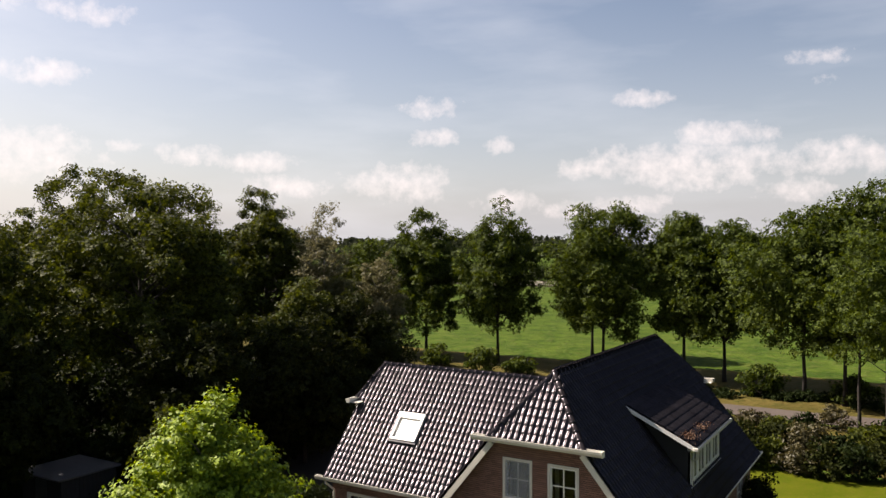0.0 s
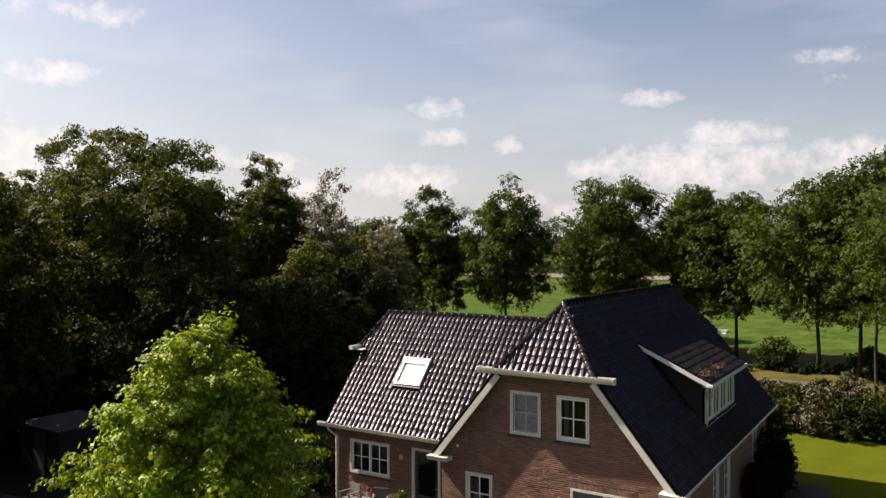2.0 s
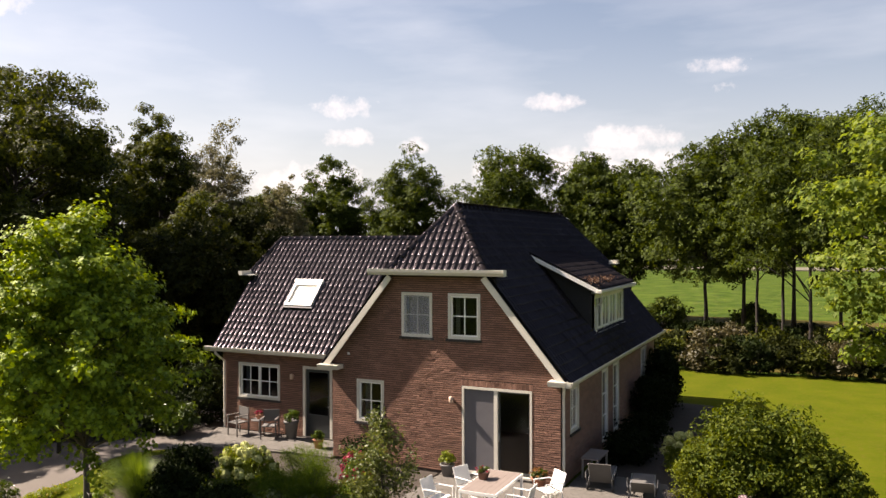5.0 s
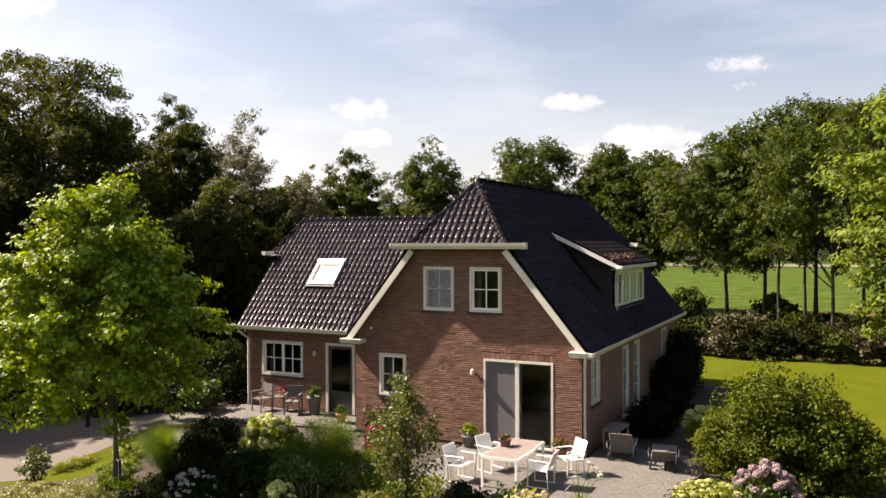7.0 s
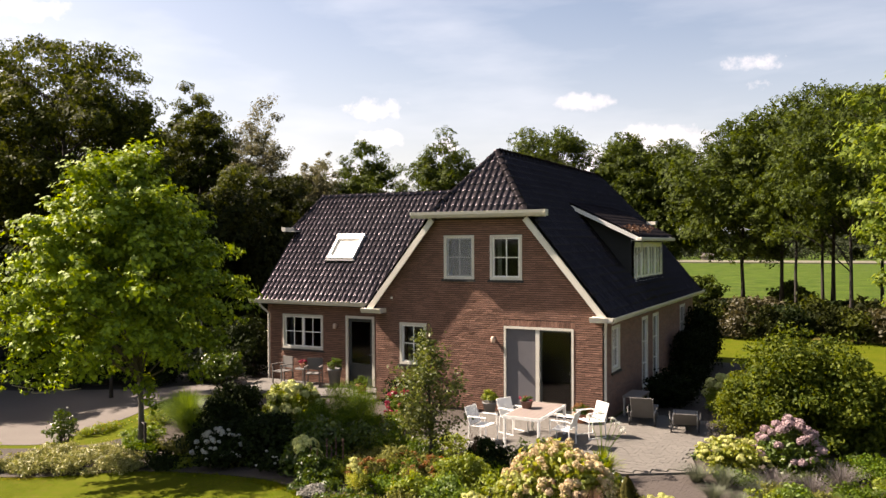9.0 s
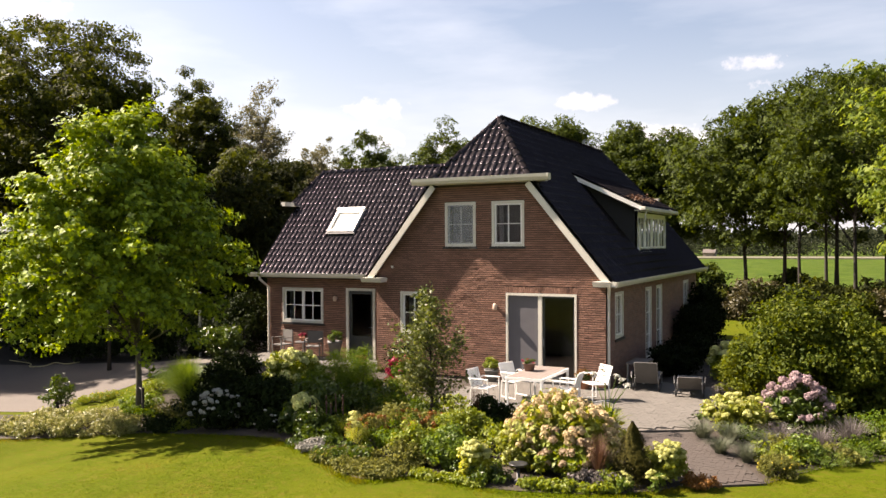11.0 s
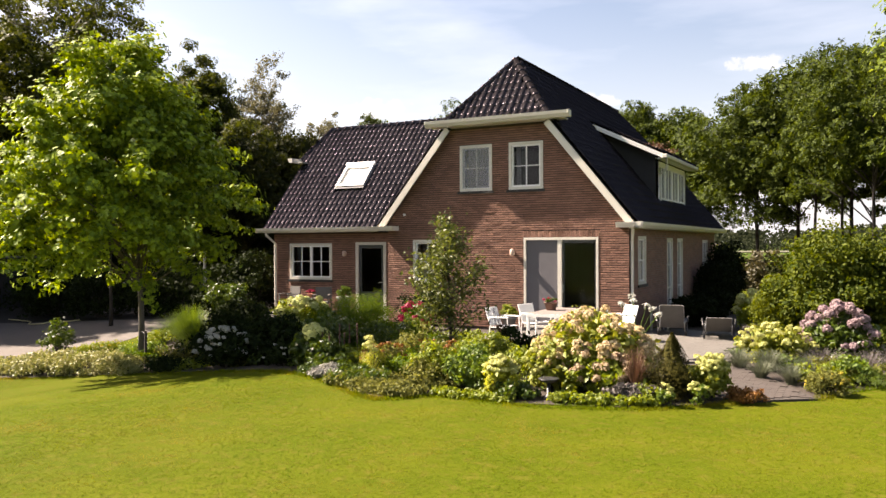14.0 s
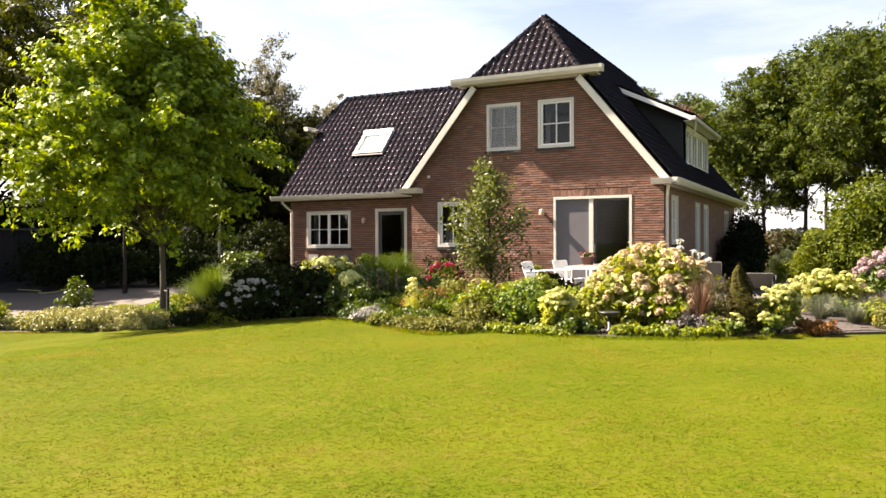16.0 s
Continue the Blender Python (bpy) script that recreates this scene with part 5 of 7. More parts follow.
def dome_points(rng, x, y, z, rx, ry, h, n, up=0.1, out=1.0):
    """Places on a low dome, the upper side first of all."""
    d = rng.normal(size=(n * 6, 3))
    d /= np.linalg.norm(d, axis=1)[:, None]
    d = d[d[:, 2] > up][:n]
    return np.array([x, y, z + h * 0.25]) + d * np.array([rx, ry, h * 0.75]) * out * (0.93 + 0.14 * rng.random((len(d), 1)))


def shrub(name, label, category, x, y, rx, ry, h, leaf_mat, leaf=0.1, clumps=40, per=60, kind="plain", z=None, seed=1, flowers=None, spread=0.3, hollow=0.35, group=""):
    """A bush of stems and leaves; flowers: (kind, number, radius)."""
    rng = np.random.default_rng(seed)
    z = BED_Z + drop(x, y) if z is None else z
    ob = tagged(empty(name, (x, y, z)), label, category, group)
    places, outw, cc = crown_points(rng, (x, y, z + h * 0.42), rx * 0.85, ry * 0.85, h * 0.5, clumps, per, spread * (rx + ry + h) / 3, 0.6, hollow, -0.8)
    keep = places[:, 2] > z + 0.01
    places, outw = places[keep], outw[keep]
    link_mesh("foliage", leaves_mesh("foliage", places, outw, leaf * (0.6 + 0.8 * rng.random(len(places))), kind, leaf_mat, rng), None, ob)["kind"] = "stuff"
    bm = bmesh.new()
    for c in cc[:16]:
        limb(bm, (x + rng.normal() * rx * 0.1, y + rng.normal() * ry * 0.1, z - 0.03), c, 0.012 + 0.006 * h, 0.004, rng, 0.0, 3, 4)
    part("branchwork", bm, M_BARK, ob)["kind"] = "stuff"
    if flowers:
        fk, n, r, up = (*flowers, 0.1)[:4]
        pl = dome_points(rng, x, y, z, rx * 0.98, ry * 0.98, h * 1.02, n, up)
        heads(ob, fk, pl, r * (0.7 + 0.5 * rng.random(len(pl))), rng)
    return ob


def tuft(name, label, category, x, y, r, h, mat, n=300, width=1.0, z=None, seed=1, droop=0.5, tips=None):
    """Grass-like leaves rising and bending outward."""
    rng = np.random.default_rng(seed)
    z = BED_Z + drop(x, y) if z is None else z
    ob = tagged(empty(name, (x, y, z)), label, category)
    verts, loops, totals = [], [], []
    k = 0
    for i in range(n):
        a, lean = rng.uniform(0, math.tau), rng.uniform(0.05, 1.0)
        hh = h * rng.uniform(0.6, 1.05)
        d = np.array([math.cos(a), math.sin(a), 0])
        s = np.array([-math.sin(a), math.cos(a), 0]) * 0.006 * width * rng.uniform(0.7, 1.3)
        b = np.array([x, y, z]) + d * r * 0.18 * rng.random()
        for t in (0, 0.35, 0.7, 1.0):
            c = b + d * r * lean * t ** 1.6 + np.array([0, 0, hh * (t - droop * lean * t ** 3)])
            w = s * (1 - 0.85 * t)
            verts += [c - w, c + w]
        for q in range(3):
            loops += [k + 2 * q, k + 2 * q + 1, k + 2 * q + 3, k + 2 * q + 2]
            totals.append(4)
        k += 8
    link_mesh("foliage", quick_mesh("foliage", np.array(verts), loops, totals, mat), None, ob)
    if tips:
        kind, m, size = tips
        pl = np.array([[x + rng.normal() * r * 0.35, y + rng.normal() * r * 0.35, z + h * rng.uniform(0.9, 1.1)] for _ in range(m)])
        heads(ob, kind, pl, size * (0.8 + 0.4 * rng.random(m)), rng)
    return ob


def spires(label, x, y, r, h, n, mat, seed):
    """Upright flower spikes on thin stems."""
    rng = np.random.default_rng(seed)
    ob = tagged(empty("spire_plant", (x, y, BED_Z)), label, "flower")
    for i in range(n):
        px, py, ph = x + rng.normal() * r, y + rng.normal() * r, h * rng.uniform(0.75, 1.1)
        m = 90
        t = rng.random(m)
        a = rng.uniform(0, math.tau, m)
        rad = 0.013 * (1 - t * 0.7)
        pl = np.stack([px + np.cos(a) * rad, py + np.sin(a) * rad, BED_Z + ph * (0.55 + 0.45 * t)], 1)
        out = np.stack([np.cos(a), np.sin(a), 0.4 + 0 * a], 1)
        link_mesh("spike", leaves_mesh("spike", pl, out, np.full(m, 0.024), "petal", mat, rng), None, ob)
        bm = bmesh.new()
        tube(bm, [(px, py, BED_Z - 0.02), (px + 0.01, py, BED_Z + ph * 0.6)], [0.007, 0.005], 5)
        part("stem", bm, M_BARK, ob)
    return ob


# front bed, from the drive to the path
VAR = "white-variegated groundcover at the lawn's edge"
for i, (x, y, rx, ry, h) in enumerate(((-11.5, -8.6, 0.85, 0.7, 0.42), (-10.7, -8.1, 0.75, 0.7, 0.46), (-10.0, -7.6, 0.65, 0.6, 0.4), (-12.2, -8.7, 0.7, 0.7, 0.36), (-12.0, -7.7, 0.9, 0.6, 0.36), (-11.1, -7.2, 0.9, 0.5, 0.36))):
    shrub("groundcover", VAR, "groundcover", x, y, rx, ry, h, L_VARIEG, 0.055, 60, 90, seed=101 + i)
shrub("lime_perennial", "bright clump of lime-green perennials", "perennial", -13.3, -9.2, 0.65, 0.55, 0.75, L_LIME, 0.09, 40, 50, seed=108, flowers=("sedum", 20, 0.06))
shrub("young_shrub", "upright pale-tipped young shrub", "shrub", -13.0, -7.0, 0.42, 0.42, 1.05, L_SHRUB, 0.09, 30, 36, seed=109, flowers=("white", 9, 0.03))
shrub("groundcover", "low yellow-green groundcover beside the drive", "groundcover", -13.6, -5.2, 0.35, 1.1, 0.2, L_LIME, 0.05, 40, 60, seed=110, flowers=("yellow", 16, 0.03))
shrub("groundcover", "low green groundcover under the maple", "groundcover", -10.9, -6.2, 0.8, 0.6, 0.3, L_MID, 0.07, 40, 50, seed=111)
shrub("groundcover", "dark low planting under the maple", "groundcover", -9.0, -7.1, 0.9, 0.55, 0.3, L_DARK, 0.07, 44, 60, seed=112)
tuft("ornamental_grass", "arching green ornamental grass clump", "grass", -11.0, -4.4, 1.1, 1.3, L_FRESH, 1300, 1.6, seed=113)
tuft("ornamental_grass", "arching green ornamental grass clump", "grass", -10.2, -5.0, 1.0, 1.15, L_FRESH, 1000, 1.6, seed=114)
shrub("groundcover", "low yellow-green groundcover beside the drive", "groundcover", -12.7, -3.8, 0.7, 0.8, 0.3, L_LIME, 0.06, 44, 50, seed=231)
shrub("groundcover", "low green groundcover beside the maple", "groundcover", -12.0, -5.2, 0.6, 0.8, 0.28, L_FRESH, 0.06, 44, 50, seed=232)
tuft("ornamental_grass", "arching bright green ornamental grass clump", "grass", -11.9, -3.8, 1.0, 1.1, L_FRESH, 900, 1.6, seed=115)
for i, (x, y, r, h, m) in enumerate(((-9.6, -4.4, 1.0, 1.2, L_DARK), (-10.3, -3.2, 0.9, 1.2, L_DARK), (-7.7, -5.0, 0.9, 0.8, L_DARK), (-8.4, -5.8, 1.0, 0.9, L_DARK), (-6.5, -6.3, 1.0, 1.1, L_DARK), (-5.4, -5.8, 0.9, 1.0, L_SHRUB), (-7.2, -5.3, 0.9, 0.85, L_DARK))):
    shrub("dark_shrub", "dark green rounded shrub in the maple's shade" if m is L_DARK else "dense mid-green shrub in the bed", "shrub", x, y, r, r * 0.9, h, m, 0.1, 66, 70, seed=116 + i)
shrub("hydrangea", "white mophead hydrangea with many small heads", "hydrangea", -7.4, -6.95, 0.75, 0.55, 0.85, L_DARK, 0.11, 46, 50, seed=126, flowers=("white", 64, 0.055))
shrub("hydrangea", "hydrangea with large pale green heads", "hydrangea", -4.78, -7.35, 0.5, 0.4, 0.76, L_SHRUB, 0.13, 40, 40, seed=127, flowers=("lime", 8, 0.15, 0.35))
shrub("hydrangea", "white-green hydrangea among dark shrubs", "hydrangea", -8.75, -2.9, 0.62, 0.5, 1.08, L_LIME, 0.11, 50, 50, seed=128, flowers=("lime", 24, 0.14))
shrub("hydrangea", "white-green hydrangea among dark shrubs", "hydrangea", -7.95, -3.1, 0.6, 0.5, 1.1, L_LIME, 0.11, 44, 50, seed=129, flowers=("lime", 24, 0.14))
shrub("perennial", "tall feathery green perennials in the bed", "perennial", -5.9, -3.4, 0.7, 0.8, 1.15, L_MID, 0.09, 70, 90, "blade", seed=130)
shrub("perennial", "tall feathery green perennials in the bed", "perennial", -6.7, -2.6, 0.9, 0.8, 1.25, L_MID, 0.1, 70, 90, "blade", seed=131)
shrub("perennial", "tall feathery green perennials in the bed", "perennial", -6.1, -4.4, 1.0, 0.9, 1.2, L_MID, 0.1, 80, 90, "blade", seed=241)
shrub("perennial", "tall green leafy perennials in the bed", "perennial", -4.5, -4.9, 0.8, 0.7, 0.7, L_SHRUB, 0.09, 56, 70, seed=132)
shrub("red_flower", "red-flowering perennial beside the house wall", "flower", -5.5, -1.9, 0.42, 0.4, 0.9, L_MID, 0.08, 34, 45, seed=133, flowers=("red", 36, 0.085, -0.1))
shrub("dark_shrub", "dark red-leaved shrub beside the wall", "shrub", -6.0, -0.9, 0.7, 0.5, 1.1, L_DARK, 0.08, 40, 50, seed=134)
shrub("perennial", "bright green low leafy planting", "perennial", -4.0, -5.2, 0.7, 0.5, 0.6, L_LIME, 0.07, 50, 60, "blade", seed=135)
spires("thin brownish-pink flower spikes", -4.1, -7.3, 0.22, 0.85, 6, L_SPIRE, 136)
shrub("perennial", "dark leafy clump below the spikes", "perennial", -4.15, -7.55, 0.5, 0.4, 0.6, L_SHRUB, 0.08, 36, 45, seed=137)
shrub("perennial", "dark leafy clump at the lawn's edge", "perennial", -5.5, -7.2, 0.6, 0.4, 0.45, L_DARK, 0.07, 36, 45, seed=138, flowers=("white", 8, 0.03))
shrub("yellow_perennial", "upright clump of pale yellow perennials", "flower", -2.85, -8.05, 0.26, 0.24, 0.68, L_YELLOWLIME, 0.07, 40, 40, "blade", seed=139, hollow=0.1, flowers=("sedum", 9, 0.075, 0.5))
for i, (x, y) in enumerate(((-3.1, -7.2), (-2.4, -6.9), (-1.9, -6.6), (-2.7, -6.5))):
    shrub("orange_perennial", "orange and rust-coloured low perennials", "flower", x, y, 0.5, 0.4, 0.5, L_MID if i % 2 else L_OLIVE, 0.07, 36, 45, seed=140 + i, flowers=("orange", 26, 0.055))
shrub("perennial", "tall yellow-green wispy perennial", "perennial", -1.9, -7.6, 0.3, 0.3, 0.8, L_OLIVE, 0.07, 30, 40, "blade", seed=144)
shrub("perennial", "yellow-green bushy perennials in the bed", "perennial", -1.38, -8.25, 0.45, 0.4, 0.72, L_LIME, 0.07, 44, 60, seed=145)
shrub("perennial", "dense fresh green feathery bush", "perennial", -0.72, -8.25, 0.52, 0.45, 0.8, L_FRESH, 0.075, 70, 90, "plain", seed=146, hollow=0.15)
shrub("perennial", "dense bright green feathery bush", "perennial", -1.28, -6.95, 0.36, 0.36, 0.74, L_LIME, 0.055, 90, 110, "plain", seed=147, hollow=0.15)
shrub("perennial", "dense bright green feathery bush", "perennial", -0.86, -6.8, 0.34, 0.36, 0.76, L_LIME, 0.055, 90, 110, "plain", seed=148, hollow=0.15)
shrub("dark_shrub", "dark brown-green bush beside the terrace", "shrub", -1.25, -5.5, 0.6, 0.55, 0.72, L_DARK, 0.08, 50, 60, seed=149)
tuft("tall_perennial", "bare upright brown stems of a tall perennial", "perennial", -1.4, -5.65, 0.3, 1.55, L_STRAW, 40, 0.8, seed=150, droop=0.05)
shrub("groundcover", "pale grey groundcover at the lawn's edge", "groundcover", -3.55, -8.5, 0.35, 0.25, 0.24, L_PALEGREY, 0.05, 36, 50, seed=151)
for i, (x, y, rx) in enumerate(((-2.9, -8.75, 0.5), (-2.2, -9.15, 0.6), (-1.6, -9.25, 0.5), (-2.5, -8.5, 0.5), (-1.5, -8.75, 0.5))):
    shrub("groundcover", "olive low creeping planting at the lawn's edge", "groundcover", x, y, rx, 0.42, 0.16, L_OLIVE, 0.055, 50, 60, seed=152 + i)
for i, x in enumerate((-0.7, 0.0)):
    shrub("groundcover", "low green creeping edging by the lawn", "groundcover", x, -8.95, 0.55, 0.25, 0.1, L_LIME, 0.05, 40, 45, seed=158 + i)
shrub("sedum", "upright lime-yellow sedum in full flower", "sedum", -0.02, -8.7, 0.3, 0.28, 0.6, L_YELLOWLIME, 0.085, 46, 50, seed=160, hollow=0.1, flowers=("sedum", 40, 0.07, 0.55))
shrub("panicle_hydrangea", "large panicle hydrangea with cream and dusty pink heads", "hydrangea", 1.05, -7.3, 1.0, 0.85, 1.25, L_YELLEAF, 0.12, 110, 50, seed=161, flowers=("cream", 100, 0.082))
shrub("panicle_hydrangea", "lower panicle hydrangea with fading pinkish heads", "hydrangea", 1.35, -7.85, 0.6, 0.4, 0.75, L_LIME, 0.11, 50, 40, seed=162, flowers=("blush", 26, 0.08))
shrub("panicle_hydrangea", "panicle hydrangea with yellow-green heads", "hydrangea", 0.5, -7.7, 0.5, 0.4, 0.85, L_YELLEAF, 0.11, 50, 40, seed=163, flowers=("sedum", 18, 0.08))
tuft("red_grass", "upright red-brown stems of a perennial", "perennial", 1.93, -8.05, 0.3, 0.85, L_STRAW, 320, 1.1, seed=164, droop=0.1)
shrub("heather", "brownish-olive feathery dwarf bush", "shrub", 2.25, -7.7, 0.32, 0.3, 0.95, L_OLIVEDARK, 0.06, 44, 60, "blade", seed=165)
for i, x in enumerate((1.05, 1.4, 1.75, 2.15)):
    shrub("groundcover", "bright green leafy edging with pale tips", "groundcover", x, -8.72 + 0.1 * i, 0.36, 0.2, 0.15, L_LIME, 0.07, 34, 24, seed=166 + i)
shrub("groundcover", "purplish-grey low leaves beside the stems", "groundcover", 1.9, -8.25, 0.4, 0.22, 0.34, L_MAUVE, 0.07, 34, 40, seed=170)
shrub("sedum", "upright lime-yellow sedum by the path", "sedum", 2.95, -7.55, 0.34, 0.32, 0.68, L_YELLEAF, 0.08, 50, 45, seed=171, hollow=0.1, flowers=("sedum", 40, 0.062, 0.6))
shrub("sedum", "small lime-yellow sedum at the path", "sedum", 2.9, -8.05, 0.17, 0.16, 0.36, L_FRESH, 0.06, 16, 30, seed=172, flowers=("sedum", 9, 0.05, 0.5))
shrub("sedum", "small lime-yellow sedum at the path", "sedum", 2.45, -8.35, 0.12, 0.12, 0.34, L_FRESH, 0.06, 14, 28, seed=173, flowers=("sedum", 7, 0.045, 0.5))
shrub("low_shrub", "low orange-red cushion plant by the path", "shrub", 3.45, -7.5, 0.34, 0.26, 0.24, L_ORANGE, 0.04, 44, 55, seed=174)
# right of the path
shrub("low_shrub", "round yellow-brown cushion shrub", "shrub", 4.52, -6.25, 0.34, 0.32, 0.4, L_OLIVE, 0.045, 60, 60, seed=180, flowers=("yellow", 14, 0.022))
shrub("perennial", "fresh green rounded perennial", "perennial", 4.85, -5.1, 0.36, 0.34, 0.5, L_FRESH, 0.06, 40, 50, seed=181)
for i, (x, y, r, h) in enumerate(((3.45, -5.3, 0.42, 0.36), (3.95, -5.6, 0.42, 0.36), (2.95, -4.2, 0.55, 0.42), (3.5, -4.3, 0.5, 0.42), (4.2, -4.8, 0.5, 0.42), (5.1, -4.3, 0.55, 0.5), (4.4, -4.2, 0.55, 0.5), (5.6, -3.6, 0.6, 0.6))):
    tuft("lavender", "rounded clump of grey-green lavender" if i < 5 else "faded clump of grey-purple lavender", "lavender", x, y, r, h, L_GREY if i < 5 else L_MAUVE, 420, 1.0, seed=182 + i, droop=0.2)
for i, (x, y) in enumerate(((5.2, -5.2), (5.7, -4.6), (6.3, -3.9), (6.9, -3.2))):
    shrub("perennial", "low grassy green edging by the lawn", "perennial", x, y, 0.5, 0.35, 0.3, L_FRESH, 0.06, 40, 50, "blade", seed=191 + i)
shrub("hydrangea", "bushy hydrangea with lime-yellow heads", "hydrangea", 3.5, -3.2, 0.78, 0.6, 0.75, L_YELLEAF, 0.1, 56, 50, seed=196, flowers=("sedum", 50, 0.085))
shrub("dry_perennial", "dry brownish seed heads at the edge of the terrace", "perennial", 2.75, -0.3, 0.3, 0.4, 0.55, L_MAUVE, 0.06, 30, 40, "blade", seed=198)
shrub("pink_hydrangea", "dusty pink and mauve mophead hydrangea", "hydrangea", 4.6, -2.75, 0.72, 0.6, 1.12, L_SHRUB, 0.11, 54, 45, seed=197, flowers=("pink", 60, 0.105))
shrub("large_shrub", "large dense green garden shrub", "shrub", 4.75, -0.1, 1.65, 1.5, 2.95, L_BUSH, 0.1, 220, 130, seed=154, spread=0.2)
shrub("large_shrub", "large dense green garden shrub", "shrub", 6.05, -0.2, 1.2, 1.2, 2.05, L_BUSH, 0.1, 120, 120, seed=155, spread=0.2)
shrub("large_shrub", "loose yellow-green garden shrub with fine leaves", "shrub", 3.45, 0.3, 0.95, 1.0, 1.75, L_FINE, 0.065, 130, 110, seed=156, spread=0.22)
shrub("perennial", "green edging under the shrub", "perennial", 6.3, -2.4, 0.9, 0.7, 0.45, L_MID, 0.08, 50, 60, seed=157)
shrub("hydrangea", "cream-flowering hydrangea behind the shrub", "hydrangea", 2.45, 3.2, 0.55, 0.55, 1.0, L_LIME, 0.11, 40, 45, seed=158, flowers=("lime", 26, 0.14))
shrub("perennial", "brownish feathery perennials behind the shrub", "perennial", 2.9, 8.4, 0.8, 0.7, 0.9, L_GREY, 0.1, 44, 60, "blade", seed=159)
shrub("dark_shrub", "dark green fern-like planting along the side wall", "shrub", 0.75, 3.6, 0.75, 1.2, 0.85, L_SIDE_SHADE, 0.12, 70, 60, seed=160)
shrub("dark_shrub", "dark green fern-like planting along the side wall", "shrub", 0.75, 6.0, 0.75, 1.3, 1.0, L_SIDE_SHADE, 0.12, 70, 60, seed=161)
shrub("dark_shrub", "tall dark evergreen at the house corner", "shrub", 0.5, 9.0, 0.58, 1.1, 2.0, L_SIDE_SHADE, 0.12, 80, 90, seed=162)
shrub("dark_shrub", "tall dark evergreen at the house corner", "shrub", 0.4, 11.6, 0.55, 1.3, 2.6, L_SIDE_SHADE, 0.13, 110, 100, seed=163)
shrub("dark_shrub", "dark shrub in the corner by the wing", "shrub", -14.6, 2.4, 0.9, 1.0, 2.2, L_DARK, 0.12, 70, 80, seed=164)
shrub("dark_shrub", "green shrub beside the wing", "shrub", -14.0, 0.2, 0.8, 0.7, 1.3, L_SHRUB, 0.11, 50, 60, seed=165, z=-0.2)

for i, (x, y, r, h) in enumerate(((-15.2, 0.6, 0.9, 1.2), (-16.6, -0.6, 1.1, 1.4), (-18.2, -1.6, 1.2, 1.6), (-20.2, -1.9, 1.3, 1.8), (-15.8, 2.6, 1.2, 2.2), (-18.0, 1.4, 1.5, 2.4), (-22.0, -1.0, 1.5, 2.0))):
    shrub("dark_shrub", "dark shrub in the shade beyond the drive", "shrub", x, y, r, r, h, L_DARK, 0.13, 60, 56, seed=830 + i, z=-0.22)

# low filling between the plants
rng = np.random.default_rng(190)
FILL = [L_MID, L_OLIVE, L_SHRUB, L_LIME, L_OLIVE, L_MID, L_SHRUB]
edge_x, edge_y = [p[0] for p in EDGE], [p[1] for p in EDGE]
k = 0
for i in range(13):
    for j in range(9):
        x, y = -12.2 + i * 1.2 + rng.uniform(-0.35, 0.35), -10.6 + j * 0.95 + rng.uniform(-0.3, 0.3)
        low = float(np.interp(x, edge_x, edge_y)) + 0.5
        high = -0.6 if x < -4 else -4.7
        if y < low or y > high or (x < -9.8 and y > -8.5) or (x > 1.6 and y > -5.6 - (x - 1.6) * 1.2):
            continue
        k += 1
        h = rng.uniform(0.22, 0.42) if y < low + 1.2 else rng.uniform(0.35, 0.75)
        shrub("bed_plant", ("low leafy green bed plant among taller shrubs", "low mixed planting covering the bed's soil")[k % 2], "perennial", x, y, 0.68, 0.58, h, FILL[k % 7], 0.075, 30, 42, seed=500 + k, group="low bed plants")
for i in range(26):
    x, y = rng.uniform(2.9, 7.2), rng.uniform(-5.6, -1.0)
    if y < -6.6 + (x - 4.4) * 1.15 + 0.5 or x < 2.9 + max(0, (-3.6 - y)) * 0.5:
        continue
    shrub("bed_plant", "low grey-green planting beside the terrace", "perennial", x, y, 0.55, 0.5, rng.uniform(0.2, 0.4), FILL[i % 7], 0.07, 28, 40, seed=600 + i, group="low bed plants")

# young fruit tree in the bed
rng = np.random.default_rng(170)
PX, PY = -2.45, -5.75
sapling = tagged(empty("sapling", (PX, PY, BED_Z)), "slim young fruit tree with small leaves", "tree")
bm = bmesh.new()
tube(bm, [(PX, PY, BED_Z - 0.1), (PX + 0.02, PY, 0.8), (PX - 0.02, PY - 0.03, 1.8), (PX + 0.03, PY, 3.0)], [0.035, 0.028, 0.018, 0.005], 7)
part("trunk", bm, M_BARK, sapling)
bm = bmesh.new()
tips = []
for i in range(54):
    h = rng.uniform(0.2, 2.6) if i > 14 else rng.uniform(0.4, 1.3)
    a = rng.uniform(0, math.tau)
    ln = (1.0 - abs(h - 0.9) / 2.2) * rng.uniform(0.4, 1.05)
    tip = Vector((PX + math.cos(a) * ln, PY + math.sin(a) * ln, h + ln * 0.75))
    limb(bm, (PX, PY, h), tip, 0.011, 0.003, rng, -0.1, 4, 4)
    tips += [Vector((PX, PY, h)).lerp(tip, t) for t in (0.35, 0.5, 0.65, 0.8, 0.9, 1.0)]
part("branchwork", bm, M_BARK, sapling)["kind"] = "stuff"
pl = np.repeat(np.array(tips), 14, 0) + rng.normal(size=(len(tips) * 14, 3)) * 0.105
link_mesh("crown", leaves_mesh("crown", pl, rng.normal(size=pl.shape) + np.array([0, 0, 0.8]), 0.09 * (0.7 + 0.6 * rng.random(len(pl))), "plain", L_SAPLING, rng), None, sapling)

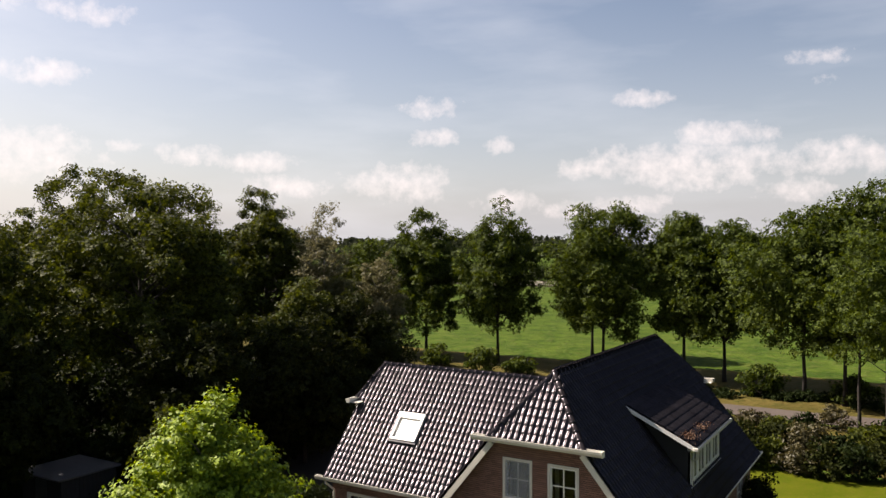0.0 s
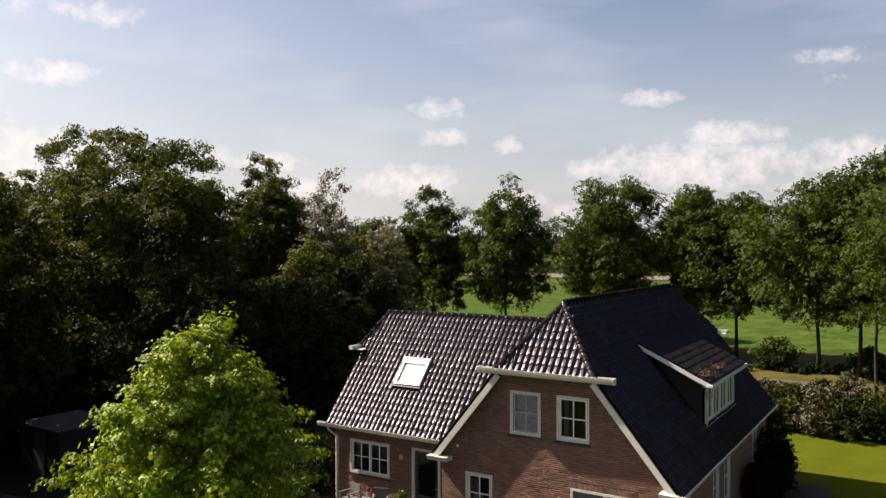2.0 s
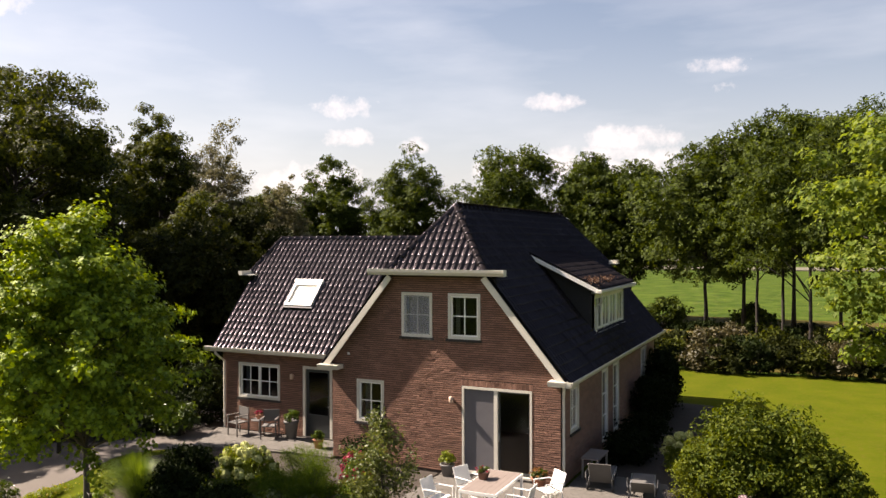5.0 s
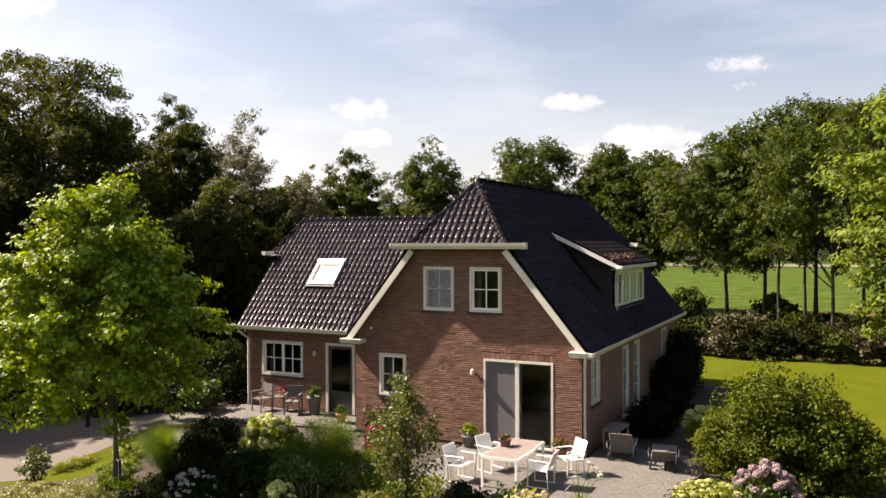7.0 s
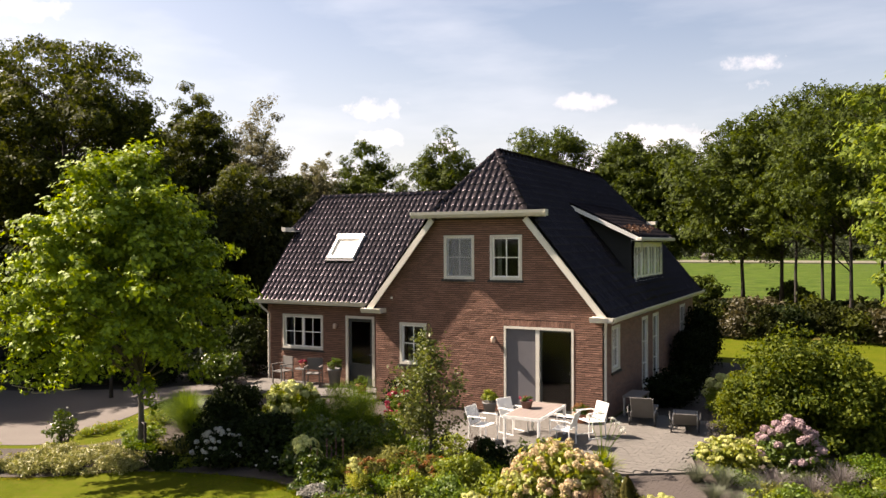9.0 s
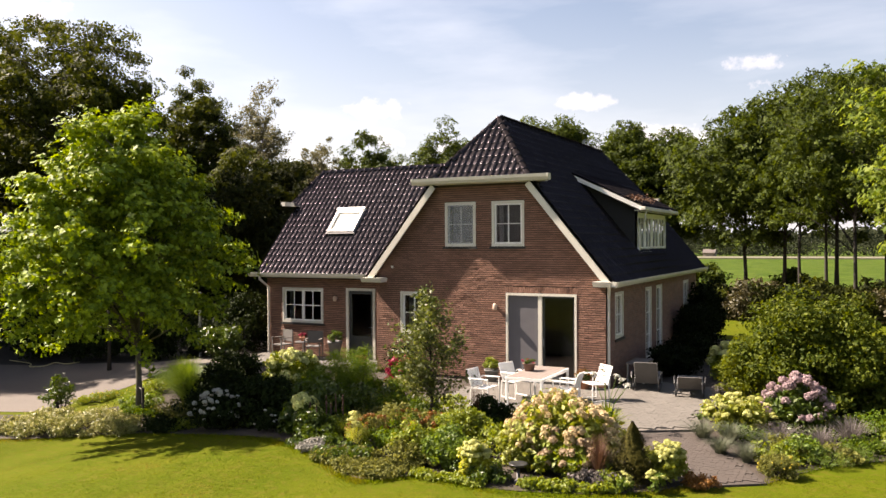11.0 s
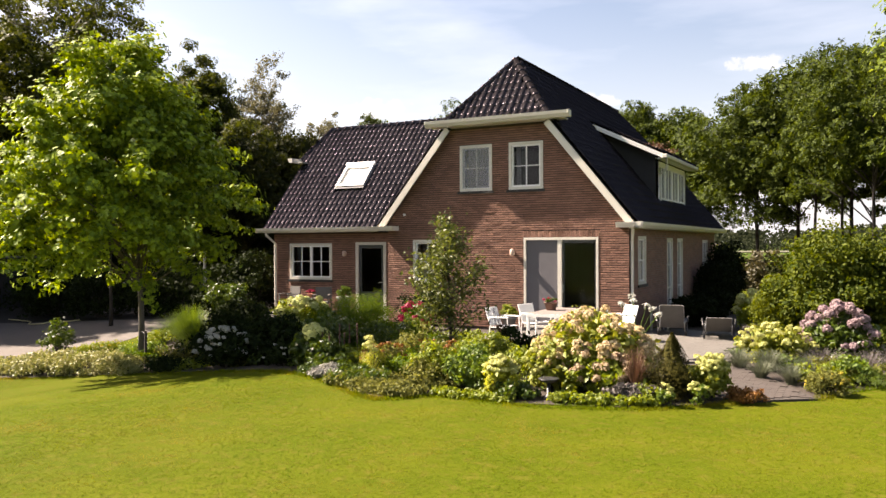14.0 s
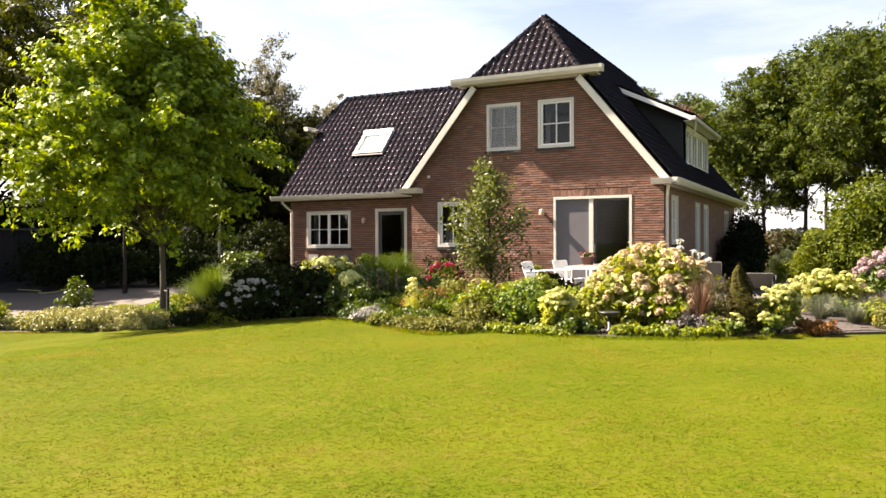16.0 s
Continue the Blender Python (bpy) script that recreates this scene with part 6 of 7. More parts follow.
# clipped dwarf conifer
rng = np.random.default_rng(171)
conifer = tagged(empty("dwarf_conifer", (2.43, -7.75, BED_Z)), "small dark cone-shaped dwarf conifer", "conifer")
t = rng.random(5200) ** 0.7
a = rng.uniform(0, math.tau, 5200)
rad = 0.4 * (1 - t) ** 0.85 * (0.5 + 0.65 * rng.random(5200)) * (1 + 0.3 * np.sin(a * 3 + t * 9))
pl = np.stack([2.43 + np.cos(a) * rad, -7.75 + np.sin(a) * rad, BED_Z + 0.03 + 0.98 * t], 1)
link_mesh("foliage", leaves_mesh("foliage", pl, np.stack([np.cos(a), np.sin(a), 0.9 + 0 * a], 1), np.full(5200, 0.055), "sprig", L_CONIFER, rng), None, conifer)
bm = bmesh.new()
tube(bm, [(2.43, -7.75, BED_Z - 0.05), (2.43, -7.75, 0.7)], [0.03, 0.008], 6)
part("trunk", bm, M_BARK, conifer)

# hedge along the back of the lawn
rng = np.random.default_rng(172)
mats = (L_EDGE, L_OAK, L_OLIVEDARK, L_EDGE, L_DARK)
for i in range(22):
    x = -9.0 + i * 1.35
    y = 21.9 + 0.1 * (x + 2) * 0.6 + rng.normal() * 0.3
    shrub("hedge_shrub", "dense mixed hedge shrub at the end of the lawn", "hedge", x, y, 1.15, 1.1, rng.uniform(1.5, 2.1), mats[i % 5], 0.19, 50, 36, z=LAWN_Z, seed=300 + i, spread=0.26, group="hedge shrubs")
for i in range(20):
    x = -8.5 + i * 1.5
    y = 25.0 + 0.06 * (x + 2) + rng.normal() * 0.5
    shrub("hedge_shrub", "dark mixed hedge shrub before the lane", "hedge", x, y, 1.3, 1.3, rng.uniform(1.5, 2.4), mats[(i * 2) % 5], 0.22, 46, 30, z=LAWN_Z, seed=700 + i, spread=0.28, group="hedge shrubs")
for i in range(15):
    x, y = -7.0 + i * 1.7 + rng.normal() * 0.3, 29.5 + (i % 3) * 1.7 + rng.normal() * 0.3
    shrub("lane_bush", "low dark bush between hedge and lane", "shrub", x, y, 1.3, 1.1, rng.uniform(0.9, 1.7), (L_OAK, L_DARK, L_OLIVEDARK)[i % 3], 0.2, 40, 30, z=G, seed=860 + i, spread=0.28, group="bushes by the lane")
# added dark bushes that stand in for the shaded strip beyond the lane
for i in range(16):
    shrub("ditch_plants", "low dark bushes standing in for the shaded strip by the lane", "shrub", -15.0 + i * 1.9 + rng.normal() * 0.3, 41.6 + rng.normal() * 0.5, 1.3, 1.3, rng.uniform(0.5, 0.9), L_DARK, 0.2, 36, 26, z=G, seed=900 + i, spread=0.28, group="bushes by the lane")
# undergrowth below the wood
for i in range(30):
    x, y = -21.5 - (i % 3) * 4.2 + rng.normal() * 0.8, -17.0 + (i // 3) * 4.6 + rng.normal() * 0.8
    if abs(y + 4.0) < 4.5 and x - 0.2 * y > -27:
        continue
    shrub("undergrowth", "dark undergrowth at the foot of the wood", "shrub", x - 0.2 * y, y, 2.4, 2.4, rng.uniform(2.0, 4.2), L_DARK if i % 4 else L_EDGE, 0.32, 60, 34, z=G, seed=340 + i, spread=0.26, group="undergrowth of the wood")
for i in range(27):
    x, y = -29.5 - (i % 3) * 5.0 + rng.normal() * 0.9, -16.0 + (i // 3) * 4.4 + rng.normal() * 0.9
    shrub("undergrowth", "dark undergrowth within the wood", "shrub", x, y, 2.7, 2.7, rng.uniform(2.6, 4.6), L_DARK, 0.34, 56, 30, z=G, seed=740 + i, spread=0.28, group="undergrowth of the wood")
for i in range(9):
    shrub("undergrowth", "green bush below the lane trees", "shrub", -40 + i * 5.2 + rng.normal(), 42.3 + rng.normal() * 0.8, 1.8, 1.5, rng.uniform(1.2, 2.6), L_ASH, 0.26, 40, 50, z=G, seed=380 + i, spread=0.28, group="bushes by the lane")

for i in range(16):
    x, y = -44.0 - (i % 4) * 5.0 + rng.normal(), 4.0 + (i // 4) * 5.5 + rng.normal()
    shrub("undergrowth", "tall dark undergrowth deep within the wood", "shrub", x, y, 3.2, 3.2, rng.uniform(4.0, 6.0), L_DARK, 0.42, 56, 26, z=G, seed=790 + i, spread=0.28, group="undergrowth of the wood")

# far woods on the horizon
rng = np.random.default_rng(173)
pl = []
for dist, n, top in ((215, 1700, 5.2), (420, 1500, 9.0), (900, 1800, 14.0)):
    ang = rng.uniform(-50, 110, n)
    gap = np.array([noise.noise((float(v) * 0.09, dist, 0)) for v in ang])
    keep = gap > (-0.12 if dist > 300 else -0.6)
    ang, gap = ang[keep], gap[keep]
    dd = dist * (1 + 0.14 * rng.random(len(ang)))
    c = np.stack([-np.sin(np.radians(ang)) * dd, np.cos(np.radians(ang)) * dd, top * ((0.45 if dist > 300 else 0.25) + 0.4 * rng.random(len(ang)) + 0.5 * gap)], 1)
    for k in range(44 if dist < 300 else 16):
        s = top * 0.3
        q = c + np.clip(rng.normal(size=c.shape), -1.5, 1.5) * np.array([s, s, s * 0.8])
        q[:, 2] = np.abs(q[:, 2])
        pl.append(np.concatenate([q, np.full((len(q), 1), dist * (0.004 if dist < 300 else 0.008))], 1))
pl = np.concatenate(pl)
me = leaves_mesh("far_woods", pl[:, :3], rng.normal(size=(len(pl), 3)) + np.array([0, 0, 0.6]), pl[:, 3] * (0.6 + 0.6 * rng.random(len(pl))), "plain", L_FAR, rng)
tagged(link_mesh("far_woods", me, None), "distant green woods on the horizon", "woods", "", "stuff")

# longer grass where the mower misses, along the beds
rng = np.random.default_rng(176)
line = np.array(smooth_line(EDGE, 14) + smooth_line(EDGE_R[:5], 14))
n = 14000
k = rng.integers(0, len(line) - 1, n)
t = rng.random((n, 1))
at = line[k] * (1 - t) + line[k + 1] * t
at = at[np.hypot(*(line[k + 1] - line[k]).T) < 0.7]
n = len(at)
bx, by = at[:, 0] + rng.normal(size=n) * 0.05, at[:, 1] + rng.normal(size=n) * 0.1 + 0.08
a = rng.uniform(0, math.tau, n)
side = np.stack([np.cos(a), np.sin(a), 0 * a], 1) * 0.006
base = np.stack([bx, by, np.array([LAWN_Z - 0.004 + drop(float(u), float(v)) for u, v in zip(bx, by)])], 1)
tip = base + np.stack([rng.normal(size=n) * 0.03, rng.normal(size=n) * 0.03, 0.025 + 0.045 * rng.random(n)], 1)
me = quick_mesh("edge_grass", np.stack([base - side, base + side, tip], 1).reshape(-1, 3), np.arange(3 * n), np.full(n, 3), M_BLADE)
tagged(link_mesh("edge_grass", me, None), "longer uncut grass along the edge of the beds", "grass", "", "stuff")

# lawn blades
rng = np.random.default_rng(174)
n = 330000
d = np.abs(1.0 + 21 * rng.random(n) ** 0.85 + rng.normal(size=n) * 1.0)
ang = rng.uniform(-16, 68, n) + rng.normal(size=n) * 7
bx, by = 3.9 - np.sin(np.radians(ang)) * d, -20.1 + np.cos(np.radians(ang)) * d
ex_, ey_ = np.array([p[0] for p in EDGE]), np.array([p[1] for p in EDGE])
ok = by < np.where(bx < 3.3, np.interp(bx, ex_, ey_), -7.6 + (bx - 3.3) * 0.75) + 0.22
bx, by = bx[ok], by[ok]
n = len(bx)
patch = np.array([noise.noise((float(u) * 1.3, float(v) * 1.3, 0)) for u, v in zip(bx[::1], by[::1])])
hh = (0.007 + 0.009 * rng.random(n)) * (1 + 0.5 * patch)
a = rng.uniform(0, math.tau, n)
w = (0.0035 + 0.0025 * rng.random(n)) * (1 + 0.12 * np.hypot(bx - 3.9, by + 20.1) / 4)
tilt = rng.normal(size=(n, 2)) * 0.04
base = np.stack([bx, by, np.array([LAWN_Z - 0.002 + drop(float(u), float(v)) for u, v in zip(bx, by)])], 1)
side = np.stack([np.cos(a) * w, np.sin(a) * w, 0 * a], 1)
tip = base + np.stack([tilt[:, 0], tilt[:, 1], hh], 1)
verts = np.stack([base - side, base + side, tip], 1).reshape(-1, 3)
me = quick_mesh("lawn_grass", verts, np.arange(3 * n), np.full(n, 3), M_BLADE)
tagged(link_mesh("lawn_grass", me, None), "short blades of mown lawn grass", "grass", "", "stuff")

# ---- garden furniture ----
def build_chair():
    """A white stacking armchair of tubes and taut fabric, facing +y, at the origin."""
    ob = tagged(empty("garden_chair"), "white metal garden armchair with pale fabric seat", "chair", "chairs round the table")
    for x in (-0.27, 0.27):
        for y0, y1, z1 in ((0.24, 0.26, 0.64), (-0.22, -0.24, 0.42)):
            bm = bmesh.new()
            tube(bm, [(x, y1, 0.0), (x, y0, z1)], 0.014, 8)
            part("leg", bm, M_ALU_WHITE, ob)
        bm = bmesh.new()
        tube(bm, [(x, 0.26, 0.64), (x, -0.2, 0.63), (x, -0.27, 0.6)], 0.017, 8)
        part("armrest", bm, M_ALU_WHITE, ob)
        bm = bmesh.new()
        tube(bm, [(x, 0.26, 0.014), (x, -0.24, 0.014)], 0.013, 8)
        part("base_rail", bm, M_ALU_WHITE, ob)
        bm = bmesh.new()
        tube(bm, [(x * 0.9, 0.2, 0.42), (x * 0.9, -0.2, 0.4), (x * 0.9, -0.29, 0.62), (x * 0.9, -0.36, 0.83)], 0.015, 8)
        part("side_rail", bm, M_ALU_WHITE, ob)
    for y, z in ((0.2, 0.42), (-0.36, 0.83)):
        bm = bmesh.new()
        tube(bm, [(-0.245, y, z), (0.245, y, z)], 0.014, 8)
        part("cross_rail", bm, M_ALU_WHITE, ob)
    bm = bmesh.new()
    prism(bm, [(-0.235, 0.2, 0.425), (-0.235, 0.0, 0.405), (-0.235, -0.19, 0.405), (-0.235, -0.19, 0.395), (-0.235, 0.0, 0.395), (-0.235, 0.2, 0.415)], (-0.235, 0, 0), (0.235, 0, 0))
    part("seat", bm, M_TEXTILE_W, ob, "pale mesh fabric seat")
    bm = bmesh.new()
    prism(bm, [(-0.235, -0.2, 0.43), (-0.235, -0.29, 0.63), (-0.235, -0.36, 0.82), (-0.235, -0.37, 0.82), (-0.235, -0.3, 0.63), (-0.235, -0.21, 0.43)], (-0.235, 0, 0), (0.235, 0, 0))
    part("backrest", bm, M_TEXTILE_W, ob, "pale mesh fabric back")
    return ob


chair = build_chair()
for x, y, turn in ((-2.28, -3.36, -97), (-1.95, -2.2, -112), (-0.38, -2.87, 92)):
    copy_thing(chair, pose(x, y, TERR_Z, 0, 0, turn))
chair.matrix_basis = pose(-0.04, -1.72, TERR_Z, 0, 0, 142)

tx0, tx1, ty0, ty1 = -1.63, -0.7, -3.62, -1.73
table = tagged(empty("garden_table", ((tx0 + tx1) / 2, (ty0 + ty1) / 2, TERR_Z)), "white metal garden table with a pale top", "table")
for i in range(6):
    w = (tx1 - tx0 - 0.04) / 6
    part("slat", boxes((tx0 + 0.02 + i * w, tx0 + 0.02 + (i + 1) * w - 0.006, ty0 + 0.02, ty1 - 0.02, 0.63, 0.655)), M_TABLETOP, table)
part("apron", boxes((tx0, tx1, ty0, ty0 + 0.03, 0.58, 0.65), (tx0, tx1, ty1 - 0.03, ty1, 0.58, 0.65), (tx0, tx0 + 0.03, ty0 + 0.03, ty1 - 0.03, 0.58, 0.65), (tx1 - 0.03, tx1, ty0 + 0.03, ty1 - 0.03, 0.58, 0.65)), M_ALU_WHITE, table)
for x in (tx0 + 0.003, tx1 - 0.063):
    for y in (ty0 + 0.003, ty1 - 0.063):
        part("leg", boxes((x, x + 0.06, y, y + 0.06, TERR_Z, 0.58)), M_ALU_WHITE, table, bevel=0.006)


def pot(x, y, z, r, h, mat, label, plant=None, seed=1, leaf=0.06, ph=0.3, flowers=None, n=26):
    ob = tagged(empty("flower_pot", (x, y, z)), label, "plant pot")
    bm = bmesh.new()
    lathe(bm, [(r * 0.68, 0), (r * 0.95, h * 0.86), (r * 1.06, h * 0.87), (r * 1.06, h), (r * 0.93, h), (r * 0.9, h * 0.88)], (x, y, z), 18)
    part("pot", bm, mat, ob, "", True)
    bm = bmesh.new()
    lathe(bm, [(0.02, h * 0.8), (r * 0.9, h * 0.86), (r * 0.9, h * 0.885)], (x, y, z), 14)
    part("soil", bm, M_SOIL, ob)
    if plant is not None:
        rng = np.random.default_rng(seed)
        places, outw, cc = crown_points(rng, (x, y, z + h + ph * 0.4), r * 1.1, r * 1.1, ph * 0.55, n, 40, 0.32 * (r + ph) / 2, 0.6, 0.3, -0.6)
        link_mesh("plant", leaves_mesh("plant", places, outw, leaf * (0.6 + 0.8 * rng.random(len(places))), "plain", plant, rng), None, ob)
        if flowers:
            heads(ob, flowers[0], dome_points(rng, x, y, z + h, r * 1.2, r * 1.2, ph, flowers[1], 0.0), [flowers[2]] * flowers[1], rng)
    return ob


pot(-1.42, -2.6, 0.656, 0.16, 0.19, M_POTBROWN, "brown clay pot with low plants on the table", L_SHRUB, 401, 0.05, 0.1, ("red", 6, 0.03), 12)
pot(-3.42, -0.42, TERR_Z, 0.2, 0.34, M_POT_GREY, "dark planter with a green bush beside the garden door", L_LIME, 402, 0.06, 0.34)
pot(-0.75, -0.35, TERR_Z, 0.2, 0.26, M_TERRACOTTA, "terracotta pot with orange flowers against the wall", L_SHRUB, 403, 0.06, 0.24, ("orange", 16, 0.04))
pot(-9.95, 1.2, TERR_Z, 0.24, 0.62, M_POT_GREY, "tall grey planter beside the back door", L_SHRUB, 404, 0.07, 0.36)
pot(-8.42, 0.55, TERR_Z, 0.17, 0.3, M_TERRACOTTA, "small terracotta pot by the back door", L_SHRUB, 405, 0.06, 0.3)
tuft("agapanthus", "strap-leaved agapanthus with arching green leaves", "flower", 1.2, -5.0, 0.5, 0.75, L_LIME, 300, 4.5, -0.185, 407, 0.4, None)
for x, y, z in ((0.9, -4.1, 1.03), (1.0, -4.6, 1.16), (1.36, -4.4, 0.9), (1.5, -4.5, 0.8), (1.2, -4.25, 0.95), (0.72, -4.35, 0.98), (1.42, -4.25, 0.78)):
    st = tagged(empty("agapanthus_flower", (1.2, -5.0, BED_Z)), "white agapanthus flower on a tall leaning stem", "flower")
    bm = bmesh.new()
    tube(bm, [(1.2, -5.0, BED_Z), (1.2 + (x - 1.2) * 0.35, -5.0 + (y + 5.0) * 0.35, z * 0.6), (x, y, z)], [0.008, 0.007, 0.005], 6)
    part("stem", bm, L_MID, st)
    heads(st, "umbel", [(x, y, z)], [0.085], np.random.default_rng(int(z * 100)))


def build_lounger(top):
    """A low grey lounger with a raised back, its head at -y, on two wheels."""
    ob = tagged(empty("sun_lounger"), "grey fabric sun lounger with a raised back", "sun lounger", "sun loungers")
    for x in (-0.3, 0.3):
        bm = bmesh.new()
        tube(bm, [(x, 0.95, 0.3), (x, -0.45, 0.32)], 0.018, 8)
        part("side_rail", bm, M_METAL_GREY, ob)
        for y in (0.85, -0.35):
            bm = bmesh.new()
            tube(bm, [(x, y, 0.3), (x, y + 0.05, 0.0 if y > 0 else 0.1)], 0.016, 8)
            part("leg", bm, M_METAL_GREY, ob)
        bm = bmesh.new()
        tube(bm, [(x * 1.12 - 0.02, -0.36, 0.1), (x * 1.12 + 0.02, -0.36, 0.1)], 0.1, 14)
        part("wheel", bm, M_DARK_METAL, ob)
        bm = bmesh.new()
        tube(bm, [(x * 1.2, 0.05, 0.3), (x * 1.26, -0.05, 0.46), (x * 1.26, -0.4, 0.47), (x * 1.2, -0.48, 0.36), (x * 1.1, -0.36, 0.2)], 0.02, 8)
        part("armrest", bm, M_DARK_METAL, ob)
        bm = bmesh.new()
        tube(bm, [(x * 0.94, -0.3, 0.33), (x * 0.94, -0.62, top)], 0.016, 8)
        part("back_rail", bm, M_METAL_GREY, ob)
    bm = bmesh.new()
    prism(bm, [(-0.28, 0.95, 0.325), (-0.28, -0.3, 0.335), (-0.28, -0.3, 0.32), (-0.28, 0.95, 0.31)], (-0.28, 0, 0), (0.28, 0, 0))
    part("seat", bm, M_TEXTILE_G, ob, "grey mesh fabric")
    bm = bmesh.new()
    prism(bm, [(-0.28, -0.2, 0.18), (-0.28, -0.63, top + 0.02), (-0.28, -0.645, top + 0.01), (-0.28, -0.215, 0.17)], (-0.28, 0, 0), (0.28, 0, 0))
    part("backrest", bm, M_TEXTILE_G, ob, "grey mesh fabric")
    return ob


build_lounger(0.76).matrix_basis = pose(0.76, 0.42, TERR_Z, 0, 0, 8)
build_lounger(0.52).matrix_basis = pose(1.92, 0.05, TERR_Z, 0, 0, 10)

bench = tagged(empty("side_table", (0.3, 1.3, TERR_Z)), "low grey wooden bench table against the side wall", "table")
part("tabletop", boxes((0.03, 0.55, 0.95, 2.05, 0.42, 0.46)), M_TABLETOP, bench)
for x in (0.05, 0.48):
    for y in (0.98, 1.97):
        part("leg", boxes((x, x + 0.05, y, y + 0.05, TERR_Z, 0.42)), M_METAL_GREY, bench)


def build_cafe_chair():
    """A grey wooden armchair, facing -y."""
    ob = tagged(empty("armchair"), "weathered grey garden armchair on the wing terrace", "chair", "chairs by the back door")
    for x in (-0.27, 0.23):
        for y, z in ((-0.26, 0.66), (0.22, 0.92)):
            part("leg", boxes((x, x + 0.04, y, y + 0.04, 0, z)), M_GREYWOOD, ob)
        part("armrest", boxes((x - 0.01, x + 0.05, -0.3, 0.22, 0.66, 0.685)), M_GREYWOOD, ob)
    part("seat", boxes((-0.23, 0.23, -0.26, 0.22, 0.42, 0.45)), M_TEXTILE_G, ob, "grey seat")
    part("backrest", boxes((-0.23, 0.23, 0.225, 0.245, 0.52, 0.92)), M_TEXTILE_G, ob, "grey fabric back")
    return ob


cafe = build_cafe_chair()
copy_thing(cafe, pose(-10.65, 0.95, TERR_Z, 0, 0, 24))
cafe.matrix_basis = pose(-11.95, 0.9, TERR_Z, 0, 0, -14)
small = tagged(empty("side_table", (-11.3, 1.2, TERR_Z)), "small round grey table between two chairs", "table")
bm = bmesh.new()
lathe(bm, [(0.26, 0.5), (0.28, 0.51), (0.28, 0.53), (0.26, 0.535)], (-11.3, 1.2, TERR_Z), 20)
part("tabletop", bm, M_METAL_GREY, small)
bm = bmesh.new()
lathe(bm, [(0.16, 0), (0.16, 0.015), (0.02, 0.03), (0.02, 0.5)], (-11.3, 1.2, TERR_Z), 14)
part("pedestal", bm, M_METAL_GREY, small)
pot(-11.3, 1.2, TERR_Z + 0.536, 0.11, 0.14, M_TERRACOTTA, "pot of pink-red flowers on the small table", L_SHRUB, 408, 0.04, 0.12, ("red", 12, 0.045), 10)

# bird bath
bath = tagged(empty("bird_bath", (0.72, -8.55, BED_Z)), "dark metal bird bath on a short stand", "bird bath")
bm = bmesh.new()
lathe(bm, [(0.12, 0), (0.12, 0.02), (0.03, 0.06), (0.03, 0.25)], (0.72, -8.55, BED_Z), 14)
part("stand", bm, M_DARK_METAL, bath, "", True)
bm = bmesh.new()
lathe(bm, [(0.03, 0.24), (0.1, 0.26), (0.16, 0.30), (0.16, 0.315), (0.09, 0.28), (0.01, 0.27)], (0.72, -8.55, BED_Z), 18)
part("bowl", bm, M_DARK_METAL, bath, "", True)

# stake and band of the maple
stake = tagged(empty("tree_stake", (-10.7, -6.2, BED_Z + drop(-10.7, -6.2))), "short wooden tree stake with a band", "stake")
bm = bmesh.new()
tube(bm, [(-10.7, -6.25, BED_Z - 0.6), (-10.7, -6.25, 0.1)], 0.035, 8)
part("post", bm, M_BARK, stake)
bm = bmesh.new()
tube(bm, [(-10.7, -6.25, 0.03), (-11.05, -6.08, 0.05)], 0.016, 6)
part("band", bm, M_DARK_METAL, stake)

# lamp post at the drive
post = tagged(empty("lamp_post", (-15.2, 0.3, -0.2)), "thin grey post at the edge of the drive", "post")
bm = bmesh.new()
tube(bm, [(-15.2, 0.3, -0.3), (-15.2, 0.3, 2.0)], 0.045, 10)
part("pole", bm, M_METAL_GREY, post)
bm = bmesh.new()
lathe(bm, [(0.05, 2.2), (0.07, 2.22), (0.05, 2.3)], (-15.2, 0.3, -0.2), 12)
part("cap", bm, M_METAL_GREY, post)

# dark shed beyond the drive
SX, SY = -27.4, -2.2
shed = tagged(empty("shed", (SX + 1.4, SY + 1.3, G)), "small dark timber shed at the edge of the wood", "shed")
part("body", boxes((SX + 0.04, SX + 2.76, SY + 0.04, SY + 2.6, G, 1.72)), M_CHEEK, shed)
for i in range(14):
    part("board", boxes((SX + i * 0.2, SX + i * 0.2 + 0.19, SY, SY + 0.036, G, 1.74)), M_CHEEK, shed)
    if i < 13:
        part("board", boxes((SX + 2.765, SX + 2.8, SY + 0.04 + i * 0.2, SY + 0.23 + i * 0.2, G, 1.74)), M_CHEEK, shed)
part("roof", boxes((SX - 0.15, SX + 2.95, SY - 0.2, SY + 2.8, 1.742, 1.82)), M_LEAD, shed, "flat grey roofing", bevel=0.015)
part("door", boxes((SX + 1.0, SX + 1.8, SY - 0.03, SY - 0.004, G + 0.02, 1.6)), M_DARKDOOR, shed)

# dead leaves and moss caught at the dormer's gutter
rng = np.random.default_rng(430)
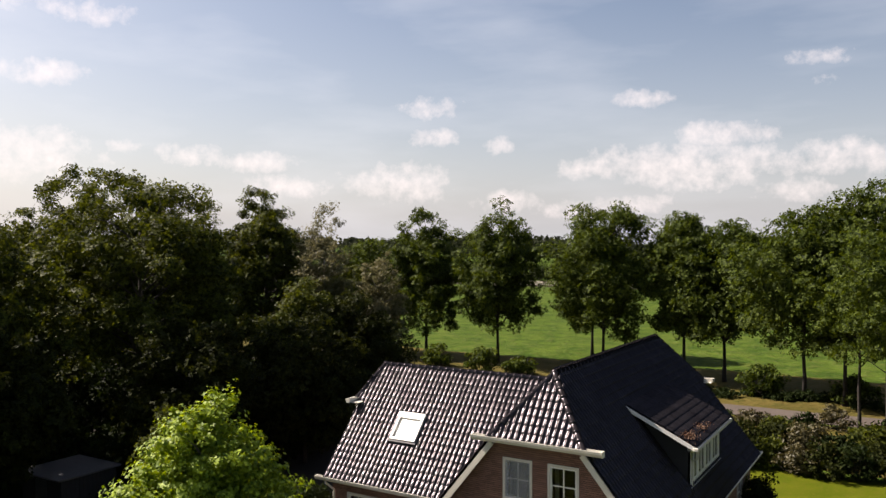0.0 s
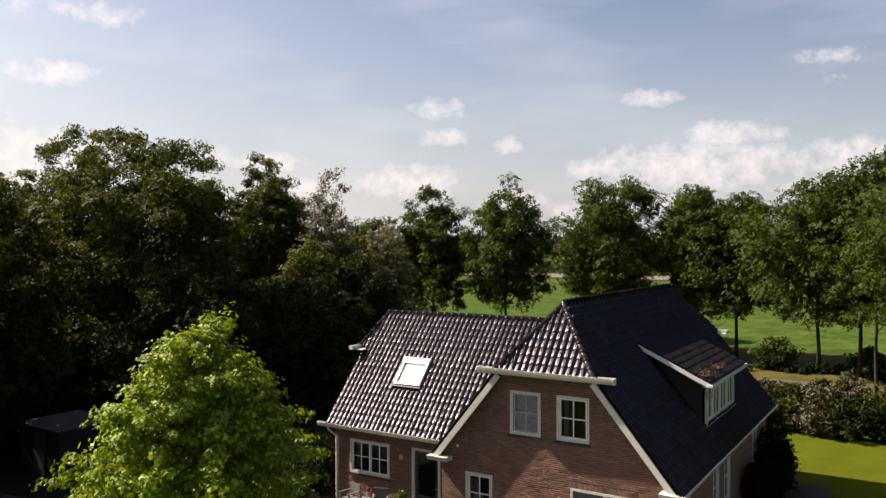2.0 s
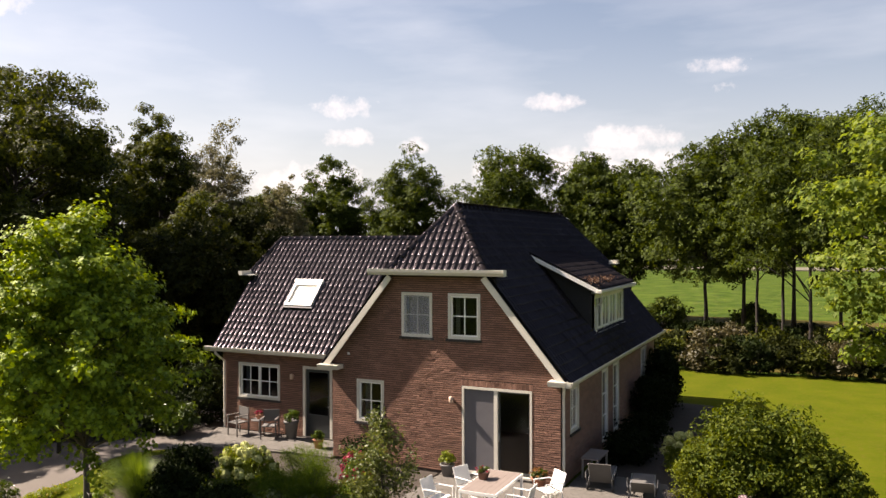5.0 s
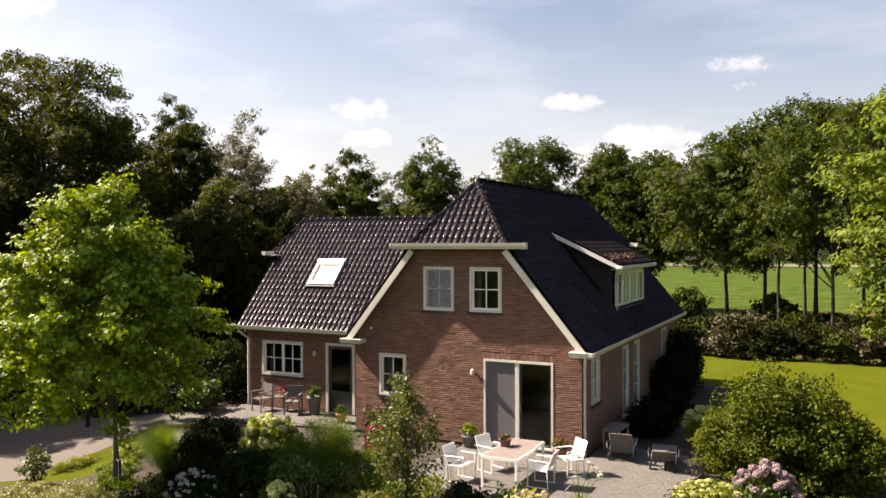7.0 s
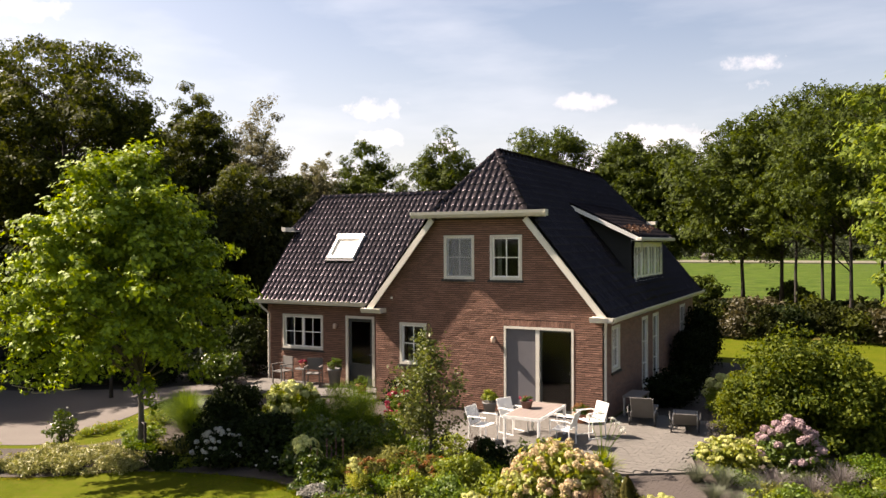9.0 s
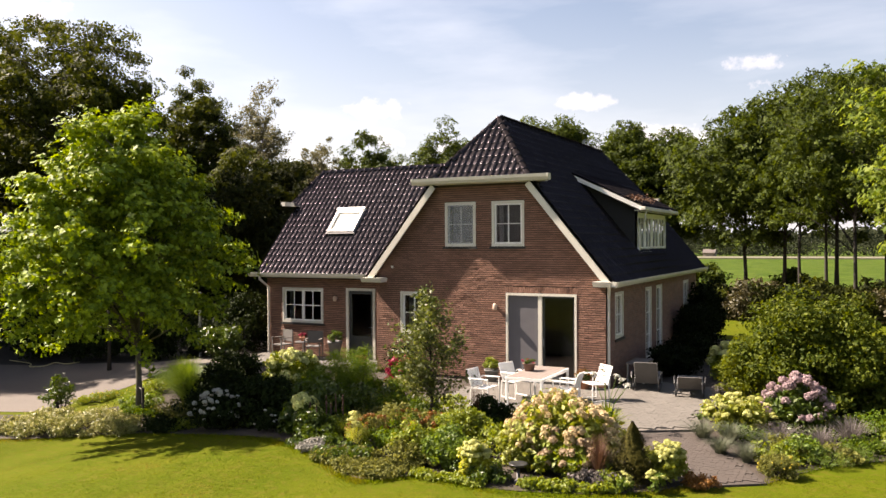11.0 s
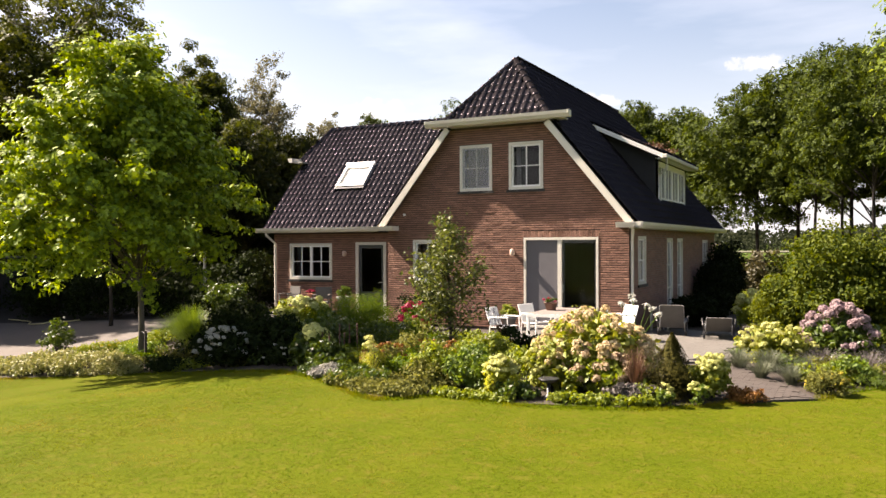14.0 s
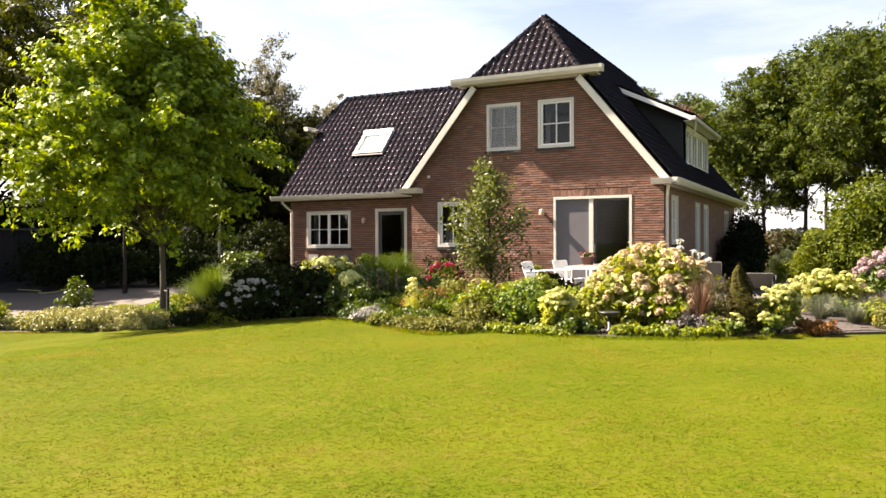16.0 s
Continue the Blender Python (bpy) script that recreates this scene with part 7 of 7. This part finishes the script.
for k, (y, n) in enumerate(((4.75, 260), (6.3, 120))):
    moss = tagged(empty("moss_clump", (-0.55, y, dz(-0.55) + 0.06)), "brown clump of moss and dead leaves on the dormer roof", "moss")
    pl = np.array([-0.6, y, dz(-0.6) + 0.16]) + rng.normal(size=(n, 3)) * np.array([0.13, 0.22, 0.06])
    link_mesh("tuft", leaves_mesh("tuft", pl, rng.normal(size=(n, 3)) + np.array([0, 0, 0.7]), np.full(n, 0.075), "plain", L_STRAW, rng), None, moss)["kind"] = "stuff"

# house plants behind the ground-floor window
for k, x in enumerate((-6.4, -6.1, -5.9)):
    pot(x, 0.48, 1.1 - 0.02, 0.09, 0.16, M_POT_GREY, "house plant on the window sill inside", L_MID, 420 + k, 0.07, 0.4, None, 12)
part("window_board", boxes((-6.62, -5.72, 0.33, 0.62, 1.04, 1.078)), M_WHITE, house)

# garden hose along the drive's far edge
hose_mat = surface("hose_yellow", (0.42, 0.36, 0.17), (0.5, 0.44, 0.22), 3, 0.5, 0.02, 30)
bm = bmesh.new()
line = smooth_line([(-21.4, -2.8), (-20.1, -2.9), (-19.7, -3.2), (-19.2, -3.0), (-19.2, -2.6), (-18.6, -2.6), (-18.3, -2.3)], 6)
tube(bm, [(x, y, -0.165 + drop(x, y)) for x, y in line], [0.017] * len(line), 8)
tagged(part("garden_hose", bm, hose_mat, None, "", True), "pale yellow garden hose lying beside the gravel drive", "hose")

# far shed across the fields
M_RENDER_FAR = surface("far_wall_pale", (0.2, 0.15, 0.12), (0.28, 0.22, 0.18), 0.5, 0.9, 0.1, 5)
M_ROOF_FAR = surface("far_roof_dark", (0.06, 0.05, 0.045), (0.11, 0.09, 0.08), 0.5, 0.8, 0.1, 5)
farm = tagged(new("shed"), "small brownish shed far across the fields", "shed")
farm.location = (-29.0, 195.0, G)
part("wall", boxes((-30.0, -27.2, 193.0, 197.0, G, G + 1.3)), M_RENDER_FAR, farm)
bm = bmesh.new()
ends = [[bm.verts.new((x, y, G + z)) for y, z in ((192.7, 1.25), (195.0, 2.2), (197.3, 1.25))] for x in (-30.2, -27.0)]
for k in (0, 1, 2):
    bm.faces.new((ends[0][k], ends[1][k], ends[1][(k + 1) % 3], ends[0][(k + 1) % 3]))
bm.faces.new(ends[0])
bm.faces.new(ends[1][::-1])
part("roof", bm, M_ROOF_FAR, farm, "dark tiled roof")

# ---- roof tiles ----
TW, TL = 0.2, 0.29


def tile_mesh():
    """One S-shaped pantile: across u, up the slope v, off the roof w."""
    prof = [(u, 0.046 * ((1 + math.cos(math.tau * (u - 0.062) / TW)) / 2) ** 2.2 + 0.05 * (u + 0.11)) for u in (-0.104, -0.08, -0.045, -0.012, 0.018, 0.042, 0.068, 0.109)]
    verts, faces = [], []
    k = len(prof)
    rows = ((-0.037, 0.012), (-0.026, 0.026), (0.03, 0.0285), (0.15, 0.0225), (TL + 0.03, 0.0035))
    for v, lift in rows:
        verts += [(u, v, w + lift) for u, w in prof]
    verts += [(u, -0.035, w + 0.011) for u, w in prof]
    verts += [(u, -0.035, w - 0.006) for u, w in prof]
    for i in range(k - 1):
        for r in range(4):
            faces.append((r * k + i, r * k + i + 1, (r + 1) * k + i + 1, (r + 1) * k + i))
        faces.append((6 * k + i, 6 * k + i + 1, 5 * k + i + 1, 5 * k + i))
    me = bpy.data.meshes.new("roof_tile")
    me.from_pydata(verts, [], faces)
    me.polygons.foreach_set("use_smooth", [f % 5 != 4 for f in range(len(faces))])
    me.materials.append(M_TILE)
    return me, np.array(verts), faces


TILE, TILE_V, TILE_F = tile_mesh()


def inside(poly, p):
    hit = False
    for i in range(len(poly)):
        (x0, y0), (x1, y1) = poly[i - 1], poly[i]
        if (y0 > p[1]) != (y1 > p[1]) and p[0] < (x1 - x0) * (p[1] - y0) / (y1 - y0) + x0:
            hit = not hit
    return hit


def tile_slope(name, singles=0, holes=()):
    """Lays tiles over a slope: up to that many as parts, the rest joined; holes: boxes in the slope's own axes."""
    pts, u, v, ob = planes[name]
    w = u.cross(v).normalized()
    if w.z < 0:
        w = -w
    o = pts[0]
    flat = [((p - o).dot(u), (p - o).dot(v)) for p in pts]
    u0, u1 = min(p[0] for p in flat), max(p[0] for p in flat)
    v1 = max(p[1] for p in flat)
    rnd = random.Random(name)
    count = 0
    verts, faces = [], []
    nu, nv = int((u1 - u0) / TW) + 1, int(v1 / TL) + 1
    for j in range(nv):
        for i in range(nu):
            a, b = u0 + (i + 0.5) * TW, j * TL
            if not inside(flat, (a, b + TL * 0.5)):
                continue
            if any(h[0] < a < h[1] and h[2] < b + TL * 0.5 < h[3] for h in holes):
                continue
            place = o + u * a + v * b + w * (0.004 * rnd.random())
            turn = Matrix((u, v, w)).transposed().to_4x4()
            m = Matrix.Translation(place) @ turn @ pose(0, 0, 0, rnd.gauss(0, 0.8), rnd.gauss(0, 1.4), rnd.gauss(0, 0.6))
            whole = all(inside(flat, (a + da, b + db)) for da in (-0.1, 0.1) for db in (0.02, TL))
            if whole and count < singles:
                t = new("roof_tile", TILE)
                t.matrix_basis = m
                t.parent = ob
                count += 1
            else:
                tv = np.array(m)[:3, :3] @ TILE_V.T
                k = len(verts) * len(TILE_V)
                verts.append((tv + np.array(m)[:3, 3:4]).T)
                faces += [[q + k for q in f] for f in TILE_F]
    if verts:
        vv = np.concatenate(verts)
        me = quick_mesh("roof_tiles", vv, np.array(faces).ravel(), np.full(len(faces), 4), M_TILE)
        me.polygons.foreach_set("use_smooth", [f % 5 != 4 for f in range(len(faces))])
        r = link_mesh("roof_tiles", me, None, ob)
        r["kind"] = "stuff"


def ridge_run(p, q, ob, radius=0.105, step=0.33, lift=0.03):
    """Half-round ridge tiles along p..q, each lapping the one before."""
    p, q = Vector(p), Vector(q)
    d = (q - p).normalized()
    side = d.cross(Vector((0, 0, 1))).normalized()
    up = side.cross(d).normalized()
    bm = bmesh.new()
    rings = []
    for t, r in ((-0.03, radius * 1.12), (0.04, radius * 1.12), (0.05, radius), (step + 0.03, radius * 0.94)):
        rings.append([bm.verts.new((math.cos(a) * r, t, math.sin(a) * r - 0.035)) for a in np.linspace(-0.15, math.pi + 0.15, 9)])
    for a, b in zip(rings, rings[1:]):
        for i in range(8):
            bm.faces.new((a[i], a[i + 1], b[i + 1], b[i]))
    bm.faces.new(rings[0])
    bmesh.ops.recalc_face_normals(bm, faces=bm.faces[:])
    me = bpy.data.meshes.new("ridge_tile")
    bm.to_mesh(me)
    bm.free()
    me.polygons.foreach_set("use_smooth", [True] * len(me.polygons))
    me.materials.append(M_TILE)
    turn = Matrix((side, d, up)).transposed().to_4x4()
    n = max(1, round((q - p).length / step))
    for i in range(n):
        t = new("ridge_tile", me)
        t.matrix_basis = Matrix.Translation(p + d * (q - p).length * i / n + up * lift) @ turn
        t.parent = ob


tile_slope("wing_front", 300, [(sx0 - WO - 0.05, sx1 - WO + 0.05, sv0 - 0.1, sv1 + 0.1)])
tile_slope("hip_front", 60)
tile_slope("main_right", 0, [(DY0 + OV - 0.1, DY1 + OV + 0.1, 1.1, 4.2)])
tile_slope("main_left")
tile_slope("wing_back")
tile_slope("wing_hip", 20)
tile_slope("hip_back")
tile_slope("dormer")
r_main = planes["main_right"][3]
r_hip = planes["hip_front"][3]
r_wing = planes["wing_front"][3]
ridge_run((XM, TIP_Y, RIDGE_Z), (XM, TIP_B, RIDGE_Z), r_main)
for s in (-1, 1):
    ridge_run((XM + s * hw, HIP_Y, HIP_Z), (XM, TIP_Y, RIDGE_Z), r_hip)
    ridge_run((XM + s * hw, HIP_B, HIP_Z), (XM, TIP_B, RIDGE_Z), planes["hip_back"][3])
    ridge_run((W_HIP_X, W_RIDGE_Y + s * wh, W_HIP_Z), (W_TIP_X, W_RIDGE_Y, W_RIDGE_Z), planes["wing_hip"][3])
ridge_run((W_TIP_X, W_RIDGE_Y, W_RIDGE_Z), (in_x, W_RIDGE_Y, W_RIDGE_Z), r_wing)


# ---- bricks of the two front walls ----
def brick_mesh(w, h, d=0.05, c=0.001):
    bm = bmesh.new()
    v = [bm.verts.new(p) for p in ((0, d, 0), (w, d, 0), (w, d, h), (0, d, h), (0, c, 0), (w, c, 0), (w, c, h), (0, c, h), (c, 0, c), (w - c, 0, c), (w - c, 0, h - c), (c, 0, h - c))]
    for f in ((8, 9, 10, 11), (4, 5, 9, 8), (5, 6, 10, 9), (6, 7, 11, 10), (7, 4, 8, 11), (0, 1, 5, 4), (1, 2, 6, 5), (2, 3, 7, 6), (3, 0, 4, 7)):
        bm.faces.new([v[i] for i in f])
    bmesh.ops.recalc_face_normals(bm, faces=bm.faces[:])
    me = bpy.data.meshes.new("brick")
    bm.to_mesh(me)
    bm.free()
    me.shade_flat()
    me.materials.append(M_BRICK)
    return me


COURSE, LENGTH, JOINT, HEAD = 0.0625, 0.222, 0.0185, 0.006
WHOLE = brick_mesh(LENGTH - HEAD, COURSE - JOINT)


def lay_bricks(ob, x0, x1, z0, z1, y, openings, limit, singles, soldiers=()):
    """Stretcher courses between x0 and x1; limit(z): the half-open span of x at that height."""
    rnd = random.Random(len(openings) * 7 + 1)
    verts, faces, count = [], [], 0

    def lay(a, b, z, h, whole):
        nonlocal count
        dy, tz, tx = rnd.uniform(-0.0012, 0.0012), rnd.gauss(0, 0.026), rnd.gauss(0, 0.06)
        if whole and singles(a, z) and count < 300:
            t = new("brick", WHOLE)
            t.matrix_basis = pose(a, y + dy, z, math.degrees(tx) * 0.7, 0, math.degrees(tz) * 0.5)
            t.parent = ob
            count += 1
            return
        k, c, w, d = len(verts), 0.001, b - a, 0.05
        for p in ((0, d, 0), (w, d, 0), (w, d, h), (0, d, h), (0, c, 0), (w, c, 0), (w, c, h), (0, c, h), (c, 0, c), (w - c, 0, c), (w - c, 0, h - c), (c, 0, h - c)):
            verts.append((a + p[0], y + dy + p[1] + (0 if p[1] == d else tz * (p[0] - w / 2) - tx * (p[2] - h / 2)), z + p[2]))
        for f in ((8, 9, 10, 11), (4, 5, 9, 8), (5, 6, 10, 9), (6, 7, 11, 10), (7, 4, 8, 11), (0, 1, 5, 4), (1, 2, 6, 5), (2, 3, 7, 6), (3, 0, 4, 7)):
            faces.append([k + i for i in f])
    n = int((z1 - z0) / COURSE)
    for j in range(n):
        z = z0 + j * COURSE
        lo, hi = limit(z + COURSE)
        lo, hi = max(lo, x0), min(hi, x1)
        a = x0 - (0.5 * LENGTH if j % 2 else 0) - LENGTH * rnd.choice((0, 0, 0.25))
        while a < hi:
            s, e = max(a, lo), min(a + LENGTH - HEAD, hi)
            spans = [(s, e)]
            for o in openings:
                if z + COURSE * 0.5 > o[2] and z + COURSE * 0.5 < o[3]:
                    nxt = []
                    for p, q in spans:
                        if q <= o[0] or p >= o[1]:
                            nxt.append((p, q))
                        else:
                            nxt += [(p, o[0]), (o[1], q)]
                    spans = nxt
            for p, q in spans:
                if q - p > 0.03:
                    lay(p, q, z, COURSE - JOINT, q - p > LENGTH - HEAD - 0.002)
            a += LENGTH
    for p, q, z, h in soldiers:
        m = int((q - p) / COURSE)
        for i in range(m):
            a = p + i * (q - p) / m
            lay(a, a + (q - p) / m - 0.009, z, h - JOINT, False)
    me = quick_mesh("bricks", np.array(verts), np.array(faces).ravel(), np.full(len(faces), 4), M_BRICK, True)
    link_mesh("bricks", me, None, ob)["kind"] = "stuff"


S_H = 0.19
front_open = [*FRONT.values()]
o = FRONT["slide"]
front_sold = [(o[0] - 0.04, o[1] + 0.04, o[3] + 0.006, S_H)]
lay_bricks(wall_front, XL, XR, FLOOR, HIP_Z - 0.1, 0.0, front_open + [(o[0], o[1], o[2], o[2] + S_H) for o in front_sold],
           lambda z: (XM - (RIDGE_Z - 0.14 - z) / TAN, XM + (RIDGE_Z - 0.14 - z) / TAN), lambda x, z: x > -4.1 and 0.0 < z < 2.6, front_sold)
wing_open = [*WING.values()]
lay_bricks(wall_wing, WX, XL + 0.05, FLOOR, 2.6, WY, wing_open,
           lambda z: (-99, 99), lambda x, z: x > -10.8 and z > 0.4)


# ---- paving ----
def pave(bed, spans, z, w, l, mat, singles):
    """Rectangular stones in half-bond over an outline."""
    rnd = random.Random(4)
    gap = 0.004
    bm = bmesh.new()
    box(bm, 0, w - gap, 0, l - gap, -0.03, 0)
    bmesh.ops.bevel(bm, geom=[e for e in bm.edges if all(v.co.z > -0.01 for v in e.verts)], offset=0.0015, segments=1, affect="EDGES")
    me = bpy.data.meshes.new("paving_stone")
    bm.to_mesh(me)
    bm.free()
    me.materials.append(mat)
    base = np.array([v.co[:] for v in me.vertices])
    pf = [list(p.vertices) for p in me.polygons]
    xs, ys = [p[0] for p in spans], [p[1] for p in spans]
    verts, loops, totals, count = [], [], [], 0
    i = 0
    y = min(ys)
    while y < max(ys):
        x = min(xs) - (w / 2 if i % 2 else 0)
        while x < max(xs):
            if all(inside(spans, (x + dx, y + dy)) for dx in (0, w - gap) for dy in (0, l - gap)):
                dz_, tip = rnd.uniform(-0.0015, 0.0015), rnd.gauss(0, 0.12)
                if count < singles:
                    t = new("paving_stone", me)
                    t.matrix_basis = pose(x, y, z + dz_, tip, rnd.gauss(0, 0.12), 0)
                    t.parent = bed
                    count += 1
                else:
                    k = len(verts) * len(base)
                    verts.append(base + np.array([x, y, z + dz_]))
                    for f in pf:
                        loops += [q + k for q in f]
                        totals.append(len(f))
            x += w
        y += l
        i += 1
    if verts:
        link_mesh("paving_stones", quick_mesh("paving_stones", np.concatenate(verts), loops, totals, mat, True), None, bed)["kind"] = "stuff"


beds = [o for o in scene.collection.objects if o.name.startswith("terrace_bedding")]
pave(beds[0], [(-3.7, -0.01), (-3.7, -4.4), (0.4, -4.4), (1.35, -4.55), (2.9, -3.6), (2.5, -2.4), (2.9, -0.3), (2.3, 1.4), (-0.1, 1.7), (-0.1, -0.01)], TERR_Z, 0.21, 0.21, M_PAVER, 300)
pave(beds[1], [(-13.4, 1.55), (-12.4, -0.8), (-8.4, -0.1), (-7.52, -0.1), (-7.52, 1.55)], TERR_Z, 0.21, 0.21, M_PAVER, 0)
path_bed = [o for o in scene.collection.objects if o.name.startswith("path_bedding")][0]
pave(path_bed, [(1.3, -4.6), (2.85, -3.65), (4.4, -6.85), (3.3, -7.6)], -0.15, 0.21, 0.105, M_PATHSTONE, 240)
